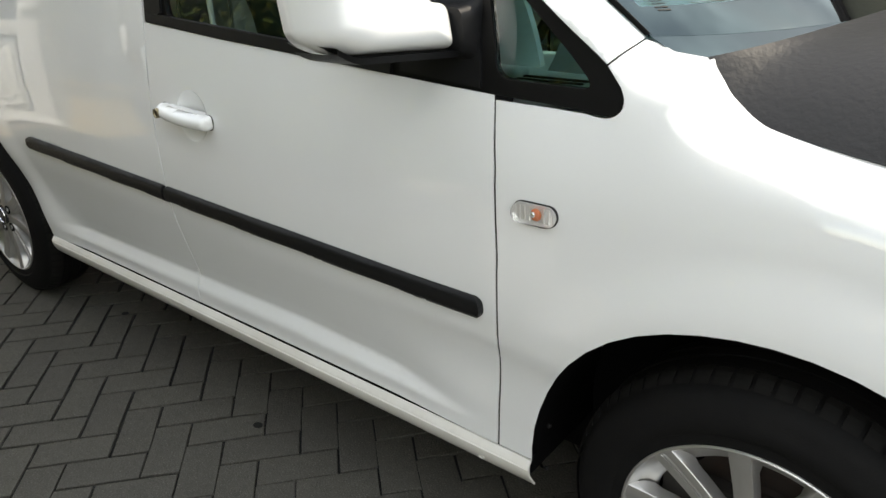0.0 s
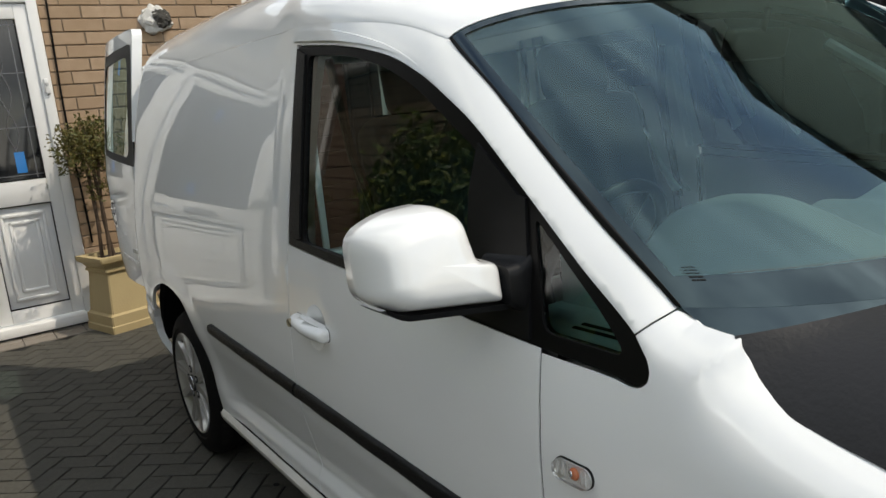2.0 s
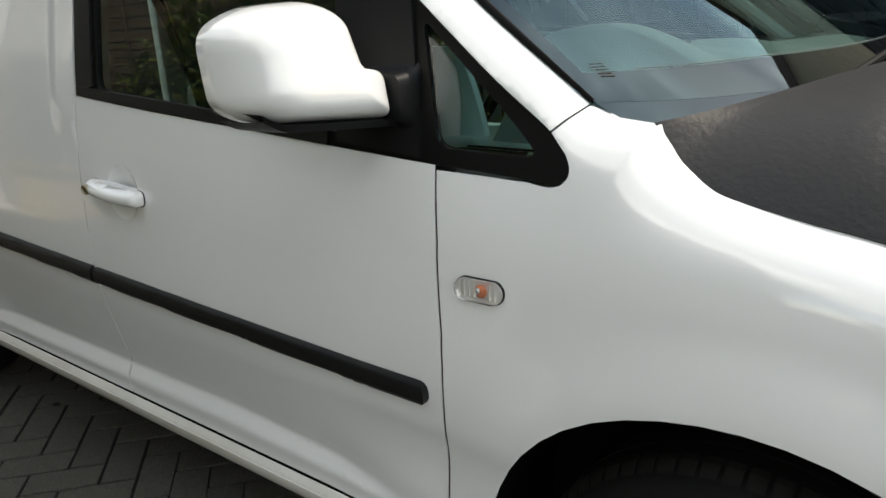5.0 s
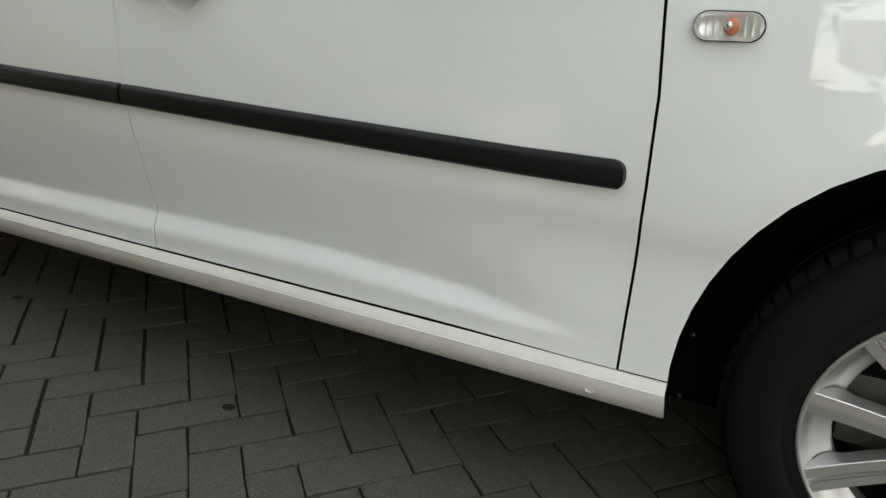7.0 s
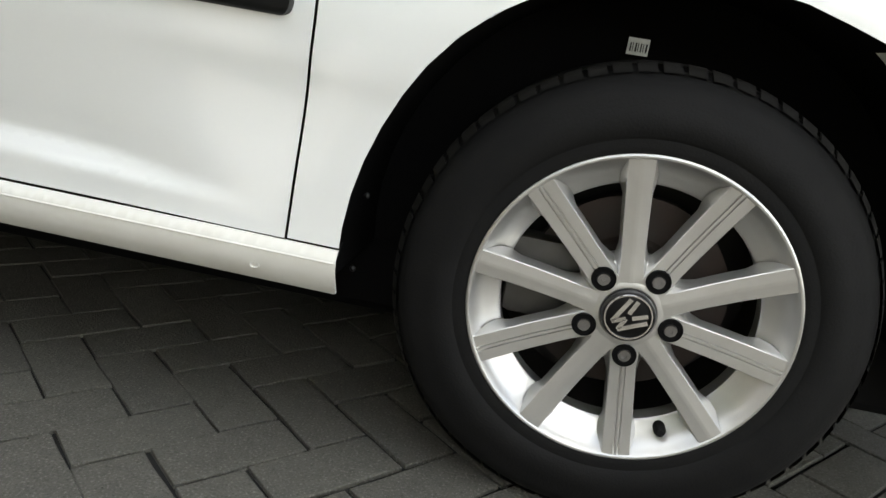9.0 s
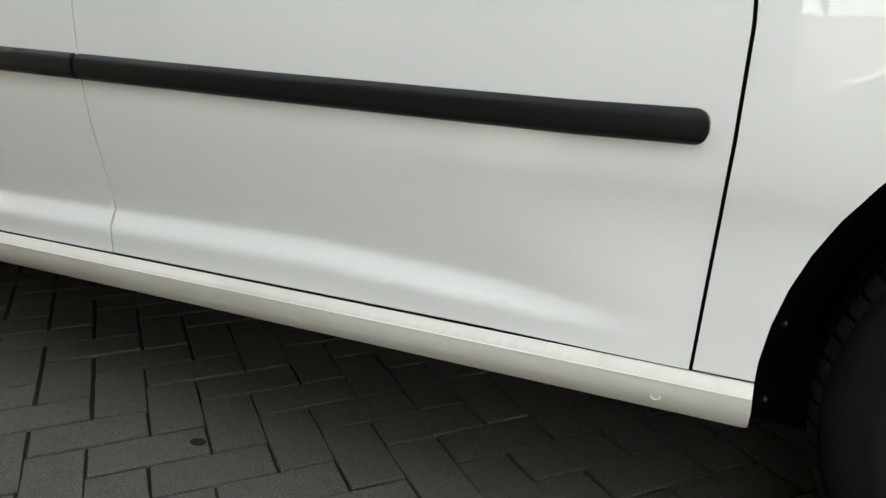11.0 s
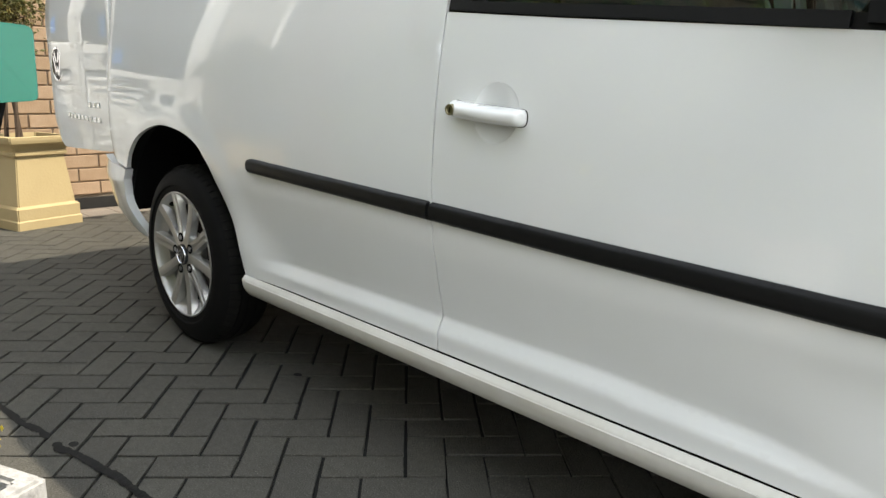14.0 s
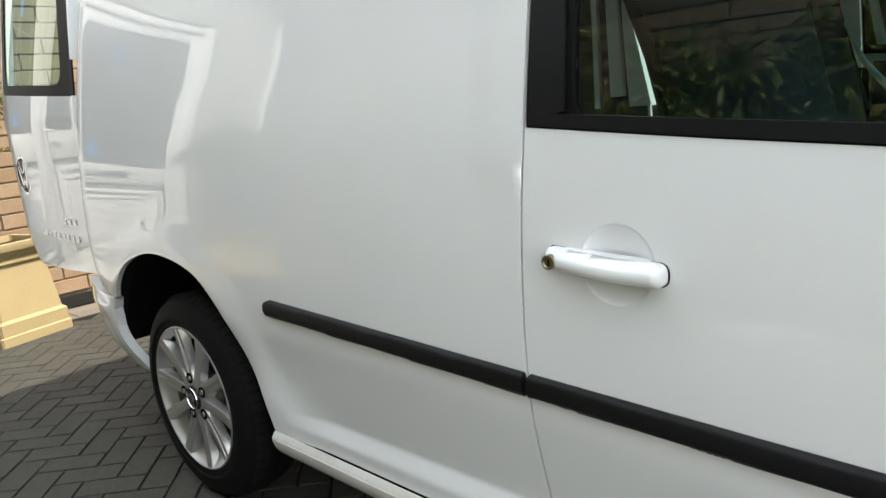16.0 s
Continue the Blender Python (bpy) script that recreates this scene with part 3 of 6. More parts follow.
for flip in (False, True):
    crease = [(x, z) for x in np.arange(-2.25, -0.42, 0.018) for z in (0.336, 0.344, 0.350, 0.356, 0.363, 0.369, 0.375, 0.381, 0.388, 0.394, 0.398, 0.4015, 0.4045, 0.4075, 0.411, 0.418, 0.428, 0.444)]
    fine = [(x, z) for x in np.arange(-1.0, -0.24, 0.010) for z in np.arange(1.02, 1.56, 0.010)]
    panel("side_panel", side_poly, PAINT, van, holes=(SUN_OPENING,) if flip else (), flip=flip, step=0.024, extra=fine + crease)
    panel("front_wing", fender_poly, PAINT, van, flip=flip, step=0.022, depth=0.0025, extra=[(x, z) for x in np.arange(-0.28, 0.42, 0.007) for z in np.arange(0.80, 1.05, 0.007)])
    bowl = [(-1.243 + r * math.cos(a), 0.85 + r * math.sin(a)) for r in (0.012, 0.024, 0.035, 0.043, 0.049, 0.0525, 0.0545, 0.0558, 0.0568, 0.059) for a in np.arange(0, 6.28, 0.14)]
    door = panel("front_door", door_poly, PAINT, van, surf=door_y, flip=flip, step=0.026, depth=0.0025, extra=bowl + crease)
    # near-black backings added so the panel gaps read as lines of shade
    panel("door_seal", [(-0.415, 0.70), (-0.42, 0.58), (-0.43, 0.46), (-0.435, 0.312), (-1.42, 0.312), (-1.42, 1.0), (-1.385, 1.0), (-1.385, 0.345), (-0.47, 0.335), (-0.455, 0.60), (-0.45, 0.72), (-0.455, 0.90), (-0.43, 0.95), (-0.425, 0.86)], DARK, van, surf=shifted(side_y, 0.010), flip=flip, step=0.02, depth=0.01, label="dark backing behind the door gaps")
    panel("wing_seal", [(-0.46, 0.313), (-0.374, 0.312), (-0.374, 0.326), (-0.46, 0.327)], DARK, van, surf=shifted(side_y, 0.009), flip=flip, step=0.02, depth=0.01, label="dark strip standing in for the gap's shade under the wing")
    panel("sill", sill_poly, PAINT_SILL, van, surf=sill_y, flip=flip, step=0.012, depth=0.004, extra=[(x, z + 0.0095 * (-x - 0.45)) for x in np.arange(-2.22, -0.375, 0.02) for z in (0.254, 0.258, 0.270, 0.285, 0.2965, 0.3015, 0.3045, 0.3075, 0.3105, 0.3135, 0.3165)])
    panel("window_frame", frame_poly, TRIM, door, holes=(WINDOW, QUARTER), surf=shifted(side_y, 0.004), flip=flip, step=0.03, label="black window frame")
    g = panel("door_window", WINDOW, GLASS, door, surf=shifted(side_y, 0.011), flip=flip, step=0.06, depth=0.002, label="green tinted side glass")
    g2 = panel("quarter_window", QUARTER, GLASS, door, surf=shifted(side_y, 0.009), flip=flip, step=0.05, depth=0.002, label="small triangular glass")


def cantrail(x):
    xs = [p[0] for p in ROOF_LINE][::-1]
    return float(np.interp(x, xs, [p[1] for p in ROOF_LINE][::-1]))


def crown(x):
    return float(np.interp(x, [-3.5, -3.3, -3.0, -2.4, -1.8, -1.44, -1.2, -1.0, -0.8, -0.62], [1.80, 1.826, 1.84, 1.838, 1.808, 1.766, 1.720, 1.666, 1.594, 1.506]))


def header_x(y):
    v = abs(y - MID) / (MID - 0.166)
    return -0.625 - 0.168 * v ** 2.4


@functools.lru_cache(None)
def edge_y(x, z):
    return float(side_y(x, z))


def roof_point(u, v):
    """u from the right gutter to the left one, v from the windscreen to the tail."""
    side = u <= 0.5
    th = (u if side else 1 - u) * math.pi
    n = 2 / (1.65 + 1.35 * float(ramp(v, 0.0, 0.3)))
    tail = -3.34
    x = -0.793 + (tail - -0.793) * v
    z0 = cantrail(x)
    y0 = edge_y(x, z0)
    h = crown(x) - z0
    k = 0.2 + (min(max((edge_y(x, z0 + 0.004) - edge_y(x, z0 - 0.004)) / 0.008, 0.15), 0.45) - 0.2) * float(ramp(v, 0.12, 0.32))
    c, s = max(math.cos(th), 0) ** n, max(math.sin(th), 0) ** n
    y = y0 + (MID - y0 - k * h) * (1 - c) + k * h * s
    z = z0 + h * s
    # the front edge follows the windscreen's curve
    fx = header_x(y)
    if v < 0.25:
        k2 = (1 - v / 0.25)
        x = x + (fx - -0.793) * k2 ** 1.5
        z = z0 + (crown(x) * k2 + (h + z0) * (1 - k2) - z0) * s
    y = y if side else WIDE - y
    return (x, y, z + lean(y))


sheet("roof", roof_point, 91, 81, PAINT, van)


def hood_edge_z(x):
    return float(np.interp(x, [p[0] for p in HOOD_EDGE], [p[1] for p in HOOD_EDGE]))


def hood_rear_x(y):
    v = abs(y - MID) / MID
    return 0.10 - 0.3557 * v ** 2.6


def hood_point(u, v):
    xe = -0.149 + 0.929 * v
    y0 = edge_y(xe, hood_edge_z(min(xe, 0.63))) - 0.003
    right = u <= 0.5
    w = (u if right else 1 - u) * 2
    w = w ** 1.4
    y = y0 + (MID - y0) * w
    x = hood_rear_x(y) + (0.78 - hood_rear_x(y)) * v
    ze = hood_edge_z(min(xe, 0.63)) - 0.25 * max(0, xe - 0.63)
    zc = 1.055 - 0.17 * max(x - 0.1, -0.02 * (1 - w)) - 0.16 * max(0, x - 0.1) ** 2 - 0.10 * max(0, 0.06 - x)
    z = ze + (zc - ze) * (1 - (1 - w) ** 10)
    y = y if right else WIDE - y
    return (x, y, z + lean(y))


sheet("bonnet", lambda u, v: (Vector(hood_point(0.04 + 0.92 * u, 0.02 + 0.98 * v)) - Vector((0, 0, 0.03))), 41, 25, PAINT, van, flip_normals=True)


BULGE = -0.008


def glass_foot(y):
    w = abs(y - MID) / MID
    return (0.10 - 0.4854 * w ** 2.6 + 0.14 * float(ramp(y, 1.30, 1.70)), y, 1.035 + 0.027 * w ** 4 + lean(y))


def ws_point(u, v):
    """u from right to left, v from bottom to top."""
    t = Vector(roof_point(u, 0.0))
    y = 0.113 + (WIDE - 0.226) * (t.y - 0.166) / (WIDE - 0.332)
    w = abs(y - MID) / MID
    b = Vector(glass_foot(y))
    p = b.lerp(t + Vector((0.006, 0, -0.004)), v)
    bulge = BULGE * math.sin(math.pi * v) * math.sin(math.pi * min(max(u, 0), 1)) ** 0.5
    return tuple(p + Vector((0.6, 0, 0.8)) * bulge)


ws = sheet("windscreen", ws_point, 61, 31, SCREENGLASS, van, "green tinted windscreen")
OUT = Vector((0.6, 0, 0.8)) * 0.003


def border(name, u0, u1, v0, v1):
    sheet(name, lambda u, v: tuple(Vector(ws_point(u0 + (u1 - u0) * u, v0 + (v1 - v0) * v)) + OUT), 41, 24, BLACKGLASS, ws, "black printed glass edge")


border("right_border", 0.0, 0.06, 0.0, 1.0)
border("left_border", 0.95, 1.0, 0.0, 1.0)
border("bottom_border", 0.06, 0.95, 0.0, 0.085)
border("top_border", 0.06, 0.95, 0.98, 1.0)


def scuttle(u, v):
    """The glass foot running down to the bonnet's rear edge."""
    y = 0.114 + (WIDE - 0.228) * u
    a = Vector(glass_foot(y))
    x = hood_rear_x(y)
    y0 = edge_y(-0.149, hood_edge_z(-0.149)) - 0.003
    w = min(1, max(0, (MID - abs(y - MID) - y0) / (MID - y0)))
    zc = 1.055 - 0.10 * max(0, 0.06 - x)
    b = Vector((max(x, a.x) + 0.012, y, 1.029 + (zc - 1.029) * (1 - (1 - w) ** 10) + lean(y) - 0.004))
    a = a + OUT * 0.9
    b.z = min(b.z, a.z - 0.6 * (b.x - a.x))
    return tuple(a.lerp(b, v))


sheet("glass_foot", scuttle, 61, 9, BLACKGLASS, ws, "black glossy glass foot", flip_normals=True)


def pillar_seal(flip):
    """Black rubber between the windscreen's edge and the pillar."""
    xs = [p[0] for p in PILLAR_FRONT][::-1]
    zs = [p[1] for p in PILLAR_FRONT][::-1]

    def f(u, v):
        x = -0.247 - 0.545 * v
        z = float(np.interp(x, xs, zs))
        a = Vector((x + 0.0012, float(side_y(x, z)) + 0.0005, z + 0.0018))
        b = Vector(ws_point(0.98 if flip else 0.02, v)) + Vector((0.002, 0, 0.0035))
        if flip:
            a = Vector((a.x, WIDE - a.y, a.z + lean(WIDE - a.y)))
        p = a.lerp(b, u) + Vector((0.6, -0.2, 0.8)) * 0.004 * math.sin(math.pi * u)
        return tuple(p)

    sheet("windscreen_seal", f, 7, 31, TRIM, van, "black rubber windscreen seal", flip_normals=flip)


pillar_seal(False)
pillar_seal(True)
bm = bmesh.new()
for up, side in ((0.004, 0.010), (0.010, -0.001)):
    tube(bm, [Vector(ws_point(1.0, v)) + Vector((0.6, 0, 0.8)) * (up + 0.030 * math.sin(math.pi * v) ** 0.7 + 0.014 * v ** 3) + Vector((0, side, 0)) for v in np.linspace(0.0, 1.0, 31)], 0.0042, 8)
part("pillar_edge", bm, PAINT, van, "white pillar edge beyond the windscreen", True)

# thin pale line along the printed edge, and a small unreadable print
bm = bmesh.new()
tube(bm, [Vector(ws_point(u, 0.087)) + Vector((0.002, 0, 0.0035)) for u in np.linspace(0.12, 0.45, 40)], 0.0007, 6)
part("edge_line", bm, INTERIOR, ws, "thin pale line", True)
for k in range(5):
    bm = bmesh.new()
    for u0, u1 in ((0.079, 0.0835), (0.0845, 0.0875), (0.0885, 0.0945)):
        v = 0.108 - 0.0085 * k
        q = [Vector(ws_point(u, w)) + Vector((0.0024, 0, 0.0034)) for u, w in ((u0, v), (u1, v), (u1, v - 0.0035), (u0, v - 0.0035))]
        bm.faces.new([bm.verts.new(p) for p in q])
    part("print_bar", bm, TRIM, ws, "small dark print")

# ---- the van: bonnet cover, mirror, strips, handles, wheels ----


def cover_point(u, v):
    p = Vector(hood_point(u, v))
    return tuple(p + Vector((0, 0, 0.004 + 0.0015 * math.sin(9 * p.x + 5 * p.y))))


sheet("bonnet_cover", cover_point, 91, 61, VINYL, van, "black vinyl bonnet cover", flip_normals=True, thick=0.006)


def strip_surf(x0, x1, zc, half):
    """A half-round rubbing strip standing off the flank."""
    def f(x, z):
        x, z = np.asarray(x, float), np.asarray(z, float)
        mid = zc(x)
        a = np.clip(np.abs(z - mid) / half, 0, 1)
        return side_y(x, mid) + (side_y(x, z) - side_y(x, mid)) * 0.3 - 0.004 - 0.011 * np.sqrt(np.clip(1 - a ** 3.0, 0, 1))
    return f


strip_mid = lambda x: 0.6145 + 0.0335 * (-x - 0.46) + np.interp(-np.asarray(x) - 0.46, [0, 0.15, 0.6, 1.0, 1.7], [0, -0.003, -0.0035, -0.002, 0])
HALF = 0.0198


def strip_poly(x0, x1, r0, r1):
    """Outline along the strip's bent middle line, its ends rounded by r0 and r1."""
    xs = [x0 + (x1 - x0) * k / 90 for k in range(91)]
    xs = sorted(set(xs + [x0 - r0 * k / 8 for k in range(9)] + [x1 + r1 * k / 8 for k in range(9)]), reverse=True)

    def half(x):
        a, b = min((x0 - x) / r0, 1), min((x - x1) / r1, 1)
        return HALF * (0.25 + 0.75 * math.sqrt(max(0, 1 - (1 - a) ** 2))) * (0.25 + 0.75 * math.sqrt(max(0, 1 - (1 - b) ** 2)))

    return [(x, float(strip_mid(x)) + half(x)) for x in xs[::-1]] + [(x, float(strip_mid(x)) - half(x)) for x in xs]


for flip in (False, True):
    for x0, x1, r in ((-0.457, -1.4015, (0.017, 0.003)), (-1.4095, -2.145, (0.003, 0.017))):
        panel("rubbing_strip", strip_poly(x0, x1, *r), PLASTIC, van, surf=strip_surf(x0, x1, strip_mid, HALF), flip=flip, step=0.008, depth=0.018, label="black rubber rubbing strip")

# drip lip over the door opening
lip = [p for p in DOOR_ARCH if p[0] < -0.80] + [(-1.425, 1.543)]
for flip in (False, True):
    panel("drip_lip", [(x, z + 0.010) for x, z in lip] + [(x, z + 0.012 + 0.022 * min(1, max(0, (-x - 0.86) / 0.35))) for x, z in lip[::-1]], PAINT, van, surf=lambda x, z: side_y(x, z) - 0.007 * ramp(-np.asarray(x), 0.82, 1.1), flip=flip, step=0.012, depth=0.012)

# front and rear bumpers
for flip in (False, True):
    panel("rear_bumper", [(-3.068, 0.571), (-3.37, 0.602), (-3.41, 0.53), (-3.39, 0.46), (-3.30, 0.405), (-3.20, 0.355), (-3.10, 0.318), (-3.035, 0.305), (-3.045, 0.345), (-3.068, 0.385), (-3.092, 0.43), (-3.104, 0.47), (-3.100, 0.53)], PAINT, van, surf=lambda x, z: side_y(x, np.maximum(np.asarray(z), 0.50)) - 0.004 - 0.014 * np.exp(-((np.asarray(z) - 0.525) / 0.045) ** 2) * ramp(-np.asarray(x), 3.08, 3.18) + 0.9 * np.clip(0.46 - np.asarray(z), 0, 1) ** 1.5 - 1.5 * np.clip(-3.13 - np.asarray(x), 0, 1) ** 2, flip=flip, step=0.014, depth=0.03)
    panel("front_bumper", [(0.185, 0.655), (0.26, 0.640), (0.66, 0.655), (0.80, 0.50), (0.78, 0.26), (0.40, 0.22), (0.395, 0.315), (0.371, 0.45), (0.30, 0.57)], PAINT, van, flip=flip, step=0.03, depth=0.03)
bm = bmesh.new()
box(bm, 0.72, 0.86, 0.14, WIDE - 0.14, 0.22, 0.60, 0.05, 3)
part("bumper_front_face", bm, PAINT, van, smooth=True)
bm = bmesh.new()
box(bm, 0.70, 0.80, 0.10, WIDE - 0.10, 0.58, 0.80, 0.03, 3)
part("grille", bm, TRIM, van, smooth=True)
bm = bmesh.new()
box(bm, -3.56, -3.37, 0.24, WIDE - 0.24, 0.40, 0.60, 0.05, 3)
part("bumper_rear_face", bm, PAINT, van, smooth=True)

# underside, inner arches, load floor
# underbody boxes hung low in near black to deepen the shade beneath
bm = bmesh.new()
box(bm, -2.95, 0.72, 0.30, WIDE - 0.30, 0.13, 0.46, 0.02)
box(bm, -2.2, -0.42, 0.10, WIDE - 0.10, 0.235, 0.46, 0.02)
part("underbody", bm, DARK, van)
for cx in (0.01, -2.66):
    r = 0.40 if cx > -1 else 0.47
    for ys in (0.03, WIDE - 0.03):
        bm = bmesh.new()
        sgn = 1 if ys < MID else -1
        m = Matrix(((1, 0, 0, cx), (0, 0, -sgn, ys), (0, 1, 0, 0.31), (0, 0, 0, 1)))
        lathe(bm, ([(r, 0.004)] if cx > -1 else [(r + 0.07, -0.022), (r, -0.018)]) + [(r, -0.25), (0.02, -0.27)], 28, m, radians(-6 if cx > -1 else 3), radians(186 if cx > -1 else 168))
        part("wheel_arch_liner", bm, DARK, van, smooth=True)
for a, b, c in ((-0.352, 0.040, 0.392), (-0.36, 0.045, 0.29)):
    bm = bmesh.new()
    bmesh.ops.create_uvsphere(bm, u_segments=10, v_segments=6, radius=0.0045, matrix=Matrix.Translation((a, b + 0.004, c)))
    part("arch_clip", bm, PLASTIC, van, smooth=True)
bm = bmesh.new()
box(bm, -0.063, -0.036, 0.146, 0.151, 0.616, 0.637, m=None)
tag = part("paper_tag", bm, mat("tag_paper", (0.55, 0.55, 0.5), 0.8, var=0.4, scale=60), van, "small white barcode tag")
bm = bmesh.new()
for k, w in enumerate((0.0016, 0.0008, 0.002, 0.001, 0.0016, 0.0008, 0.002)):
    box(bm, -0.060 + 0.0033 * k, -0.060 + 0.0033 * k + w, 0.1445, 0.147, 0.620, 0.631)
part("print_bars", bm, TRIM, tag, "black printed bars")


# door mirror on each side
def mirror_shell():
    out = rounded([(0.040, 1.028), (-0.142, 1.043), (-0.173, 1.066), (-0.166, 1.165), (-0.108, 1.193), (-0.035, 1.199), (-0.004, 1.182), (0.006, 1.103), (0.046, 1.096)],
                  [0.01, 0.02, 0.03, 0.05, 0.05, 0.03, 0.03, 0.014, 0.02], 5)
    return densify(out, 0.012)


def build_mirror(flip):
    out = mirror_shell()
    cy, cz = -0.085, 1.115
    rings = [(0.90, -0.098), (1.0, -0.092), (1.0, -0.065)] + [(math.cos(a) ** 0.44, -0.065 + 0.094 * math.sin(a) ** 0.95) for a in np.linspace(0.12, 1.50, 15)]
    bm = bmesh.new()
    vs = []
    for s, dx in rings:
        row = []
        for y, z in out:
            yy, zz = cy + (y - cy) * s, cz + (z - cz) * s
            x = -0.535 + dx + 0.22 * min(0.03, yy) - 0.25 * (zz - 1.1) - 0.5 * max(0, -yy - 0.12) ** 1.5
            row.append(bm.verts.new((x, WIDE - yy if flip else yy, zz)))
        vs.append(row)
    n = len(out)
    for p, q in zip(vs, vs[1:]):
        for i in range(n):
            bm.faces.new((p[i], p[(i + 1) % n], q[(i + 1) % n], q[i]))
    x = -0.535 + 0.032 + 0.22 * cy - 0.25 * (cz - 1.1)
    tip = bm.verts.new((x, WIDE - cy if flip else cy, cz))
    for i in range(n):
        bm.faces.new((vs[-1][i], vs[-1][(i + 1) % n], tip))
    house = part("mirror_housing", bm, PAINT, van, "white door mirror housing", True)
    house.data.set_sharp_from_angle(angle=radians(75))
    # dark lower lip and the glass
    bm = bmesh.new()
    row = []
    for s, dz, dx in ((1.012, 0.003, -0.095), (1.012, 0.0, 0.010), (0.96, -0.010, 0.004), (0.90, -0.012, -0.05), (0.90, -0.012, -0.097)):
        r = []
        for y in np.linspace(0.046, -0.162, 22):
            z = 1.0295 + 0.0155 * (0.046 - y) / 0.21 + 0.018 * max(0, (-y - 0.126) / 0.04) ** 2 + dz
            yy = cy + (y - cy) * s
            xx = -0.535 + dx - 0.014 + 0.22 * min(0.03, yy) - 0.25 * (z - 1.1) - 0.5 * max(0, -yy - 0.12) ** 1.5
            r.append(bm.verts.new((xx, WIDE - yy if flip else yy, z)))
        row.append(r)
    for p, q in zip(row, row[1:]):
        for i in range(21):
            bm.faces.new((p[i], p[i + 1], q[i + 1], q[i]))
    part("mirror_lower_lip", bm, PLASTIC, house, "black lower edge", True)
    bm = bmesh.new()
    bm.faces.new([bm.verts.new((-0.535 - 0.099 + 0.22 * min(0.03, cy + (y - cy) * 0.9) - 0.25 * (cz + (z - cz) * 0.9 - 1.1) - 0.5 * max(0, -(cy + (y - cy) * 0.9) - 0.12) ** 1.5,
                                WIDE - (cy + (y - cy) * 0.9) if flip else cy + (y - cy) * 0.9, cz + (z - cz) * 0.9)) for y, z in out])
    part("mirror_glass", bm, CHROME, house, "mirror glass")
    # foot on the door
    bm = bmesh.new()
    f = (lambda y: WIDE - y) if flip else (lambda y: y)
    secs = [(0.030, -0.590, -0.500, 1.030, 1.094), (0.045, -0.598, -0.494, 1.020, 1.096), (0.060, -0.61, -0.490, 1.000, 1.10), (0.085, -0.63, -0.492, 0.985, 1.12)]
    rr = []
    for y, xa, xb, za, zb in secs:
        pts = rounded([(xa, za), (xb, za), (xb, zb), (xa, zb)], 0.018, 4)
        rr.append([bm.verts.new((x, f(y), z)) for x, z in pts])
    for p, q in zip(rr, rr[1:]):
        for i in range(len(p)):
            bm.faces.new((p[i], p[(i + 1) % len(p)], q[(i + 1) % len(p)], q[i]))
    bm.faces.new(rr[0])
    part("mirror_foot", bm, PLASTIC, house, "black mirror foot", True)
    return house


for flip in (False, True):
    build_mirror(flip)

# frame post and sail panel before the door window
for flip in (False, True):
    panel("sail_panel", [(-0.478, 0.975), (-0.512, 1.195), (-0.53, 1.200), (-0.640, 1.285), (-0.655, 1.20), (-0.64, 0.99)], PLASTIC, van, surf=shifted(side_y, -0.002), flip=flip, step=0.03, depth=0.01, label="matt black corner panel")
    panel("window_seal", [(-0.66, 0.983), (-0.66, 1.006), (-1.33, 1.058), (-1.385, 1.062), (-1.39, 1.045), (-1.126, 1.021), (-0.93, 1.006)], PLASTIC, van, surf=shifted(side_y, -0.003), flip=flip, step=0.02, depth=0.01, label="black rubber window seal")
    panel("pillar_cover", [(-1.330, 1.063), (-1.347, 1.513), (-1.398, 1.533), (-1.392, 1.047)], PLASTIC, van, surf=shifted(side_y, -0.0015), flip=flip, step=0.03, depth=0.01, label="satin black pillar cover")


# door handles
handle_mid = lambda x: 0.8565 - 0.115 * (np.asarray(x, float) + 1.35) + 0.25 * np.clip(np.asarray(x, float) + 1.35, 0, 1) ** 2


def handle_surf(x, z):
    """A bar bowed out of the door with rounded edges."""
    x, z = np.asarray(x, float), np.asarray(z, float)
    e = np.clip(np.abs(z - handle_mid(x)) / 0.0162, 0, 1)
    t = np.clip((x + 1.350) / 0.184, 0, 1)
    ends = np.clip(np.minimum(t, 1 - t) / 0.075, 0, 1)
    return side_y(x, handle_mid(x)) - 0.004 - 0.024 * np.sqrt(np.clip(1 - e ** 2.4, 0, 1)) * np.sqrt(1 - (1 - ends) ** 2.5) - 0.009 * np.sin(np.pi * t)


def capsule(x0, x1, h, r):
    return rounded([(x0, float(handle_mid(x0)) - h), (x1, float(handle_mid(x1)) - h), (x1, float(handle_mid(x1)) + h), (x0, float(handle_mid(x0)) + h)], r, 7)


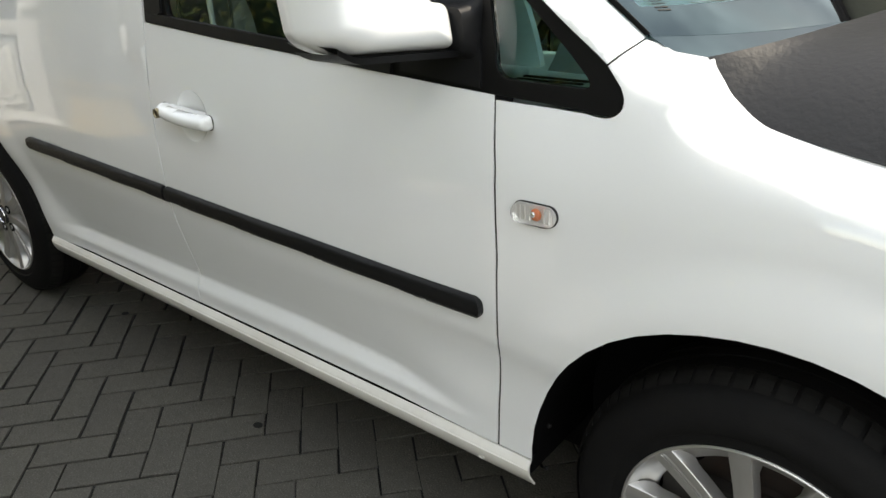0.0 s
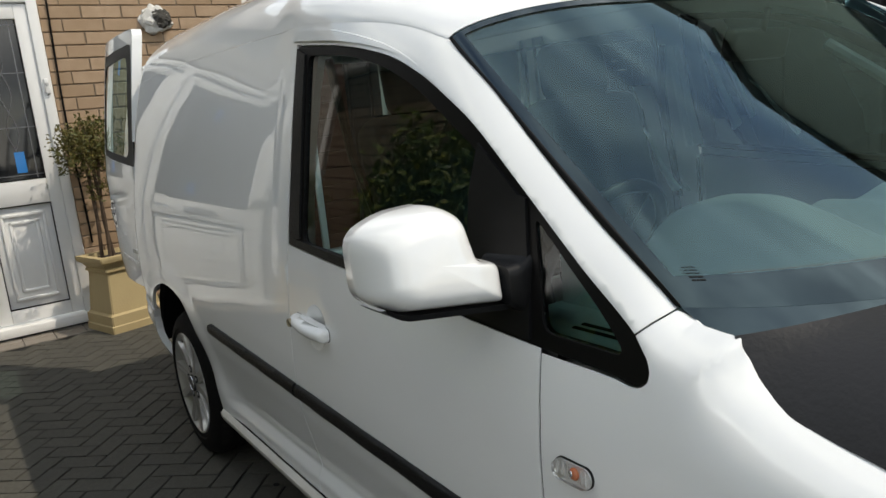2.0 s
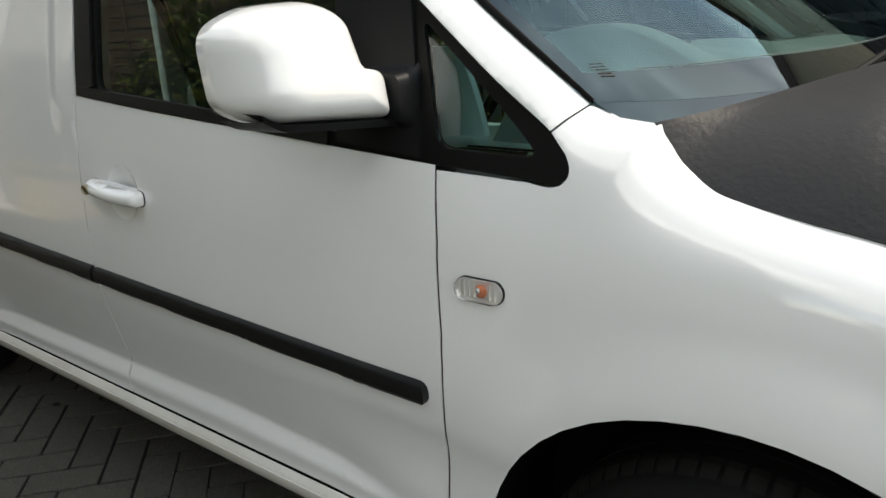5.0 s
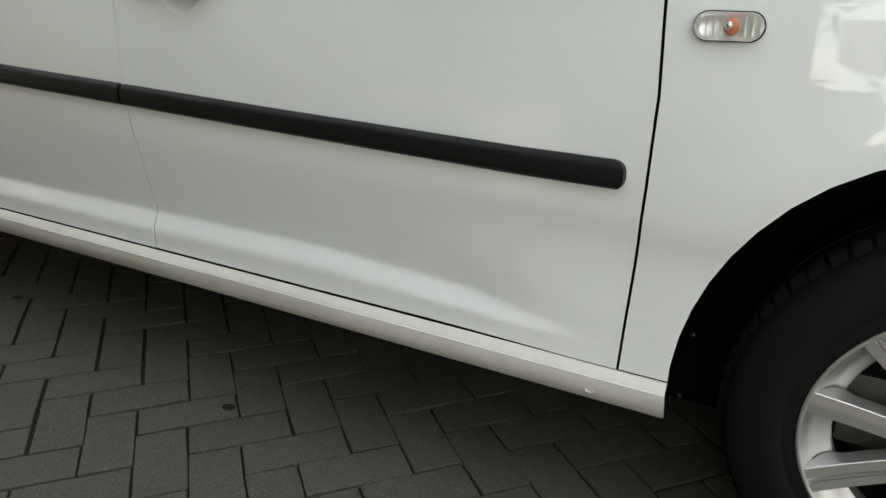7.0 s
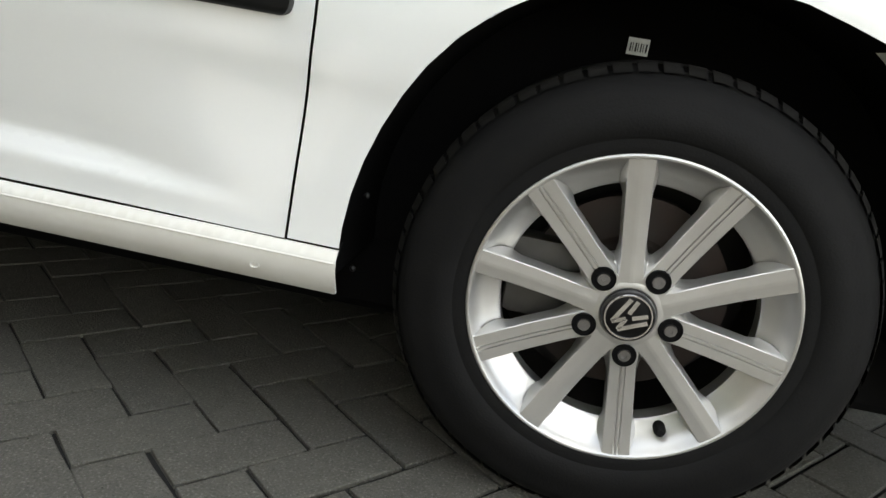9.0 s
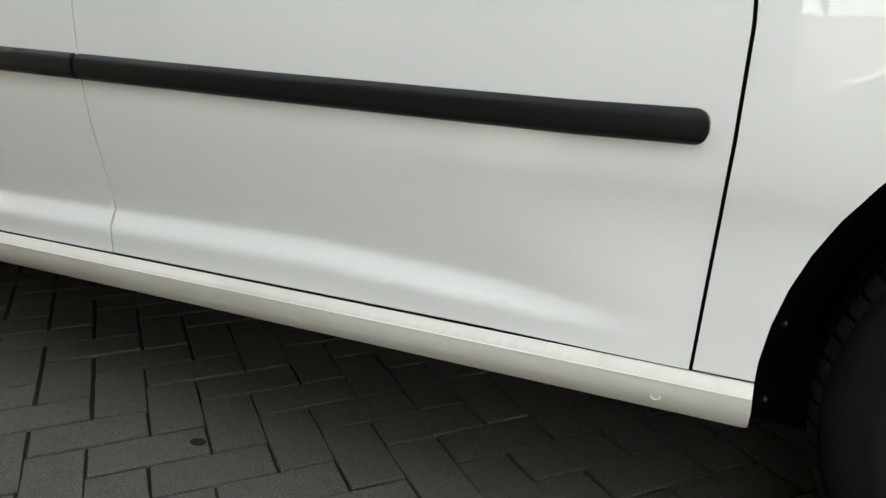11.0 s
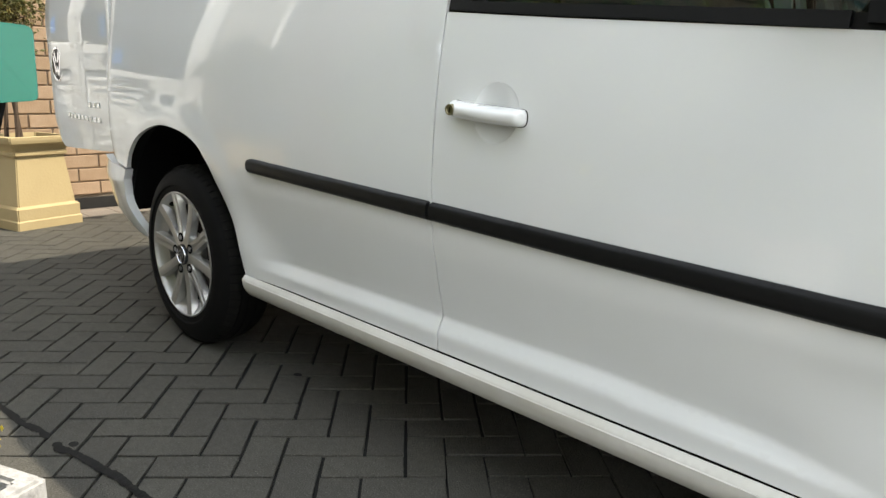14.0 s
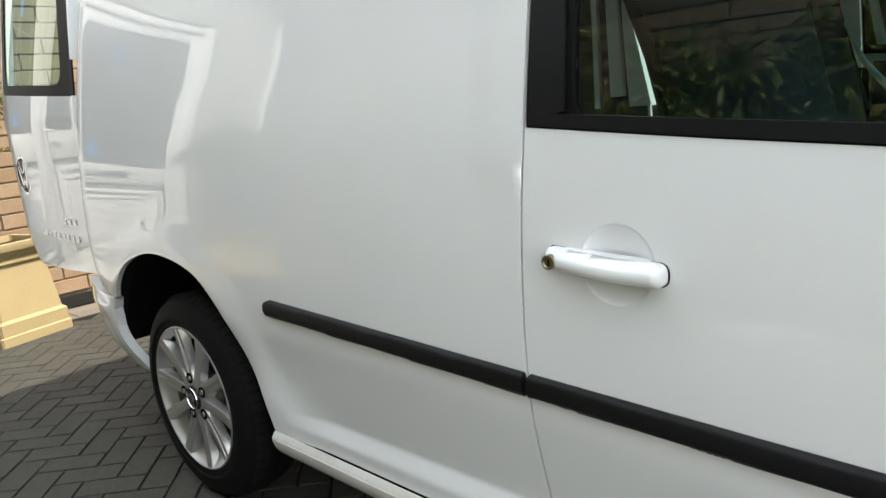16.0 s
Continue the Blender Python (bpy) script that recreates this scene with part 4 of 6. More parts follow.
def build_handle(flip):
    f = (lambda y: WIDE - y) if flip else (lambda y: y)
    h = panel("door_handle", capsule(-1.350, -1.166, 0.0158, (0.009, 0.0158, 0.0158, 0.009)), PAINT, van, surf=handle_surf, flip=flip, step=0.005, depth=0.02, label="white pull handle")
    # dark rims added at the handle's ends to paint the shade of the gap
    for x0, x1, r in ((-1.3525, -1.302, (0.010, 0.002, 0.002, 0.010)), (-1.203, -1.164, (0.002, 0.017, 0.017, 0.002))):
        panel("handle_gasket", capsule(x0, x1, 0.0167, r), TRIM, h, surf=shifted(side_y, -0.0012), flip=flip, step=0.02, depth=0.004, label="dark outline drawn for the gap round the handle")
    bm = bmesh.new()
    m = Matrix(((1, 0, 0, -1.333), (0, 0, -1 if not flip else 1, f(float(handle_surf(-1.333, 0.8545)) - 0.0005)), (0, 1, 0, 0.8545), (0, 0, 0, 1)))
    lathe(bm, [(0.0, 0.001), (0.007, 0.001), (0.0085, 0.0035), (0.0105, 0.0035), (0.0115, -0.004)], 20, m)
    part("lock", bm, mat("lock_brass" + str(flip), (0.30, 0.26, 0.17), 0.35, metal=0.9, var=0.3, scale=200), h, "worn metal key lock", True)
    bm = bmesh.new()
    yk = f(float(handle_surf(-1.333, 0.8545)) - 0.0022)
    box(bm, -1.3342, -1.3318, min(yk, yk + 0.001), max(yk, yk + 0.001), 0.849, 0.859)
    part("key_slot", bm, DARK, h)


for flip in (False, True):
    build_handle(flip)


# side indicator
def build_indicator(flip):
    f = (lambda y: WIDE - y) if flip else (lambda y: y)
    loz = [(-0.357 + (0.0225 if a < math.pi / 2 or a > 1.5 * math.pi else -0.0225) + 0.0165 * math.cos(a), 0.8045 + 0.0165 * math.sin(a)) for a in np.linspace(0, 2 * math.pi, 36, endpoint=False)]

    def bowl(scale, lift):
        return [(-0.357 + (x + 0.357) * (1 - (1 - scale) * 0.5), 0.8045 + (z - 0.8045) * scale, lift) for x, z in loz]

    def shell(name, rings, material, parent, label):
        bm = bmesh.new()
        vs = [[bm.verts.new((x, f(float(side_y(x, z)) - d), z)) for x, z, d in r] for r in rings]
        for p, q in zip(vs, vs[1:]):
            for i in range(len(p)):
                bm.faces.new((p[i], p[(i + 1) % len(p)], q[(i + 1) % len(p)], q[i]))
        bm.faces.new(vs[-1])
        return part(name, bm, material, parent, label, True)

    seat = shell("indicator", [bowl(1.05, -0.002), bowl(1.05, 0.003), bowl(1.0, 0.004), bowl(0.92, 0.002)], TRIM, van, "side indicator light")
    shell("reflector", [bowl(0.99, 0.003), bowl(0.97, 0.0058), bowl(0.80, 0.0035), bowl(0.70, 0.0025)], SILVERED, seat, "silver reflector")
    yb = float(side_y(-0.355, 0.8045))
    bm = bmesh.new()
    bmesh.ops.create_uvsphere(bm, u_segments=20, v_segments=12, radius=0.0098, matrix=Matrix.Translation((-0.3535, f(yb - 0.0045), 0.8045)) @ Matrix.Diagonal((0.95, 0.55, 1, 1)))
    part("bulb", bm, AMBER, seat, "amber bulb", True)
    bm = bmesh.new()
    bmesh.ops.create_uvsphere(bm, u_segments=16, v_segments=10, radius=0.0052, matrix=Matrix.Translation((-0.3565, f(yb - 0.0082), 0.8055)) @ Matrix.Diagonal((1, 0.7, 1, 1)))
    part("bulb_cap", bm, CHROME, seat, "silvered bulb cap", True)
    for k in range(9):
        xx = -0.3905 + 0.0084 * k
        if abs(xx + 0.354) < 0.010:
            continue
        bm = bmesh.new()
        yy = float(side_y(xx, 0.8045))
        box(bm, xx, xx + 0.0012, *sorted((f(yy - 0.0056), f(yy - 0.003))), 0.7935, 0.8155)
        part("lens_flute", bm, SILVERED, seat)
    cover = shell("lens", [bowl(0.99, 0.004), bowl(0.97, 0.009), bowl(0.90, 0.0125), bowl(0.72, 0.0140), bowl(0.4, 0.0145)], glass_mat("lens_clear" + str(flip), (0.97, 0.97, 0.97), ior=1.35), seat, "clear lens")
    cover.visible_shadow = False


for flip in (False, True):
    build_indicator(flip)

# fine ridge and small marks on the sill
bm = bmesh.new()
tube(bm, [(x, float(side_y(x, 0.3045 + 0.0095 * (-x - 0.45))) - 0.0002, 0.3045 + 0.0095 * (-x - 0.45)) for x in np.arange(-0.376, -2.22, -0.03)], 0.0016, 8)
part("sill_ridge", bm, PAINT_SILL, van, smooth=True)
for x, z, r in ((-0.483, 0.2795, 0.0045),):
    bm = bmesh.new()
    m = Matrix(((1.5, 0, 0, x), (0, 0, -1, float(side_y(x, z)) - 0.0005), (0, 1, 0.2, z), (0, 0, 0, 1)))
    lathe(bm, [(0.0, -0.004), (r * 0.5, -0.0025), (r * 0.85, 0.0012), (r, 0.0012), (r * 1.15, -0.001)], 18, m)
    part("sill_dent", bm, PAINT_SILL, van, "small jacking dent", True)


# ---- wheels ----
def build_wheel(x, ycen, sgn, turn, grow=1.0, camber=0.0, high=0.3135):
    """A ten-spoke alloy wheel; sgn 1 faces the near side, -1 the far one."""
    m = Matrix(((1, 0, 0, x), (0, 0, -sgn, ycen), (0, sgn, 0, high), (0, 0, 0, 1)))
    if sgn < 0:
        m = Matrix(((1, 0, 0, x), (0, 0, 1, ycen), (0, 1, 0, high), (0, 0, 0, 1)))
    m = m @ Matrix.Rotation(radians(camber), 4, "X")
    tm = m
    m = m @ Matrix.Diagonal((grow, grow, 1, 1))
    bm = bmesh.new()
    lathe(bm, [(0.02, -0.075), (0.075, -0.075), (0.08, -0.085), (0.135, -0.085), (0.135, -0.105), (0.03, -0.105)], 40, m)
    wheel = part("wheel", bm, mat("brake_disc", (0.035, 0.028, 0.025), 0.55, metal=0.4, var=0.5, scale=30, dark=(0.05, 0.025, 0.018)) if "brake_disc" not in bpy.data.materials else bpy.data.materials["brake_disc"], van, "silver ten-spoke alloy wheel with black tyre", True)
    bm = bmesh.new()
    lathe(bm, [(r * grow if r < 0.23 else r, h) for r, h in ((0.196, -0.03), (0.197, -0.010), (0.202, -0.003), (0.212, 0.0), (0.222, -0.001), (0.226, 0.002), (0.240, 0.004), (0.256, 0.003), (0.262, 0.000), (0.278, -0.003), (0.292, -0.010), (0.302, -0.019), (0.3085, -0.030), (0.3135, -0.042), (0.3155, -0.06))], 96, tm)
    lathe(bm, [(0.3115, -0.060), (0.3115, -0.064), (0.3165, -0.0645), (0.317, -0.088), (0.3115, -0.0885), (0.3115, -0.094), (0.317, -0.0945), (0.317, -0.118), (0.3115, -0.1185), (0.3115, -0.126), (0.3155, -0.1265), (0.3135, -0.150), (0.302, -0.175), (0.27, -0.195), (0.2, -0.185)], 96, tm)
    def load(bm):
        """Makes the tyre smaller round the top than at its foot, to fit the camera's view."""
        for v in bm.verts:
            p = v.co - tm.translation
            r = math.hypot(p.x, p.z)
            if r > 0.23:
                up = min(max((p.z / r + 0.75) / 1.1, 0), 1)
                k = 1 - 0.042 * up * min((r - 0.23) / 0.07, 1)
                v.co.x, v.co.z = tm.translation.x + p.x * k, max(tm.translation.z + p.z * k, 0.0015)

    load(bm)
    part("tyre", bm, RUBBER, wheel, "black tyre", True)
    bm = bmesh.new()
    for k in range(66):
        a = 2 * math.pi * k / 66
        rot = Matrix.Rotation(a, 4, "Z")
        prof = [(0.3065, -0.0245), (0.3125, -0.036), (0.3165, -0.046), (0.3172, -0.0595)]
        w = 0.037
        rows = [[bm.verts.new(tm @ rot @ Vector(((r + 0.0022) * math.cos(s), (r + 0.0022) * math.sin(s), h + 0.0020))) for s in (-w, -w * 0.2, w * 0.6, w)] for r, h in prof]
        for p, q in zip(rows, rows[1:]):
            for i in range(3):
                bm.faces.new((p[i], p[i + 1], q[i + 1], q[i]))
        for p, q in zip(rows, rows[1:]):
            for i in (0, 3):
                lo = [bm.verts.new(tm @ (tm.inverted() @ v.co - Vector((0, 0, 0.0045)))) for v in (p[i], q[i])]
                bm.faces.new((p[i], q[i], lo[1], lo[0]))
    load(bm)
    part("tread_block", bm, TREAD, wheel)
    # rim: bright lip, then a silver bowl that falls to the ten windows
    bm = bmesh.new()
    lathe(bm, [(0.2040, -0.014), (0.2050, -0.004), (0.2042, 0.0000), (0.2022, 0.0014), (0.2000, 0.0010), (0.1985, -0.0008), (0.1960, -0.0060), (0.1880, -0.0175), (0.1760, -0.0270), (0.1660, -0.0310), (0.1630, -0.0345), (0.1640, -0.0600)], 96, m)
    rim = part("rim", bm, ALLOY, wheel, "silver alloy rim", True)
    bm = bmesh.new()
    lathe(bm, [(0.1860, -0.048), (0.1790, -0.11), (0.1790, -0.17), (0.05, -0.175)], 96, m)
    part("barrel", bm, SHADED_ALLOY, wheel, "inner barrel, darkened to stand in for shade", True)
    bm = bmesh.new()
    lathe(bm, [(0.0335, -0.010), (0.036, -0.0075), (0.040, -0.0075), (0.046, -0.0095), (0.058, -0.0145), (0.068, -0.022), (0.073, -0.034), (0.070, -0.06)], 60, m)
    part("hub", bm, ALLOY, wheel, smooth=True)

    for k in range(10):
        a = radians(turn + 36 * k)
        rot = Matrix.Rotation(a, 4, "Z")
        bm = bmesh.new()
        grooved = k % 2 == 0
        rows = []
        for r in (0.036, 0.044, 0.052, 0.060, 0.068, 0.076, 0.090, 0.110, 0.130, 0.150, 0.165, 0.178, 0.190, 0.1985, 0.2005):
            t = (r - 0.04) / 0.159
            half = (0.0160 if grooved else 0.0136) + 0.0022 * t + 0.010 * max(0, 0.20 - t)
            top = -0.0085 + 0.0075 * t - 0.0045 * math.sin(math.pi * min(max(t, 0), 1)) - 0.0022 * max(0, r - 0.1985) / 0.002
            # the flanks spread to the webs at both ends and fall into the bowl
            web = 0.009 * max(0, 1 - abs(r - 0.060) / 0.026) + 0.007 * max(0, 1 - abs(r - 0.172) / 0.020)
            deep = 0.024 - 0.017 * max(0, (r - 0.165) / 0.034)
            edge = [(half + 0.0022 + web, -deep), (half + 0.0010 + 0.35 * web, -0.45 * deep), (half + 0.0004, -0.0012), (half - 0.0006, 0.0)]
            if grooved and 0.05 < t < 0.97:
                mid = [(0.0042, 0.0), (0.0034, -0.0026), (0.0020, -0.0026), (0.0012, 0.0006), (-0.0012, 0.0006), (-0.0020, -0.0026), (-0.0034, -0.0026), (-0.0042, 0.0)]
            else:
                mid = [(0.0042, 0.0004), (0.0034, 0.0005), (0.0020, 0.0006), (0.0012, 0.0006), (-0.0012, 0.0006), (-0.0020, 0.0006), (-0.0034, 0.0005), (-0.0042, 0.0004)]
            cr = edge + mid + [(-q, h) for q, h in edge[::-1]]
            rows.append([bm.verts.new(m @ rot @ Vector((r, q, top + h))) for q, h in cr])
        for p, q in zip(rows, rows[1:]):
            for i in range(len(p) - 1):
                bm.faces.new((p[i], p[i + 1], q[i + 1], q[i]))
        sp = part("spoke", bm, ALLOY, wheel, smooth=True)
        sp.data.set_sharp_from_angle(angle=radians(24))
    for k in range(5):
        a = radians(turn + 72 * k)
        c = m @ Matrix.Translation((0.056 * math.cos(a), 0.056 * math.sin(a), 0))
        # almost flush well in near black: the shade of a deep recess is painted in
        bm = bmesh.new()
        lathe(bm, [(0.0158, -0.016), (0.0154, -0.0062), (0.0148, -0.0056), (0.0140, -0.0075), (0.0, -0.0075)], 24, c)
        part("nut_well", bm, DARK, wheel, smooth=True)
        bm = bmesh.new()
        lathe(bm, [(0.0, -0.0058), (0.0030, -0.0058), (0.0036, -0.0048), (0.0078, -0.0048), (0.0086, -0.0080)], 12, c)
        part("wheel_nut", bm, DULLCHROME, wheel, "dull steel wheel nut")
    bm = bmesh.new()
    lathe(bm, [(0.0, 0.0012), (0.014, 0.0010), (0.0290, -0.0012), (0.0310, -0.0022)], 40, m)
    cap = part("centre_cap", bm, TRIM, wheel, "black and chrome centre cap", True)
    bm = bmesh.new()
    lathe(bm, [(0.0306, -0.003), (0.0312, 0.0002), (0.0326, 0.0002), (0.0338, -0.003), (0.0340, -0.012)], 48, m)
    part("cap_ring", bm, mat("cap_black", (0.02, 0.02, 0.022), 0.25) if "cap_black" not in bpy.data.materials else bpy.data.materials["cap_black"], cap, smooth=True)
    badge_bars(cap, m @ Matrix.Rotation(radians(turn + 35 if sgn > 0 else turn), 4, "Z"), 0.0300, 0.0020)
    bm = bmesh.new()
    a = radians(turn + 18.5)
    p0 = Vector((0.1750 * math.cos(a), 0.1750 * math.sin(a), -0.010))
    tube(bm, [m @ (p0 + Vector((0, 0, -0.022))), m @ (p0 + Vector((0.0, 0, -0.006))), m @ p0], [0.0085, 0.0080, 0.0050], 12)
    part("valve", bm, RUBBER, wheel, "black valve cap", True)
    return wheel


def badge_bars(parent, m, r, lift):
    """A chrome ring with plain slanted bars."""
    bm = bmesh.new()
    lathe(bm, [(r * 0.90, lift - 0.002), (r * 0.93, lift), (r * 0.99, lift), (r * 1.02, lift - 0.002)], 40, m)
    for x0, z0, x1, z1 in ((-0.38, 0.70, -0.12, 0.10), (0.38, 0.70, 0.12, 0.10), (-0.62, 0.52, -0.22, -0.66), (0.62, 0.52, 0.22, -0.66), (-0.22, -0.66, 0.0, -0.12), (0.22, -0.66, 0.0, -0.12)):
        d = Vector((x1 - x0, z1 - z0, 0)).normalized()
        n = Vector((-d.y, d.x, 0)) * 0.095 * r
        a, b = Vector((x0 * r, z0 * r, lift)), Vector((x1 * r, z1 * r, lift))
        top = [bm.verts.new(m @ p) for p in (a + n, b + n, b - n, a - n)]
        low = [bm.verts.new(m @ (p - Vector((0, 0, 0.002)))) for p in (a + n, b + n, b - n, a - n)]
        bm.faces.new(top)
        for i in range(4):
            bm.faces.new((top[i], low[i], low[(i + 1) % 4], top[(i + 1) % 4]))
    return part("badge", bm, CHROME, parent, "round chrome badge")


build_wheel(0.0, 0.030, 1, 278, 1.0, 3.0, 0.3055)
build_wheel(-2.681, 0.030, 1, 100, 1.06)
build_wheel(0.0, WIDE - 0.030, -1, 40)
build_wheel(-2.681, WIDE - 0.030, -1, 75)
bm = bmesh.new()
box(bm, -0.16, -0.03, 0.085, 0.135, 0.26, 0.37, 0.01)
part("brake_caliper", bm, mat("caliper", (0.10, 0.095, 0.09), 0.5, metal=0.6, var=0.4, scale=30), van, smooth=True)


# ---- open rear door ----
def rear_y(x, z):
    x, z = np.asarray(x, float), np.asarray(z, float)
    t = (-x - 3.31) / 0.83
    return 0.066 + 0.024 * t + 0.17 * np.clip(z - 1.15, 0, 2) ** 1.15 + 0.10 * np.clip(0.72 - z, 0, 1) - 0.016 * np.sin(np.pi * np.clip(t, 0, 1)) + 0.05 * np.clip(t - 0.85, 0, 1)


RD = rounded([(-3.30, 1.85), (-3.25, 0.65), (-3.33, 0.61), (-4.00, 0.585), (-4.085, 0.66), (-4.15, 1.22), (-4.12, 1.74), (-4.02, 1.865)], [0.05, 0.02, 0.04, 0.05, 0.1, 0.2, 0.12, 0.07])
RW_OUT = rounded([(-3.265, 1.215), (-4.138, 1.278), (-4.115, 1.70), (-4.05, 1.79), (-3.33, 1.785)], [0.02, 0.02, 0.08, 0.05, 0.04])
RW_IN = rounded([(-3.37, 1.258), (-4.07, 1.310), (-4.05, 1.68), (-3.98, 1.735), (-3.41, 1.735)], [0.07, 0.06, 0.06, 0.04, 0.06])
rdoor = panel("rear_door", RD, PAINT, van, holes=(RW_OUT,), surf=rear_y, step=0.03, depth=0.045, label="open white rear door")
panel("window_surround", [(x, z) for x, z in RW_OUT], TRIM, rdoor, holes=(RW_IN,), surf=shifted(rear_y, 0.003), step=0.03, depth=0.006, label="black window surround")
panel("door_glass", RW_IN, GLASS, rdoor, surf=shifted(rear_y, 0.006), step=0.06, depth=0.003, label="tinted rear door glass")
bm = bmesh.new()
box(bm, -4.04, -3.45, 0.132, 0.139, 0.66, 1.20, 0.003)
part("inner_trim", bm, PALE, rdoor, "pale inner lining")
badge_bars(rdoor, Matrix(((-1, 0, 0, -3.93), (0, 0, -1, float(rear_y(-3.93, 0.955))), (0, 1, 0, 0.955), (0, 0, 0, 1))) @ Matrix.Rotation(math.pi, 4, "Y") @ Matrix.Diagonal((1, 1, -1, 1)), 0.074, 0.004)
bm = bmesh.new()
lathe(bm, [(0.0, 0.002), (0.076, 0.001), (0.079, -0.006)], 40, Matrix(((1, 0, 0, -3.93), (0, 0, -1, float(rear_y(-3.93, 0.955))), (0, 1, 0, 0.955), (0, 0, 0, 1))))
part("badge_disc", bm, TRIM, rdoor, "black badge backing", True)
# plain chrome bars where the model lettering is
for k, (x, z) in enumerate([(-3.82 + 0.046 * i, 0.738 - 0.001 * i) for i in range(9)] + [(-3.545 + 0.046 * i, 0.79) for i in range(3)]):
    bm = bmesh.new()
    yy = float(rear_y(x, z))
    box(bm, x, x + 0.030, yy - 0.004, yy + 0.001, z - 0.011, z + 0.011, 0.002, 1)
    part("chrome_bar", bm, SILVERED, rdoor)
for z in (0.75, 1.50):
    bm = bmesh.new()
    tube(bm, [(-3.335, 0.17, z - 0.03), (-3.335, 0.17, z + 0.03)], 0.014, 10)
    box(bm, -3.38, -3.32, 0.16, 0.18, z - 0.02, z + 0.02, 0.004)
    part("hinge", bm, PAINT, rdoor, smooth=True)

# dark sheet added so the far wall reads dark between the pale strips
panel("load_lining", [(-3.2, 0.52), (-1.50, 0.52), (-1.50, 1.52), (-3.2, 1.52)], SEATCLOTH, van, holes=(SUN_OPENING,), surf=shifted(side_y, 0.030), flip=True, step=0.12, depth=0.004, label="dark sheet along the load bay's far wall")
# tail: frame round the load opening, floor, walls, bulkhead
bm = bmesh.new()
box(bm, -3.36, -1.50, 0.22, WIDE - 0.22, 0.46, 0.52)
part("load_floor", bm, INTERIOR, van)
bm = bmesh.new()
box(bm, -1.52, -1.49, 0.16, WIDE - 0.16, 0.46, 0.72)
part("bulkhead", bm, PALE, van)
bm = bmesh.new()
box(bm, -3.365, -3.30, 0.19, 0.30, 0.60, 1.68, 0.02)
part("tail_pillar", bm, PAINT, van, smooth=True)
bm = bmesh.new()
box(bm, -3.365, -3.30, WIDE - 0.30, WIDE - 0.19, 0.60, 1.70, 0.02)
part("tail_pillar", bm, PAINT, van, smooth=True)
bm = bmesh.new()
box(bm, -3.355, -3.29, 0.28, WIDE - 0.28, 1.64, 1.745, 0.02)
part("tail_header", bm, PAINT, van, smooth=True)

# ---- cab ----
bm = bmesh.new()
box(bm, -1.5, -0.47, 0.10, WIDE - 0.10, 0.42, 0.50)
part("cab_floor", bm, INTERIOR, van)


def dash_point(u, v):
    y = 0.10 + (WIDE - 0.2) * u
    w = abs(y - MID) / MID
    hump = 0.135 * math.exp(-((y - 0.47) / 0.20) ** 4) + 0.06 * math.exp(-((y - 0.85) / 0.13) ** 2) + 0.05 * math.exp(-((y - 1.15) / 0.16) ** 2)
    x0 = 0.045 - 0.41 * w ** 2.6
    x = x0 + (-0.50 - x0) * v
    z = 1.003 - 0.055 * (1 - float(ramp(y, 0.13, 0.30))) + lean(y) + hump * float(ramp(v, 0.15, 0.80)) - 0.02 * v - 0.35 * float(ramp(v, 0.9, 1.0))
    return (x, y, z)


sheet("dashboard", dash_point, 61, 31, mat("dark_dash_plastic", (0.16, 0.175, 0.175), 0.65, var=0.2, scale=40, bump=0.03, bscale=500), van, "dark grey dashboard")
bm = bmesh.new()
hubm = Matrix.Translation((-0.74, 0.50, 1.0)) @ Matrix.Rotation(radians(-62), 4, "Y")
lathe(bm, [(0.172 + 0.015 * math.cos(a), 0.015 * math.sin(a)) for a in np.linspace(0, 2 * math.pi, 11)], 48, hubm)
for a in (20, 160, 270):
    tube(bm, [hubm @ Vector((0.04 * math.cos(radians(a)), 0.04 * math.sin(radians(a)), -0.01)), hubm @ Vector((0.17 * math.cos(radians(a)), 0.17 * math.sin(radians(a)), 0))], 0.014, 8)
lathe(bm, [(0.0, 0.02), (0.05, 0.018), (0.065, 0.0), (0.05, -0.03)], 24, hubm)
part("steering_wheel", bm, TRIM, van, "black steering wheel", True)


def build_seat(yc, dx=0.0):
    bm = bmesh.new()
    box(bm, -1.20 + dx, -0.72 + dx, yc - 0.25, yc + 0.25, 0.62, 0.78, 0.05, 4)
    cush = part("seat", bm, SEATCLOTH, van, "dark cloth seat", True)
    bm = bmesh.new()
    box(bm, -0.07, 0.07, -0.24, 0.24, 0, 0.64, 0.055, 5, Matrix.Translation((-1.16 + dx, yc, 0.72)) @ Matrix.Rotation(radians(-14), 4, "Y"))
    part("seat_back", bm, SEATCLOTH, cush, smooth=True)
    bm = bmesh.new()
    box(bm, -0.05, 0.05, -0.135, 0.135, 0, 0.19, 0.045, 5, Matrix.Translation((-1.320 + dx, yc, 1.335)) @ Matrix.Rotation(radians(-10), 4, "Y"))
    part("headrest", bm, SEATCLOTH, cush, smooth=True)
    bm = bmesh.new()
    for d in (-0.06, 0.06):
        tube(bm, [(-1.315 + dx, yc + d, 1.32), (-1.33 + dx, yc + d, 1.40)], 0.007, 8)
    part("headrest_post", bm, CHROME, cush, smooth=True)


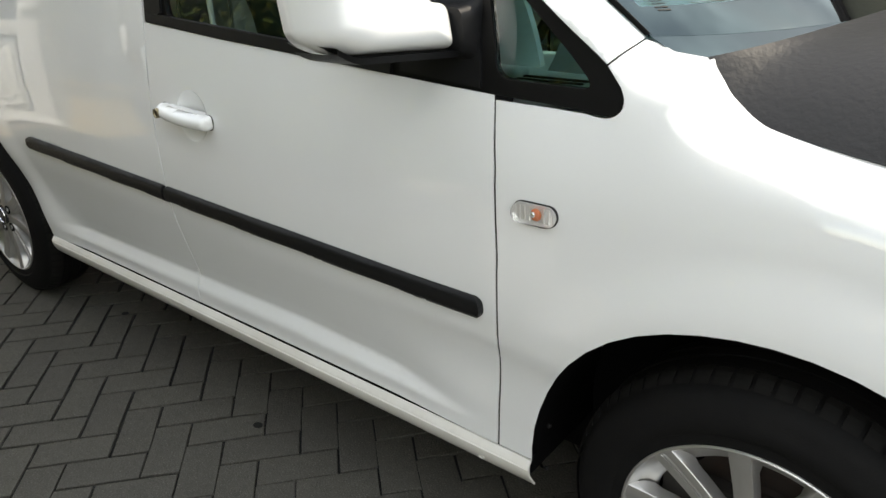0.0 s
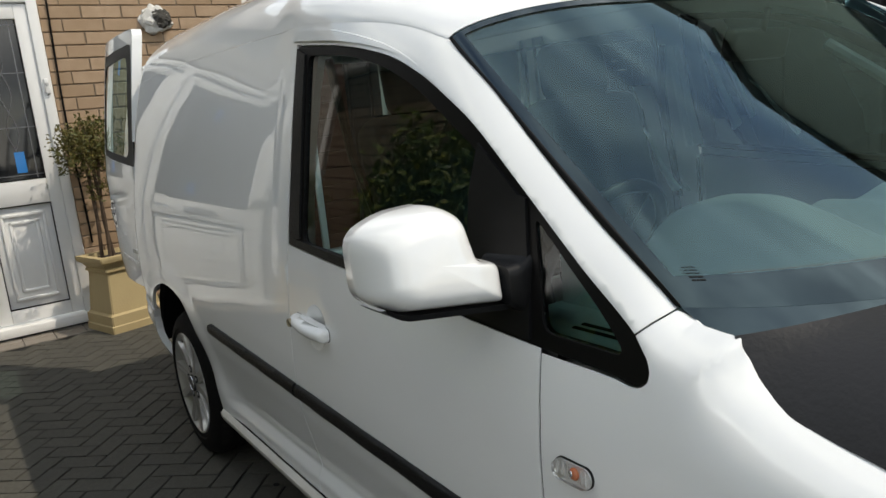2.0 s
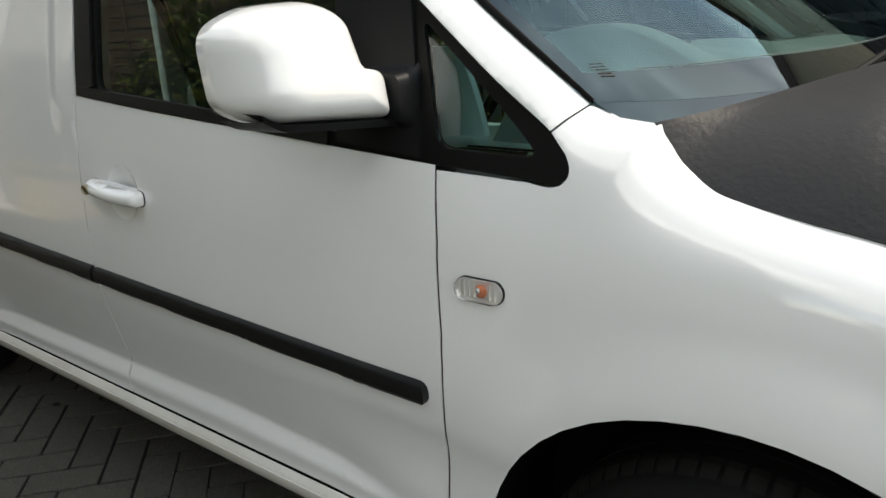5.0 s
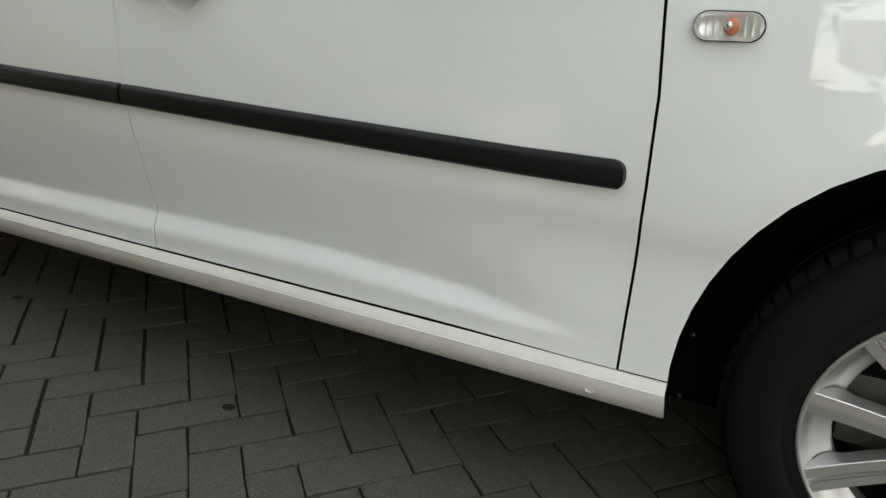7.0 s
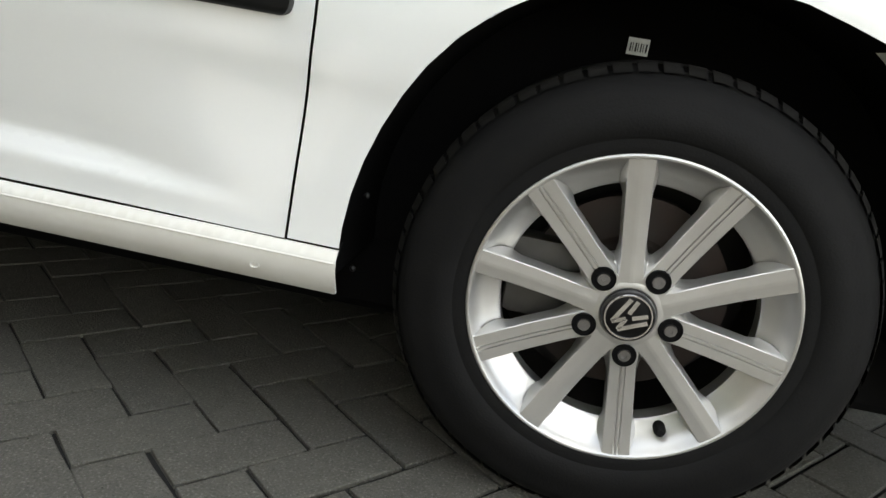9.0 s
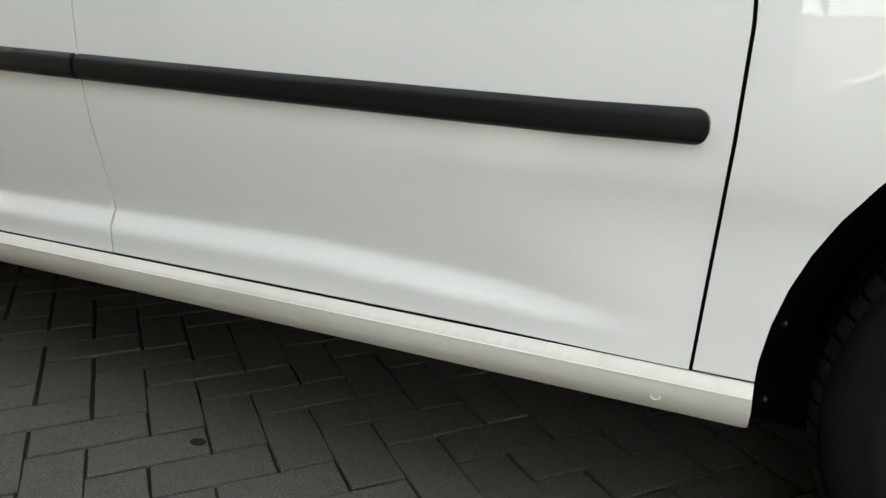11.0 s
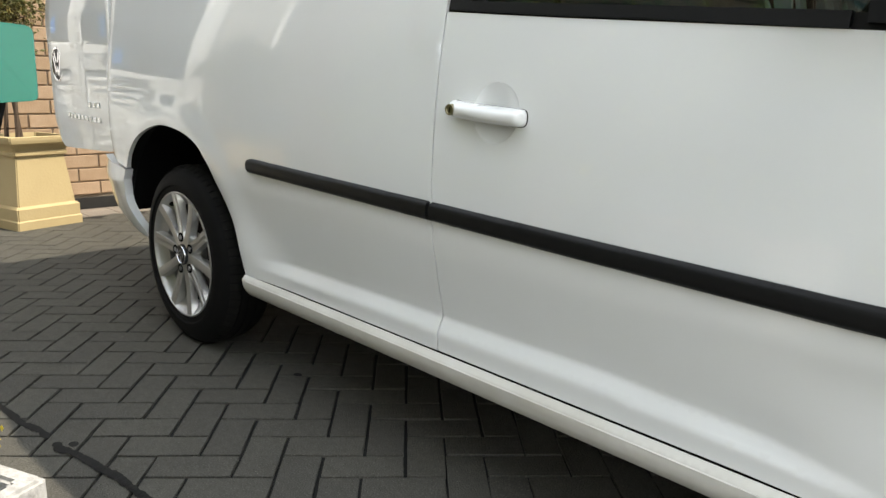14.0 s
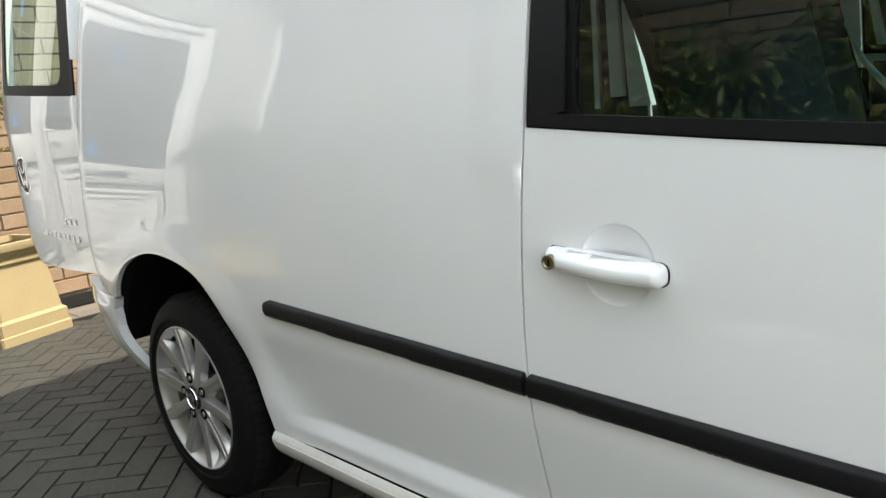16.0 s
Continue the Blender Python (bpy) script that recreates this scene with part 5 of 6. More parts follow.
build_seat(0.47)
build_seat(1.17, -0.14)
bm = bmesh.new()
tube(bm, [(-1.395, 1.40, 1.23), (-1.347, 1.40, 1.179), (-1.326, 1.40, 1.13), (-1.304, 1.40, 1.087), (-1.231, 1.40, 0.997)], [0.003, 0.005, 0.006, 0.008, 0.010], 8)
part("seat_piping", bm, PALE, van, "white seat edge piping", True)
bm = bmesh.new()
tube(bm, [(-1.397, 0.72, 1.209), (-1.363, 0.72, 1.172), (-1.339, 0.72, 1.12), (-1.317, 0.72, 1.064), (-1.296, 0.72, 1.02)], 0.003, 6)
part("seat_piping", bm, PALE, van, "white seat edge piping", True)
# pale trims on the far side of the cab and load bay
for deep, pts in ((0.02, ((-1.62, -1.545, 1.36), (-1.57, -1.505, 1.26), (-1.54, -1.475, 1.13), (-1.50, -1.435, 1.03), (-1.445, -1.375, 0.95))),
            (0.02, ((-2.30, -2.278, 1.62), (-2.295, -2.272, 1.30), (-2.30, -2.275, 1.0))),
            (0.02, ((-2.235, -2.19, 1.62), (-2.232, -2.182, 1.30), (-2.228, -2.172, 1.04))),
            (0.10, ((-2.17, -2.14, 1.62), (-2.165, -2.125, 1.30), (-2.15, -2.06, 1.0)))):
    bm = bmesh.new()
    rows = [[bm.verts.new((x, y, z)) for x, y in ((a, 1.640), (b, 1.640), (b, 1.640 + deep), (a, 1.640 + deep))] for a, b, z in pts]
    for p, q in zip(rows, rows[1:]):
        for i in range(4):
            bm.faces.new((p[i], p[(i + 1) % 4], q[(i + 1) % 4], q[i]))
    bm.faces.new(rows[0])
    bm.faces.new(rows[-1][::-1])
    part("pillar_strip", bm, PALE, van, "pale pillar trim strip")
# painted edges of the far door pillar, turned to the light of its window
for top, foot, y, wide_top, wide_foot in ((-1.3615, -1.2925, 1.54, 0.020, 0.025), (-1.383, -1.312, 1.60, 0.017, 0.050)):
    bm = bmesh.new()
    rows = []
    for x, w, z in ((top, wide_top, 1.49), (foot, wide_foot, 1.129)):
        rows.append([bm.verts.new((x + a, y + b, z)) for a, b in ((0, 0), (0.1 * w, w), (0.1 * w - 0.012, w), (-0.012, 0))])
    for k in range(4):
        bm.faces.new((rows[0][k], rows[0][(k + 1) % 4], rows[1][(k + 1) % 4], rows[1][k]))
    bm.faces.new(rows[0])
    bm.faces.new(rows[1][::-1])
    part("pillar_edge_strip", bm, UPVC, van, "white painted pillar edge")
# dash end behind the quarter glass, with vent slots
DASHEND = mat("teal_grey_plastic", (0.60, 0.65, 0.64), 0.5, var=0.2, scale=30)
bm = bmesh.new()
box(bm, -0.62, -0.27, 0.115, 0.40, 0.90, 0.972, 0.012, 3)
dash_end = part("dash_end", bm, DASHEND, van, "grey dashboard end", True)
for k in (0, 1):
    bm = bmesh.new()
    box(bm, -0.475, -0.355, 0.132 + 0.022 * k, 0.141 + 0.022 * k, 0.970, 0.9745, 0.001, 1)
    part("vent_slot", bm, DARK, dash_end)
# pale panel added for the bright shape behind the quarter glass
bm = bmesh.new()
pl = rounded([(-0.60, 0.97), (-0.49, 0.97), (-0.505, 1.03), (-0.54, 1.12), (-0.60, 1.12)], [0.0, 0.01, 0.03, 0.02, 0.0])
fr = [bm.verts.new((x, 0.235, z)) for x, z in pl]
bk = [bm.verts.new((x, 0.25, z)) for x, z in pl]
bm.faces.new(fr)
bm.faces.new(bk[::-1])
for i in range(len(fr)):
    bm.faces.new((fr[i], bk[i], bk[(i + 1) % len(fr)], fr[(i + 1) % len(fr)]))
part("vent_cowl", bm, PALE, dash_end, "pale upright panel behind the quarter glass")


def liner(u, v):
    p = Vector(roof_point(0.03 + 0.94 * u, 0.02 + 0.95 * v))
    return (p.x, p.y, p.z - 0.035)


sheet("headlining", liner, 31, 31, PALE, van, "pale grey headlining")
for flip in (False, True):
    f = (lambda y: WIDE - y) if flip else (lambda y: y)
    if not flip:
        bm = bmesh.new()
        prev = None
        for z in np.linspace(1.02, 1.56, 9):
            y = float(side_y(-1.40, z)) + 0.035
            w = 0.06 + 0.05 * ((z - 1.25) / 0.3) ** 2
            ring = [bm.verts.new((x, f(y + d), z)) for x, d in ((-1.40 - w, 0), (-1.40 + w * 0.6, 0), (-1.40 + w * 0.6, 0.02), (-1.40 - w, 0.02))]
            if prev:
                for i in range(4):
                    bm.faces.new((prev[i], prev[(i + 1) % 4], ring[(i + 1) % 4], ring[i]))
            prev = ring
        part("pillar_trim", bm, PALE, van, "pale plastic pillar trim", True)
    bm = bmesh.new()
    tube(bm, [(-1.36 - 0.08 * flip, f(0.19), 1.50), (-1.33 - 0.10 * flip, f(0.21), 1.25), (-1.25 - 0.08 * flip, f(0.26), 0.95)], 0.012, 6)
    part("seat_belt", bm, TRIM, van, "black seat belt")
    panel("inner_door_trim", [(-0.46, 0.95), (-1.36, 1.02), (-1.38, 0.50), (-0.47, 0.46)], INTERIOR, van, surf=shifted(side_y, 0.05), flip=flip, step=0.08, depth=0.02)
    bm = bmesh.new()
    tube(bm, [(x, f(float(side_y(x, z)) + 0.075), z - 0.015) for x, z in ((-0.30, 1.04), (-0.44, 1.15), (-0.575, 1.258), (-0.69, 1.35), (-0.82, 1.445))], 0.018, 8)
    part("inner_pillar", bm, PALE if flip else INTERIOR, van, smooth=True)
bm = bmesh.new()
box(bm, -0.035, 0.0, -0.11, 0.11, -0.035, 0.035, 0.012, 3, Matrix.Translation((-0.60, MID, 1.42)) @ Matrix.Rotation(radians(15), 4, "Y"))
tube(bm, [(-0.60, MID, 1.45), (-0.585, MID, 1.50)], 0.008, 8)
part("interior_mirror", bm, TRIM, van, "black interior mirror", True)

# wipers
for pts, r in (([(0.02, 0.417, 1.066), (0.05, 0.586, 1.092), (0.062, 0.80, 1.112), (0.05, 1.05, 1.128)], 0.007),
               ([(0.035, 0.60, 1.098), (0.10, 0.66, 1.090), (0.13, 0.72, 1.075)], 0.010),
               ([(0.13, 1.32, 1.09), (0.09, 1.15, 1.118), (0.075, 0.92, 1.125)], 0.008)):
    bm = bmesh.new()
    tube(bm, pts, r, 8)
    part("wiper", bm, PLASTIC, van, "black wiper arm", True)

# ---- house front ----
HX = -5.70


def brick_mesh(name, lx, ly, lz, ch=0.004):
    """A brick or block with worn arrises, its back left open."""
    me = bpy.data.meshes.new(name)
    x, y, z = lx / 2, ly / 2, lz
    v = [(-x, -y, 0), (x, -y, 0), (x, y, 0), (-x, y, 0), (-x, -y, z - ch), (x, -y, z - ch), (x, y, z - ch), (-x, y, z - ch),
         (-x + ch, -y + ch, z), (x - ch, -y + ch, z), (x - ch, y - ch, z), (-x + ch, y - ch, z)]
    f = [(8, 9, 10, 11)] + [(a, (a + 1) % 4, 4 + (a + 1) % 4, 4 + a) for a in range(4)] + [(4 + a, 4 + (a + 1) % 4, 8 + (a + 1) % 4, 8 + a) for a in range(4)]
    me.from_pydata(v, [], f)
    return me


def worn_block(name, lx, ly, lz, ch):
    """A paving block with a chipped, uneven outline."""
    me = bpy.data.meshes.new(name)
    x, y = lx / 2, ly / 2
    ring = [(-x, -y), (-x * 0.45, -y), (x * 0.1, -y), (x * 0.6, -y), (x, -y), (x, y), (x * 0.5, y), (x * 0.05, y), (-x * 0.55, y), (-x, y)]
    ring = [(a + random.uniform(-0.0011, 0.0011), b + random.uniform(-0.0011, 0.0011)) for a, b in ring]
    n = len(ring)
    v = [(a, b, 0) for a, b in ring] + [(a, b, lz - ch) for a, b in ring]
    for a, b in ring:
        k = ch * random.uniform(0.7, 1.9)
        v.append((a - math.copysign(k, a) * (abs(a) > x * 0.9), b - math.copysign(k, b), lz))
    f = [tuple(range(2 * n, 3 * n))]
    for r in (0, n):
        f += [(r + i, r + (i + 1) % n, r + n + (i + 1) % n, r + n + i) for i in range(n)]
    me.from_pydata(v, [], f)
    return me


def pieces(name, me_src, mats, material, label):
    """Many alike pieces joined into one mesh."""
    kinds = [(np.array([v.co for v in me.vertices]), [tuple(p.vertices) for p in me.polygons]) for me in (me_src if isinstance(me_src, list) else [me_src])]
    verts, faces = [], []
    for i, m in enumerate(mats):
        src, fs = kinds[i * 7 % len(kinds)]
        a = np.array(m)
        s = len(verts)
        verts += [tuple(p) for p in src @ a[:3, :3].T + a[:3, 3]]
        faces += [tuple(i + s for i in q) for q in fs]
    ob = mesh_obj(name, verts, faces, material, None, label)
    return tagged(ob, kind="stuff")


BR, CO = 0.281, 0.0937


def brick_places(u0, u1, z0, z1, skip=None):
    """Places of stretchers on a wall, in length along it and height."""
    out = []
    for r in range(int(z0 / CO), int(z1 / CO)):
        u = u0 - (BR / 2 if r % 2 else 0)
        while u < u1 - 0.02:
            a, b = max(u, u0), min(u + BR, u1)
            if b - a > 0.05 and not (skip and skip((a + b) / 2, r * CO + CO / 2)):
                out.append(((a + b) / 2, r * CO + CO / 2, b - a))
            u += BR
    return out


def to_house(u, z, s=1.0):
    """Face of the house: local x along +y, local y up, local z out towards +x."""
    j = random.uniform(-1, 1)
    return Matrix(((0, 0, 1, HX - 0.012 + 0.002 * j), (s, 0, 0, u), (0, 1, 0, z), (0, 0, 0, 1)))


bm = bmesh.new()
box(bm, HX - 0.30, HX - 0.012, 0.118, 1.64, 0, 3.2)
box(bm, HX - 0.30, HX - 0.012, -2.6, -1.62, 0, 3.2)
box(bm, HX - 0.30, HX - 0.012, -1.62, 0.118, 2.46, 3.2)
wall = tagged(part("wall_house", bm, MORTAR), "buff brick house front with pale mortar", "wall", kind="structure")
bm_brick = brick_mesh("brick", BR - 0.010, CO - 0.010, 0.012, 0.003)
bm_brick.materials.append(BRICK)
near_bricks, far_bricks, pale_bricks = [], [], []
for u, z, w in brick_places(0.118, 1.64, 0.10, 2.75):
    near_bricks.append((u, z, w))
for u, z, w in brick_places(-2.6, -1.62, 0.10, 3.1) + brick_places(0.118, 1.64, 2.76, 3.1):
    (pale_bricks if u < -1.62 else far_bricks).append(to_house(u, z, 1.0) @ Matrix.Diagonal((w / BR, 1, 1, 1)))
pieces("brick_rest", bm_brick, far_bricks, BRICK_JOINED, "buff bricks laid in stretcher bond")
# bricks out of view, coloured pale to brighten their reflection in the van
pieces("brick_corner", bm_brick, pale_bricks, mat("pale_reflected_brick", (0.54, 0.52, 0.48), 0.85, var=0.4, scale=14, bump=0.3, bscale=90, island_tone=0.4, dark=(0.42, 0.40, 0.36)), "unseen bricks beside the drainpipe, made pale for their reflection")
bm = bmesh.new()
box(bm, HX - 0.02, HX + 0.012, 0.118, 1.64, 0.0, 0.075)
tagged(part("damp_course", bm, mat("dark_plinth", (0.02, 0.02, 0.02), 0.8, var=0.5, scale=15)), "black plinth strip along the wall's foot", "plinth", kind="structure")

# unseen panel added to give the van's flank an even grey reflection
bm = bmesh.new()
box(bm, HX - 0.05, HX + 0.02, -1.62, 0.112, 2.475, 3.2, 0.006)
tagged(part("wall_over_door", bm, GREYWALL, None, "", True), "unseen pale panel over the front door, added for reflections", "wall", kind="structure")
# unseen roof added to darken the reflection along the van's roof
bm = bmesh.new()
for k in range(15):
    a = Vector((HX + 0.16 - 0.27 * k, 0, 3.07 + 0.156 * k))
    m = Matrix.Translation(a) @ Matrix.Rotation(radians(30), 4, "Y")
    box(bm, -0.33, 0.0, -2.9, 4.0, 0.0, 0.03, 0.004, 1, m)
tagged(part("roof_house", bm, mat("grey_brown_roof_tile", (0.20, 0.175, 0.155), 0.85, var=0.4, scale=6, bump=0.3, bscale=40, island_tone=0.3, dark=(0.11, 0.095, 0.085))), "unseen grey-brown tiled roof, added for reflections", "roof", kind="structure")

# front door with side light
FR = 0.07


def upvc_box(bm, y0, y1, z0, z1, x0=HX - 0.03, x1=HX + 0.012, b=0.008):
    box(bm, x0, x1, y0, y1, z0, z1, b, 2)


door_set = new("door_1")
door_set.location = (HX, -0.75, 0)
tagged(door_set, "white panelled front door with leaded side light", "front door", kind="structure")


def dpart(name, bm, material, label="", smooth=False, parent=None):
    ob = part(name, bm, material, None, label, smooth)
    ob.parent = parent or door_set
    if parent is None:
        ob.matrix_parent_inverse = Matrix.Translation((-HX, 0.75, 0))
    return ob


bm = bmesh.new()
upvc_box(bm, 0.045, 0.115, 0.06, 2.44, HX - 0.06, HX + 0.035)
upvc_box(bm, -0.60, -0.52, 0.06, 2.44, HX - 0.06, HX + 0.035)
upvc_box(bm, -1.62, -1.54, 0.06, 2.44, HX - 0.06, HX + 0.035)
upvc_box(bm, -1.62, 0.115, 2.36, 2.44, HX - 0.06, HX + 0.034)
dpart("door_frame", bm, UPVC, smooth=True)
bm = bmesh.new()
upvc_box(bm, -1.66, 0.13, 0.02, 0.09, HX - 0.06, HX + 0.10, 0.012)
dpart("threshold", bm, UPVC, smooth=True)


def leaf(y0, y1, name):
    """A panelled leaf: rails, stiles, glass with lead and blue pieces, moulded lower panel."""
    bm = bmesh.new()
    st = 0.085
    for a in ((y0, y0 + st, 0.10, 2.35), (y1 - st, y1, 0.10, 2.35), (y0 + st, y1 - st, 2.25, 2.35), (y0 + st, y1 - st, 0.95, 1.13), (y0 + st, y1 - st, 0.10, 0.20)):
        upvc_box(bm, *a, HX - 0.04, HX + 0.014, 0.006)
    lf = dpart(name, bm, UPVC, smooth=True)
    bm = bmesh.new()
    upvc_box(bm, y0 + st, y1 - st, 0.20, 0.95, HX - 0.04, HX - 0.006, 0.002)
    dpart("lower_panel", bm, UPVC, smooth=True)
    bm = bmesh.new()
    for i, (o, h) in enumerate(((0.05, 0.016), (0.10, 0.010))):
        a0, a1, b0, b1 = y0 + st + o, y1 - st - o, 0.20 + o * 1.15, 0.95 - o * 1.15
        for q in ((a0, a1, b0, b0 + 0.022), (a0, a1, b1 - 0.022, b1), (a0, a0 + 0.022, b0, b1), (a1 - 0.022, a1, b0, b1)):
            box(bm, HX - 0.012, HX - 0.006 + h, *q, 0.006, 2)
    dpart("panel_moulding", bm, UPVC, smooth=True)
    bm = bmesh.new()
    for q in ((y0 + st, y1 - st, 0.944, 0.950), (y0 + st, y1 - st, 0.20, 0.206), (y0 + st, y0 + st + 0.006, 0.20, 0.95), (y1 - st - 0.006, y1 - st, 0.20, 0.95), (y0 + st, y1 - st, 1.128, 1.136), (y1 - st - 0.006, y1 - st, 1.13, 2.25), (y0 + st, y0 + st + 0.006, 1.13, 2.25)):
        box(bm, HX - 0.005, HX + 0.0155, *q)
    dpart("gasket", bm, TRIM, "black glazing gasket")
    bm = bmesh.new()
    box(bm, HX - 0.022, HX - 0.010, y0 + st, y1 - st, 1.13, 2.25)
    dpart("leaf_glass", bm, LEADGLASS, "dark leaded glass")
    bm = bmesh.new()
    w = y1 - y0 - 2 * st
    for k in range(1, 3):
        yy = y0 + st + w * k / 3
    for zz in (1.16, 1.50, 1.88, 2.21):
        box(bm, HX - 0.010, HX - 0.007, y0 + st, y1 - st, zz, zz + 0.006)
    for yy in (y0 + st + 0.045, y1 - st - 0.05):
        box(bm, HX - 0.010, HX - 0.007, yy, yy + 0.006, 1.13, 2.25)
    yc = (y0 + y1) / 2 + w * 0.12
    for ph in (0, math.pi):
        tube(bm, [(HX - 0.008, yc + 0.035 * math.sin(t * 2.3 * math.pi + ph), 1.34 + 0.62 * t) for t in np.linspace(0, 1, 40)], 0.004, 5)
    dpart("lead_came", bm, LEAD, "grey lead strips")
    for a, b, c, d in ((yc - 0.02, yc + 0.045, 1.18, 1.33), (yc - 0.05, yc + 0.0, 1.97, 2.10)):
        bm = bmesh.new()
        box(bm, HX - 0.0095, HX - 0.0065, a, b, c, d)
        dpart("blue_pane", bm, BLUEGLASS, "blue stained glass piece")
    return lf


leaf(-0.52, 0.045, "side_light")
leaf(-1.54, -0.60, "door_leaf")
bm = bmesh.new()
box(bm, HX + 0.012, HX + 0.022, -0.675, -0.635, 0.98, 1.24, 0.006)
tube(bm, [(HX + 0.02, -0.655, 1.13), (HX + 0.06, -0.655, 1.13), (HX + 0.06, -0.77, 1.13)], 0.010, 8)
dpart("door_handle", bm, UPVC, smooth=True)
bm = bmesh.new()
box(bm, HX + 0.012, HX + 0.020, -1.20, -0.92, 1.00, 1.075, 0.004)
dpart("letterbox", bm, mat("letterbox_grey", (0.35, 0.35, 0.36), 0.35, metal=0.6), "grey metal letterbox", True)
bm = bmesh.new()
box(bm, HX + 0.035, HX + 0.055, 0.062, 0.098, 1.72, 1.83, 0.008, 3)
bell = tagged(part("doorbell", bm, UPVC, None, "", True), "white doorbell push on the door frame", "doorbell")
bm = bmesh.new()
lathe(bm, [(0.0, 0.004), (0.010, 0.003), (0.012, 0.0)], 16, Matrix(((0, 0, 1, HX + 0.055), (1, 0, 0, 0.08), (0, 1, 0, 1.79), (0, 0, 0, 1))))
part("button", bm, mat("bell_button", (0.5, 0.5, 0.5), 0.3), bell, "grey button", True)
bm = bmesh.new()
tube(bm, [(HX + 0.012, 0.175 + 0.01 * math.sin(z * 3), z) for z in np.linspace(2.7, 0.6, 18)], 0.008, 6)
tagged(part("cable", bm, TRIM, None, "", True), "thin black cable clipped to the brick wall", "cable")

# ragged filler round a hole in the brickwork
bm = bmesh.new()
bmesh.ops.create_icosphere(bm, subdivisions=4, radius=1.0)
for v in bm.verts:
    n = v.co.normalized()
    r = 1 + 0.35 * noise.noise(n * 2.1) + 0.15 * noise.noise(n * 6)
    v.co = Vector((HX + 0.02 + 0.045 * n.x * r, 0.92 + 0.11 * n.y * r, 2.23 + 0.10 * n.z * r))
filler = tagged(part("wall_filler", bm, mat("white_filler", (0.7, 0.69, 0.66), 0.9, var=0.3, scale=30, bump=0.5, bscale=60), None, "", True), "rough white filler round a hole in the bricks", "filler", kind="structure")
bm = bmesh.new()
bmesh.ops.create_icosphere(bm, subdivisions=4, radius=1.0)
for v in bm.verts:
    n = v.co.normalized()
    r = 1 + 0.3 * noise.noise(n * 2.7 + Vector((3, 1, 0))) + 0.2 * noise.noise(n * 9)
    v.co = Vector((HX + 0.045 + 0.045 * n.x * r, 0.955 + 0.07 * n.y * r, 2.235 + 0.07 * n.z * r))
part("mortar_lump", bm, mat("grey_mortar_lump", (0.10, 0.095, 0.085), 0.95, var=0.7, scale=40, bump=0.8, bscale=70, dark=(0.02, 0.02, 0.02)), filler, "rough dark grey mortar", True)

# brown cladding, pale wall and white post beyond the brickwork
bm = bmesh.new()
box(bm, HX - 0.30, HX - 0.06, 1.64, 4.15, 0, 3.4)
clad = tagged(part("wall_cladding", bm, BROWNDOOR), "dark red-brown boarded wall beside the brick", "wall", kind="structure")
for y in (1.66, 2.13, 2.88, 4.12):
    bm = bmesh.new()
    box(bm, HX - 0.06, HX - 0.02, y - 0.03, y + 0.03, 0, 3.4, 0.005)
    part("batten", bm, UPVC, clad, "white cover strip", True)
for k in range(22):
    z = 0.15 * k
    bm = bmesh.new()
    box(bm, HX - 0.062, HX - 0.048, 1.64, 4.15, z + 0.004, z + 0.146, 0.004, 1)
    part("board", bm, BROWNDOOR, clad)
bm = bmesh.new()
box(bm, HX - 0.30, HX - 0.02, 4.15, 7.55, 0, 3.6)
tagged(part("wall_pale", bm, GREYWALL), "pale grey rendered wall behind the fence", "wall", kind="structure")
bm = bmesh.new()
box(bm, HX - 0.05, HX + 0.05, 7.4, 7.6, 0, 3.7, 0.01)
tagged(part("post_white", bm, UPVC, None, "", True), "white corner post", "post", kind="structure")

# ---- fence ----
fence = new("fence")
fence.location = (0, 2.5, 0)
tagged(fence, "black stained overlap timber fence", "fence", kind="structure")


def fpart(name, bm, label=""):
    ob = part(name, bm, FENCE, None, label)
    ob.parent = fence
    ob.matrix_parent_inverse = Matrix.Translation((0, -2.5, 0))
    return ob


for p in range(6):
    xa = -5.66 + 1.66 * p
    for r in range(20):
        z = 0.06 + 0.0975 * r
        bm = bmesh.new()
        n = 14
        rows = [[], [], [], []]
        for i in range(n + 1):
            x = xa + 1.66 * i / n
            wob = 0.006 * noise.noise(Vector((x * 3.1, r * 7.7, p))) + 0.003 * noise.noise(Vector((x * 11, r * 3.3, p)))
            for k, (y, zz) in enumerate(((2.505, z + wob), (2.522, z + wob), (2.530, z + 0.118), (2.520, z + 0.118))):
                rows[k].append(bm.verts.new((x, y - 0.004, zz)))
        for a, b in ((0, 1), (1, 2), (2, 3), (3, 0)):
            for i in range(n):
                bm.faces.new((rows[a][i], rows[a][i + 1], rows[b][i + 1], rows[b][i]))
        bm.faces.new([rows[k][0] for k in range(4)])
        bm.faces.new([rows[k][n] for k in range(4)][::-1])
        fpart("board", bm)
    for x in (0.02, 0.415, 0.83, 1.245, 1.64):
        bm = bmesh.new()
        box(bm, xa + x - 0.02, xa + x + 0.02, 2.478, 2.504, 0.04, 2.0, 0.003, 1)
        fpart("batten", bm)
    bm = bmesh.new()
    box(bm, xa, xa + 1.655, 2.475, 2.535, 2.0, 2.022, 0.003, 1)
    fpart("capping", bm)
    bm = bmesh.new()
    box(bm, xa - 0.035, xa + 0.035, 2.535, 2.60, 0, 2.02, 0.004, 1)
    fpart("post", bm)

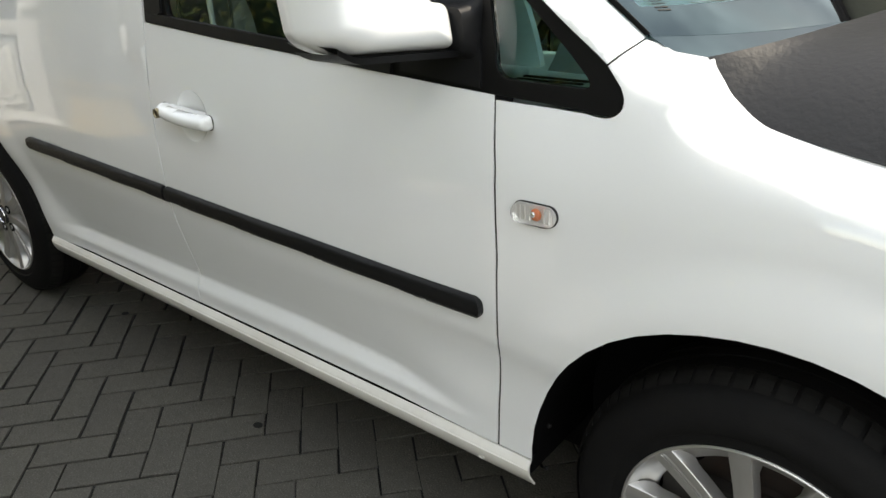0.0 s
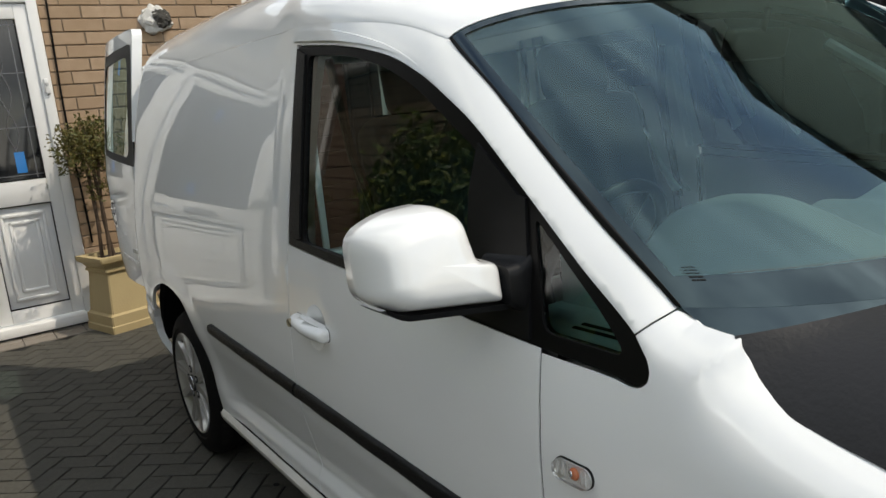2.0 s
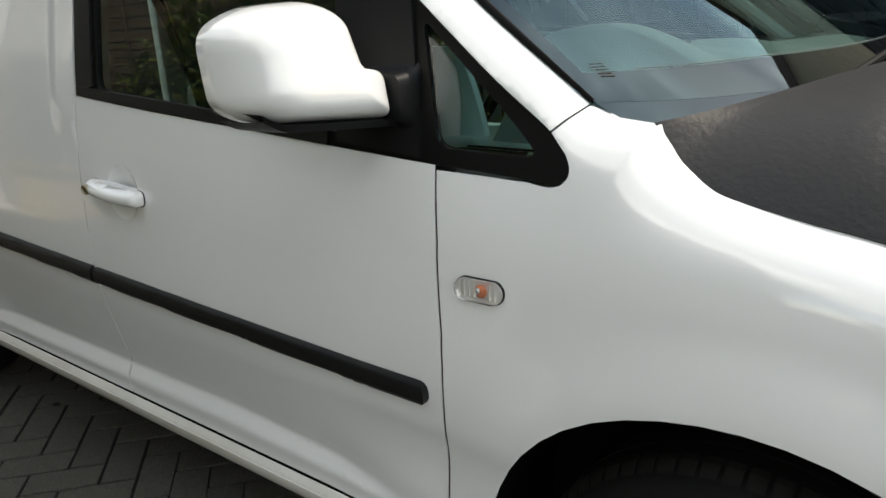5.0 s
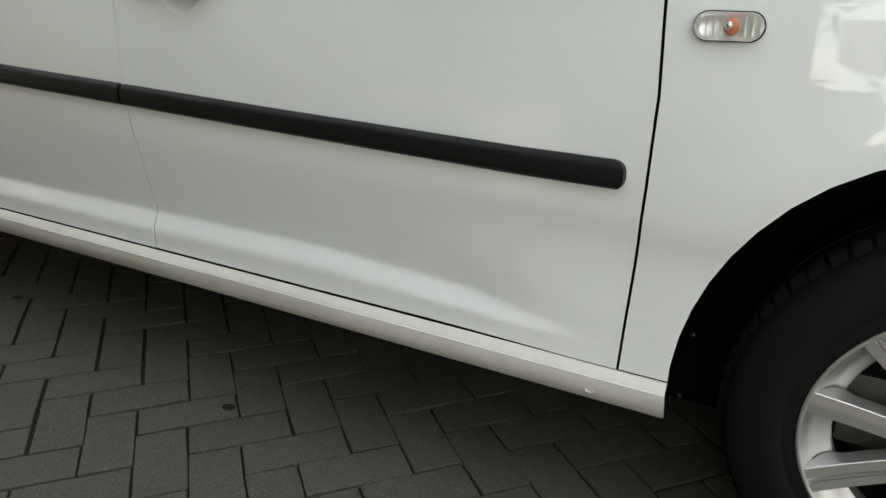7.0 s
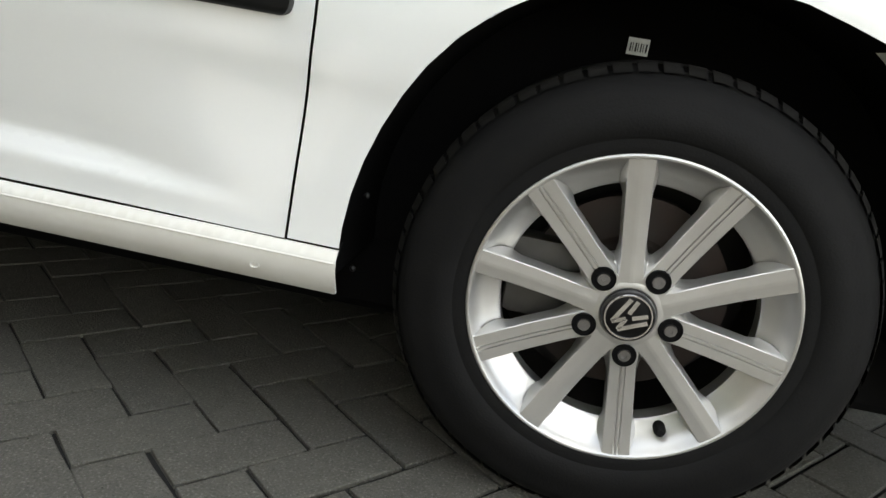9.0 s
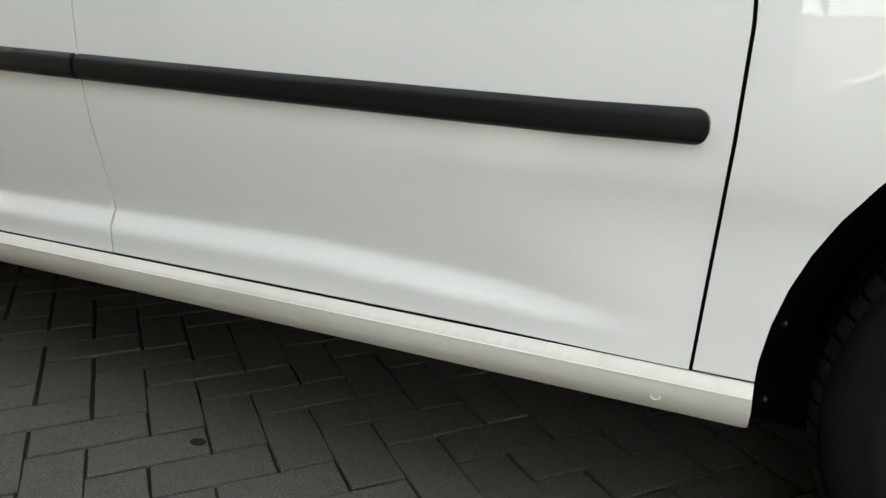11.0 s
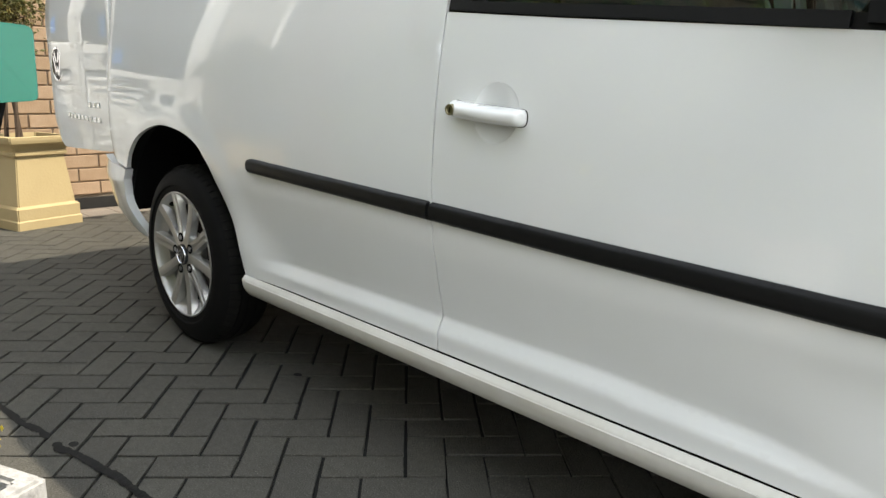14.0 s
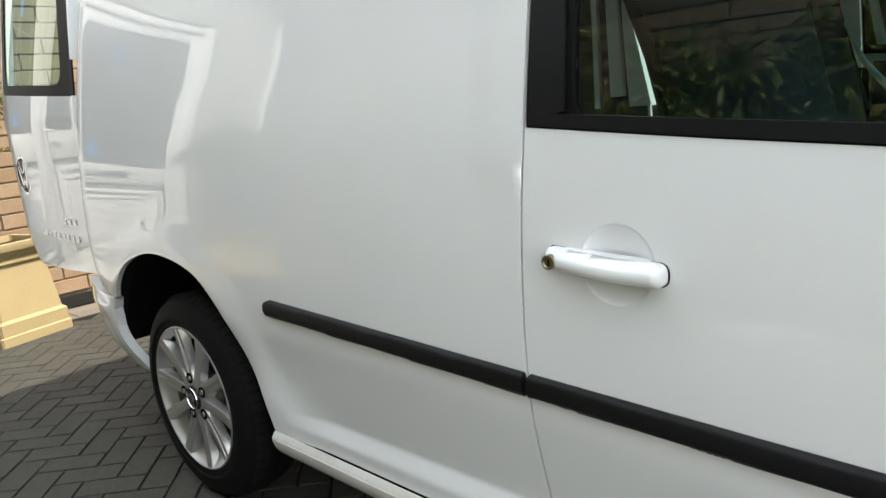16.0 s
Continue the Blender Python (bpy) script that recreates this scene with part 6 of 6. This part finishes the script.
# ---- brick outbuilding along the drive ----
SY = -2.22
bm = bmesh.new()
box(bm, -5.69, -0.35, SY - 0.25, SY - 0.012, 0, 2.75)
side_wall = tagged(part("wall_side", bm, MORTAR_SIDE), "low brick outbuilding wall with ivy", "wall", kind="structure")
side_mats = []
for u, z, w in brick_places(-5.69, -0.35, 0.0, 2.75):
    j = random.uniform(-0.002, 0.002)
    side_mats.append(Matrix(((-1, 0, 0, u), (0, 0, 1, SY - 0.012 + j), (0, 1, 0, z), (0, 0, 0, 1))) @ Matrix.Diagonal((w / BR, 1, 1, 1)))
pieces("brick_side", bm_brick, side_mats, BRICK_SIDE, "outbuilding bricks, darkened to stand in for shade")
bm = bmesh.new()
box(bm, -5.69, -0.35, SY - 0.02, SY + 0.16, 2.75, 2.91, 0.006)
tagged(part("trim_fascia", bm, UPVC, None, "", True), "white fascia board along the eaves", "fascia", kind="structure")
bm = bmesh.new()
tube(bm, [(-5.6, SY + 0.20, 2.89), (-0.35, SY + 0.20, 2.89)], 0.055, 10)
tagged(part("trim_gutter", bm, TRIM, None, "", True), "black half-round gutter", "gutter", kind="structure")
roof_side = []
tile = brick_mesh("roof_tile", 0.33, 0.36, 0.025, 0.004)
for r in range(4):
    for c in range(16):
        roof_side.append(Matrix.Translation((-5.6 + 0.335 * c, SY + 0.06 - 0.27 * r, 2.92 + 0.07 * r)) @ Matrix.Rotation(radians(-13), 4, "X"))
pieces("roof_tiles", tile, roof_side, ROOFTILE, "dark brown roof tiles")
bm = bmesh.new()
tube(bm, [(HX + 0.07, -2.11, 0.1), (HX + 0.07, -2.11, 2.6)], 0.034, 12)
tagged(part("drainpipe", bm, UPVC, None, "", True), "white plastic drainpipe on the house wall", "drainpipe")

# unseen wall added to hide the horizon in reflections and bounce sunlight back
bm = bmesh.new()
box(bm, -0.3, 5.0, -7.2, -7.0, 0, 1.6, 0.01)
tagged(part("wall_garden", bm, GREYWALL), "unseen pale wall added to bounce light onto the van", "wall", kind="structure")

# ---- neighbour's house beyond the fence ----
neigh = new("house")
neigh.location = (0.0, 4.1, 0)
tagged(neigh, "brown brick neighbouring house with tiled gables", "house")
# roofline along the front, shaped to fit the camera's view of its reflection: valleys and peaks of three gables, in
# length and height
GABLES = [(-4.6, 4.6), (-3.0, 6.35), (-1.22, 4.56), (-0.36, 5.24), (1.02, 4.50), (2.9, 6.5), (4.8, 4.6)]
bm = bmesh.new()
low, high = [], []
for y in (0.0, 6.0):
    low.append([bm.verts.new((x, y, 0)) for x, z in GABLES])
    high.append([bm.verts.new((x, y, z - 0.10)) for x, z in GABLES])
for i in range(len(GABLES) - 1):
    bm.faces.new((low[0][i], low[0][i + 1], high[0][i + 1], high[0][i]))
    bm.faces.new((low[1][i + 1], low[1][i], high[1][i], high[1][i + 1]))
for a, b in ((0, 0), (-1, -1)):
    bm.faces.new((low[0][a], high[0][a], high[1][b], low[1][b]))
part("wall", bm, GABLE, neigh, "brown brick wall in shade")
for (x0, z0), (x1, z1) in zip(GABLES, GABLES[1:]):
    d = Vector((x1 - x0, 0, z1 - z0))
    n = Vector((-d.z, 0, d.x)).normalized() * 0.09
    bm = bmesh.new()
    q = [Vector((x0, y, z0)) + k for y in (-0.12, 6.0) for k in (Vector(), d, d - n, -n)]
    v = [bm.verts.new(p) for p in q]
    for fc in ((0, 1, 5, 4), (3, 7, 6, 2), (0, 3, 2, 1), (4, 5, 6, 7), (0, 4, 7, 3), (1, 2, 6, 5)):
        bm.faces.new([v[k] for k in fc])
    roof = part("roof", bm, ROOFTILE, neigh, "dark tiled roof slope")
    # verge tiles stepping up the slope
    bm = bmesh.new()
    count = int(d.length / 0.16)
    for k in range(count):
        turned = Matrix.Translation(Vector((x0, -0.14, z0)) + d * ((k + 0.5) / count)) @ Matrix.Rotation(-math.atan2(d.z, d.x) + radians(3 if d.z > 0 else -3), 4, "Y")
        box(bm, -0.088, 0.088, 0.0, 0.30, -0.03, 0.016 + random.uniform(0, 0.012), m=turned)
    tagged(part("verge_tile", bm, ROOFTILE, roof, "dark verge tiles"), kind="stuff")
bm = bmesh.new()
lathe(bm, [(0.0, 0.02), (0.055, 0.02), (0.072, 0.012), (0.078, 0.0)], 28, Matrix(((1, 0, 0, -0.21), (0, 0, -1, 0.0), (0, 1, 0, 3.46), (0, 0, 0, 1))))
part("wall_vent", bm, TRIM, neigh, "round black wall vent", True)


# ---- plants ----
def leaves(name, points, size, material, parent=None, label="", seed=1):
    """Small pointed leaves, each a folded pair of faces, scattered at points."""
    rng = np.random.default_rng(seed)
    verts, faces = [], []
    for p in points:
        a = Vector(rng.normal(size=3)).normalized()
        b = a.orthogonal().normalized()
        b.rotate(Matrix.Rotation(rng.uniform(0, 6.28), 3, a))
        c = a.cross(b)
        s = size * rng.uniform(0.6, 1.3)
        q = Vector(p)
        k = len(verts)
        verts += [q, q + b * s + c * s * 0.42, q + b * s * 2, q + b * s - c * s * 0.42, q + b * s - a * s * 0.15]
        faces += [(k, k + 1, k + 4), (k + 1, k + 2, k + 4), (k + 2, k + 3, k + 4), (k + 3, k, k + 4)]
    return mesh_obj(name, verts, faces, material, parent, label)


def bay_tree(x, y, seed, base=0.5, grow=1.0, low=0):
    rng = np.random.default_rng(seed)
    t = new("bay_tree")
    t.location = (x, y, base)
    t.scale = (grow, grow, grow)
    tagged(t, "clipped ball-headed bay tree standing in a buff pot", "tree", "pair of door trees")
    bm = bmesh.new()
    for k in range(3):
        a = k * 2.1
        tube(bm, [(0.05 * math.cos(a), 0.05 * math.sin(a), -0.02), (0.03 * math.cos(a + 0.6), 0.03 * math.sin(a + 0.6), 0.3), (0.02 * math.cos(a), 0.04 * math.sin(a), 0.62), (0.10 * math.cos(a), 0.10 * math.sin(a), 0.86)], [0.014, 0.012, 0.011, 0.006], 7)
    for k in range(26):
        d = Vector(rng.normal(size=3)).normalized()
        tube(bm, [(0, 0, 0.68 + 0.12 * rng.random()), tuple(Vector((0, 0, 0.84)) + d * 0.19)], [0.006, 0.002], 5)
    part("trunk", bm, BARK, t, "thin brown stems", True)
    pts = []
    clumps = [Vector((0, 0, 0.83)) + Matrix.Diagonal((1.25, 1.25, 0.95)) @ (Vector(rng.normal(size=3)).normalized() * rng.uniform(0.06, 0.22)) for _ in range(95)]
    clumps += [Vector((rng.uniform(-0.05, 0.12), rng.uniform(-0.02, 0.14), rng.uniform(0.48, 0.66))) for _ in range(7)]
    clumps += [Vector((0.05, 0.05, 0.62)) + Matrix.Diagonal((1.0, 1.35, 0.5)) @ (Vector(rng.normal(size=3)).normalized() * rng.uniform(0.08, 0.26)) for _ in range(low)]
    for c in clumps:
        for _ in range(30):
            pts.append(c + Vector(rng.normal(size=3)) * 0.032)
    leaves("crown", pts, 0.018, LEAF, t, "dense olive green leaves", seed)
    return t


def pot(x, y, turn):
    bm = bmesh.new()
    rings = [(0.205, 0.0), (0.205, 0.05), (0.198, 0.058), (0.198, 0.125), (0.180, 0.140), (0.152, 0.415), (0.152, 0.43), (0.166, 0.438), (0.166, 0.455), (0.158, 0.462), (0.175, 0.490), (0.200, 0.510), (0.205, 0.530), (0.205, 0.548), (0.165, 0.550), (0.160, 0.50)]
    vs = [[bm.verts.new((c * r, s * r, z)) for c, s in ((1, -1), (1, 1), (-1, 1), (-1, -1))] for r, z in rings]
    for p, q in zip(vs, vs[1:]):
        for i in range(4):
            bm.faces.new((p[i], p[(i + 1) % 4], q[(i + 1) % 4], q[i]))
    bm.faces.new(vs[0])
    es = [e for e in bm.edges if abs(e.verts[0].co.z - e.verts[1].co.z) > 1e-4]
    bmesh.ops.bevel(bm, geom=es, offset=0.006, segments=2, affect="EDGES")
    p = new("plant_pot")
    p.matrix_world = pose(x, y, 0, 0, 0, turn)
    tagged(p, "square buff terracotta pot with moulded rim on paving", "plant pot", "pair of door pots")
    part("body", bm, STONE, p)
    bm = bmesh.new()
    bmesh.ops.create_grid(bm, x_segments=10, y_segments=10, size=0.162, matrix=Matrix.Translation((0, 0, 0.515)))
    for v in bm.verts:
        v.co.z += 0.012 * noise.noise(v.co * 22)
    part("soil", bm, SOIL, p, "dark compost")
    return p


pot(-5.33, 0.27, 15)
bay_tree(-5.37, 0.23, 4)
pot(-5.36, -1.85, -8)
bay_tree(-5.38, -1.80, 9, 0.515, 1.12, 60)

# ivy on the outbuilding wall
ivy = new("ivy")
ivy.location = (-2.8, SY + 0.05, 0)
tagged(ivy, "green and yellow climbing ivy on the brick wall", "climbing plant")
rng = np.random.default_rng(5)
bm = bmesh.new()
pts = []
for k in range(84):
    x, z = rng.uniform(-1.7, 2.35), 0.0
    line = [(x, 0, 0)]
    while z < rng.uniform(1.5, 2.55):
        z += 0.12
        x += rng.uniform(-0.09, 0.10)
        line.append((x, rng.uniform(-0.015, 0.03), z))
        if z > 0.35:
            for _ in range(int(rng.uniform(4, 40) * (0.35 + 0.65 * min(1, z / 1.2)))):
                pts.append(Vector((x, 0.03, z)) + Vector((rng.normal() * 0.10, abs(rng.normal()) * 0.05, rng.normal() * 0.07)))
    tube(bm, line, 0.006, 5)
part("stem", bm, BARK, ivy, "brown stems", True)
leaves("foliage", [q for k, q in enumerate(pts) if k % 2], 0.052, LEAF_IVY, ivy, "broad pointed leaves", 3)

# ---- planter with flowers and marker ----
planter = new("planter")
planter.matrix_world = pose(-1.29, -1.113, 0, 0, 0, 23)
tagged(planter, "white speckled trough planter standing on the drive", "planter")
bm = bmesh.new()
PL, PW, PH = 0.30, 0.17, 0.50
outr = [(-PL, -PW), (PL, -PW), (PL, PW), (-PL, PW)]
rings = [(0.92, 0.0), (0.97, 0.43), (1.0, 0.44), (1.0, PH), (0.0, PH)]
vs = []
for s, z in rings[:4]:
    vs.append([bm.verts.new((x * s, y * s, z)) for x, y in outr])
vs.append([bm.verts.new((x - math.copysign(0.022, x), y - math.copysign(0.022, y), PH)) for x, y in outr])
vs.append([bm.verts.new((x - math.copysign(0.035, x), y - math.copysign(0.035, y), PH - 0.09)) for x, y in outr])
for p, q in zip(vs, vs[1:]):
    for i in range(4):
        bm.faces.new((p[i], p[(i + 1) % 4], q[(i + 1) % 4], q[i]))
bm.faces.new(vs[0])
bmesh.ops.bevel(bm, geom=list(bm.edges), offset=0.004, segments=2, affect="EDGES")
part("trough", bm, PLANTERWHITE, planter)
bm = bmesh.new()
bmesh.ops.create_grid(bm, x_segments=14, y_segments=8, size=1, matrix=Matrix.Translation((0, 0, PH - 0.06)) @ Matrix.Diagonal((PL - 0.033, PW - 0.033, 1, 1)))
for v in bm.verts:
    v.co.z += 0.02 * noise.noise(v.co * 14)
part("soil", bm, SOIL, planter, "dark compost")
flower = new("flower")
flower.location = (-1.14, -0.89, PH - 0.06)
tagged(flower, "small yellow flowering plant growing in the trough", "flower")
bm = bmesh.new()
heads = []
for k in range(5):
    a = k * 1.3
    tip = Vector((0.018 * math.cos(a), 0.018 * math.sin(a), 0.085 + 0.010 * (k % 3)))
    heads.append(tip)
    tube(bm, [(0, 0, -0.02), tuple(tip * 0.5 + Vector((0, 0, 0.03))), tuple(tip)], [0.003, 0.0025, 0.002], 5)
part("stem", bm, LEAF_IVY, flower, smooth=True)
leaves("petals", [h + Vector(np.random.normal(size=3)) * 0.004 for h in heads for _ in range(16)], 0.0042, YELLOW, flower, "yellow petals", 8)
leaves("leaf_tuft", [Vector((np.random.normal() * 0.012, np.random.normal() * 0.012, abs(np.random.normal()) * 0.03)) for _ in range(50)], 0.008, LEAF_IVY, flower, "green leaves", 7)
marker = new("garden_marker")
marker.location = (-1.093, -0.90, PH - 0.054)
tagged(marker, "green plastic garden marker on a thin stake", "garden marker")
bm = bmesh.new()
tube(bm, [(-0.03, -0.06, -0.03), (0.10, 0.0, 0.30), (0.172, 0.02, 0.44)], 0.0025, 6)
part("stake", bm, PLASTIC, marker, "thin dark stake", True)
bm = bmesh.new()
ring = rounded([(-0.030, -0.030), (0.022, -0.026), (0.016, 0.026), (-0.026, 0.030)], 0.005, 4)
fr = [bm.verts.new((0.175 + 0.35 * x, 0.022 + 0.94 * x + 0.003 * math.sin(60 * z), 0.462 + z)) for x, z in ring]
bk = [bm.verts.new(v.co + Vector((-0.003, 0.0012, 0))) for v in fr]
bm.faces.new(fr)
bm.faces.new(bk[::-1])
for i in range(len(fr)):
    bm.faces.new((fr[i], bk[i], bk[(i + 1) % len(fr)], fr[(i + 1) % len(fr)]))
part("plate", bm, GREENPLASTIC, marker, "glossy green plate")

# ---- ground and block paving ----
bm = bmesh.new()
box(bm, -60, 60, -60, 60, -0.3, -0.0075)
ground = tagged(part("ground", bm, JOINT), "dark jointed block paved drive", "ground", kind="structure")
A = 0.1009
TH = radians(48.3)
E1, E2 = Vector((math.cos(TH), math.sin(TH), 0)), Vector((-math.sin(TH), math.cos(TH), 0))
S0 = Vector((-1.832, -0.081, 0))
paver = [worn_block("paver", 2 * A - 0.0082, A - 0.0082, 0.030, 0.0011) for _ in range(9)]
for me in paver:
    me.materials.append(PAVER)
near_p, rest_p = [], []
for k in range(-75, 76):
    for m4 in range(-24, 25):
        for vert in (0, 1):
            if vert:
                cx, cy = (k + 2.5 + 4 * m4), (-k + 0.0)
            else:
                cx, cy = (k + 1 + 4 * m4), (-k - 0.5)
            p = S0 + E1 * cx * A + E2 * cy * A
            p = p + E1 * A * float(np.interp(p.x, [-2.6, -2.0, -1.5, -0.5], [-0.18, -0.07, -0.05, -0.46])) + E2 * A * float(np.interp(p.x, [-1.2, -0.3], [-0.02, 0.28]))
            if not (-5.34 < p.x < 3.2 and -2.2 < p.y < 2.48):
                continue
            rot = Matrix.Rotation(TH + (math.pi / 2 if vert else 0) + radians(random.uniform(-0.9, 0.9)) + (math.pi if random.random() < 0.5 else 0), 4, "Z")
            tilt = Matrix.Rotation(radians(random.uniform(-0.3, 0.3)), 4, "X") @ Matrix.Rotation(radians(random.uniform(-0.2, 0.2)), 4, "Y")
            m = Matrix.Translation((p.x, p.y, -0.030 + random.uniform(-0.0008, 0.0008))) @ rot @ tilt
            if -2.75 < p.x < 0.05 and -0.80 < p.y < 0.42:
                near_p.append(m)
            else:
                rest_p.append(m)
PAVER_REST = mat("charcoal_block_far", (0.091, 0.088, 0.0755), 0.8, fleck=0.5, fscale=260, var=0.45, scale=45, bump=0.55, bscale=220, spec=0.16, island_tone=0.45, stain=0.3, sscale=5, dark=(0.060, 0.057, 0.052), rvar=0.1)
pieces("paving_rest", paver, rest_p, PAVER_REST, "charcoal herringbone block paving")
edge = brick_mesh("edging_block", 0.20, 0.132, 0.030, 0.004)
edge_mats = []
for r in range(2):
    y = -2.15
    while y < 2.4:
        edge_mats.append(Matrix.Translation((-5.59 + (0.0 if r else 0.145), y, -0.029)) @ Matrix.Rotation(math.pi / 2, 4, "Z"))
        y += 0.205
pieces("paving_edge", edge, edge_mats, mat("pale_edging", (0.24, 0.21, 0.18), 0.85, var=0.35, scale=18, bump=0.25, bscale=160, island_tone=0.4, dark=(0.15, 0.13, 0.11)), "pale edging blocks along the house")
# fine grit and crumbs of moss on the blocks
rng = np.random.default_rng(21)
for tone, count, label in (((0.20, 0.19, 0.165), 240, "pale grit scattered on the paving"), ((0.022, 0.026, 0.014), 200, "dark crumbs of moss on the paving")):
    gv, gf = [], []
    for _ in range(count):
        x, y, r, a = rng.uniform(-4.6, 0.5), rng.uniform(-1.9, 0.12), rng.uniform(0.0009, 0.0026), rng.uniform(0, 6.28)
        b = len(gv)
        gv += [(x + r * k * math.cos(a + w), y + r * k * math.sin(a + w), -0.002) for w, k in ((0, 1.5), (1.6, 0.9), (3.2, 1.2), (4.7, 0.8))] + [(x, y, 0.0012 + r * 0.8)]
        gf += [(b, b + 1, b + 4), (b + 1, b + 2, b + 4), (b + 2, b + 3, b + 4), (b + 3, b, b + 4)]
    tagged(mesh_obj("grit", gv, gf, mat("grit_" + str(count), tone, 0.9, var=0.4, scale=200)), label, "grit", kind="stuff")
# dark wet trail across the blocks
WET = mat("wet_stain", (0.012, 0.0115, 0.011), 0.75, spec=0.2, var=0.3, scale=30)
bm = bmesh.new()
trail = smooth_line([(-2.60, -0.60), (-2.446, -0.581), (-2.361, -0.573), (-2.289, -0.552), (-2.234, -0.549), (-2.143, -0.544), (-2.123, -0.533), (-2.032, -0.512), (-1.981, -0.505), (-1.918, -0.49), (-1.85, -0.485), (-1.76, -0.475)], 9)
for i, (x, y) in enumerate(trail):
    if -2.222 < x < -2.155:
        continue
    r = 0.007 + 0.013 * (0.5 + 0.5 * noise.noise(Vector((i * 0.37, 1.7, 0))))
    if noise.noise(Vector((i * 0.23, 7.1, 0))) > 0.28:
        continue
    c = bm.verts.new((x, y, 0.0016))
    a0 = i * 1.1
    ring = [bm.verts.new((x + r * (1.3 + 0.5 * noise.noise(Vector((i, a, 3)))) * math.cos(a + a0), y + r * (0.8 + 0.5 * noise.noise(Vector((i, a, 9)))) * math.sin(a + a0), 0.0016 + 0.00002 * i)) for a in np.linspace(0, 2 * math.pi, 10, endpoint=False)]
    for q, w in zip(ring, ring[1:] + ring[:1]):
        bm.faces.new((c, q, w))
for x, y in ((-2.152, -0.512), (-2.176, -0.543), (-1.249, 0.03), (-2.165, 0.155)):
    c = bm.verts.new((x, y, 0.0018))
    ring = [bm.verts.new((x + 0.016 * math.cos(a), y + 0.012 * math.sin(a), 0.0018)) for a in np.linspace(0, 2 * math.pi, 10, endpoint=False)]
    for q, w in zip(ring, ring[1:] + ring[:1]):
        bm.faces.new((c, q, w))
tagged(part("wet_stain", bm, WET), "dark wet trail dried across the blocks", "stain", kind="stuff")

# pieces of wall and paving that stand near the way
for u, z, w in near_bricks:
    ob = new("brick", bm_brick)
    ob.matrix_world = to_house(u, z, 1.0) @ Matrix.Diagonal((w / BR, 1, 1, 1))
    ob.parent = wall
for i, m in enumerate(near_p[:300]):
    ob = new("paver", paver[i * 7 % 9])
    ob.matrix_world = m
    ob.parent = ground
pieces("paving_near_rest", paver, near_p[300:], PAVER_REST, "charcoal herringbone block paving") if len(near_p) > 300 else None
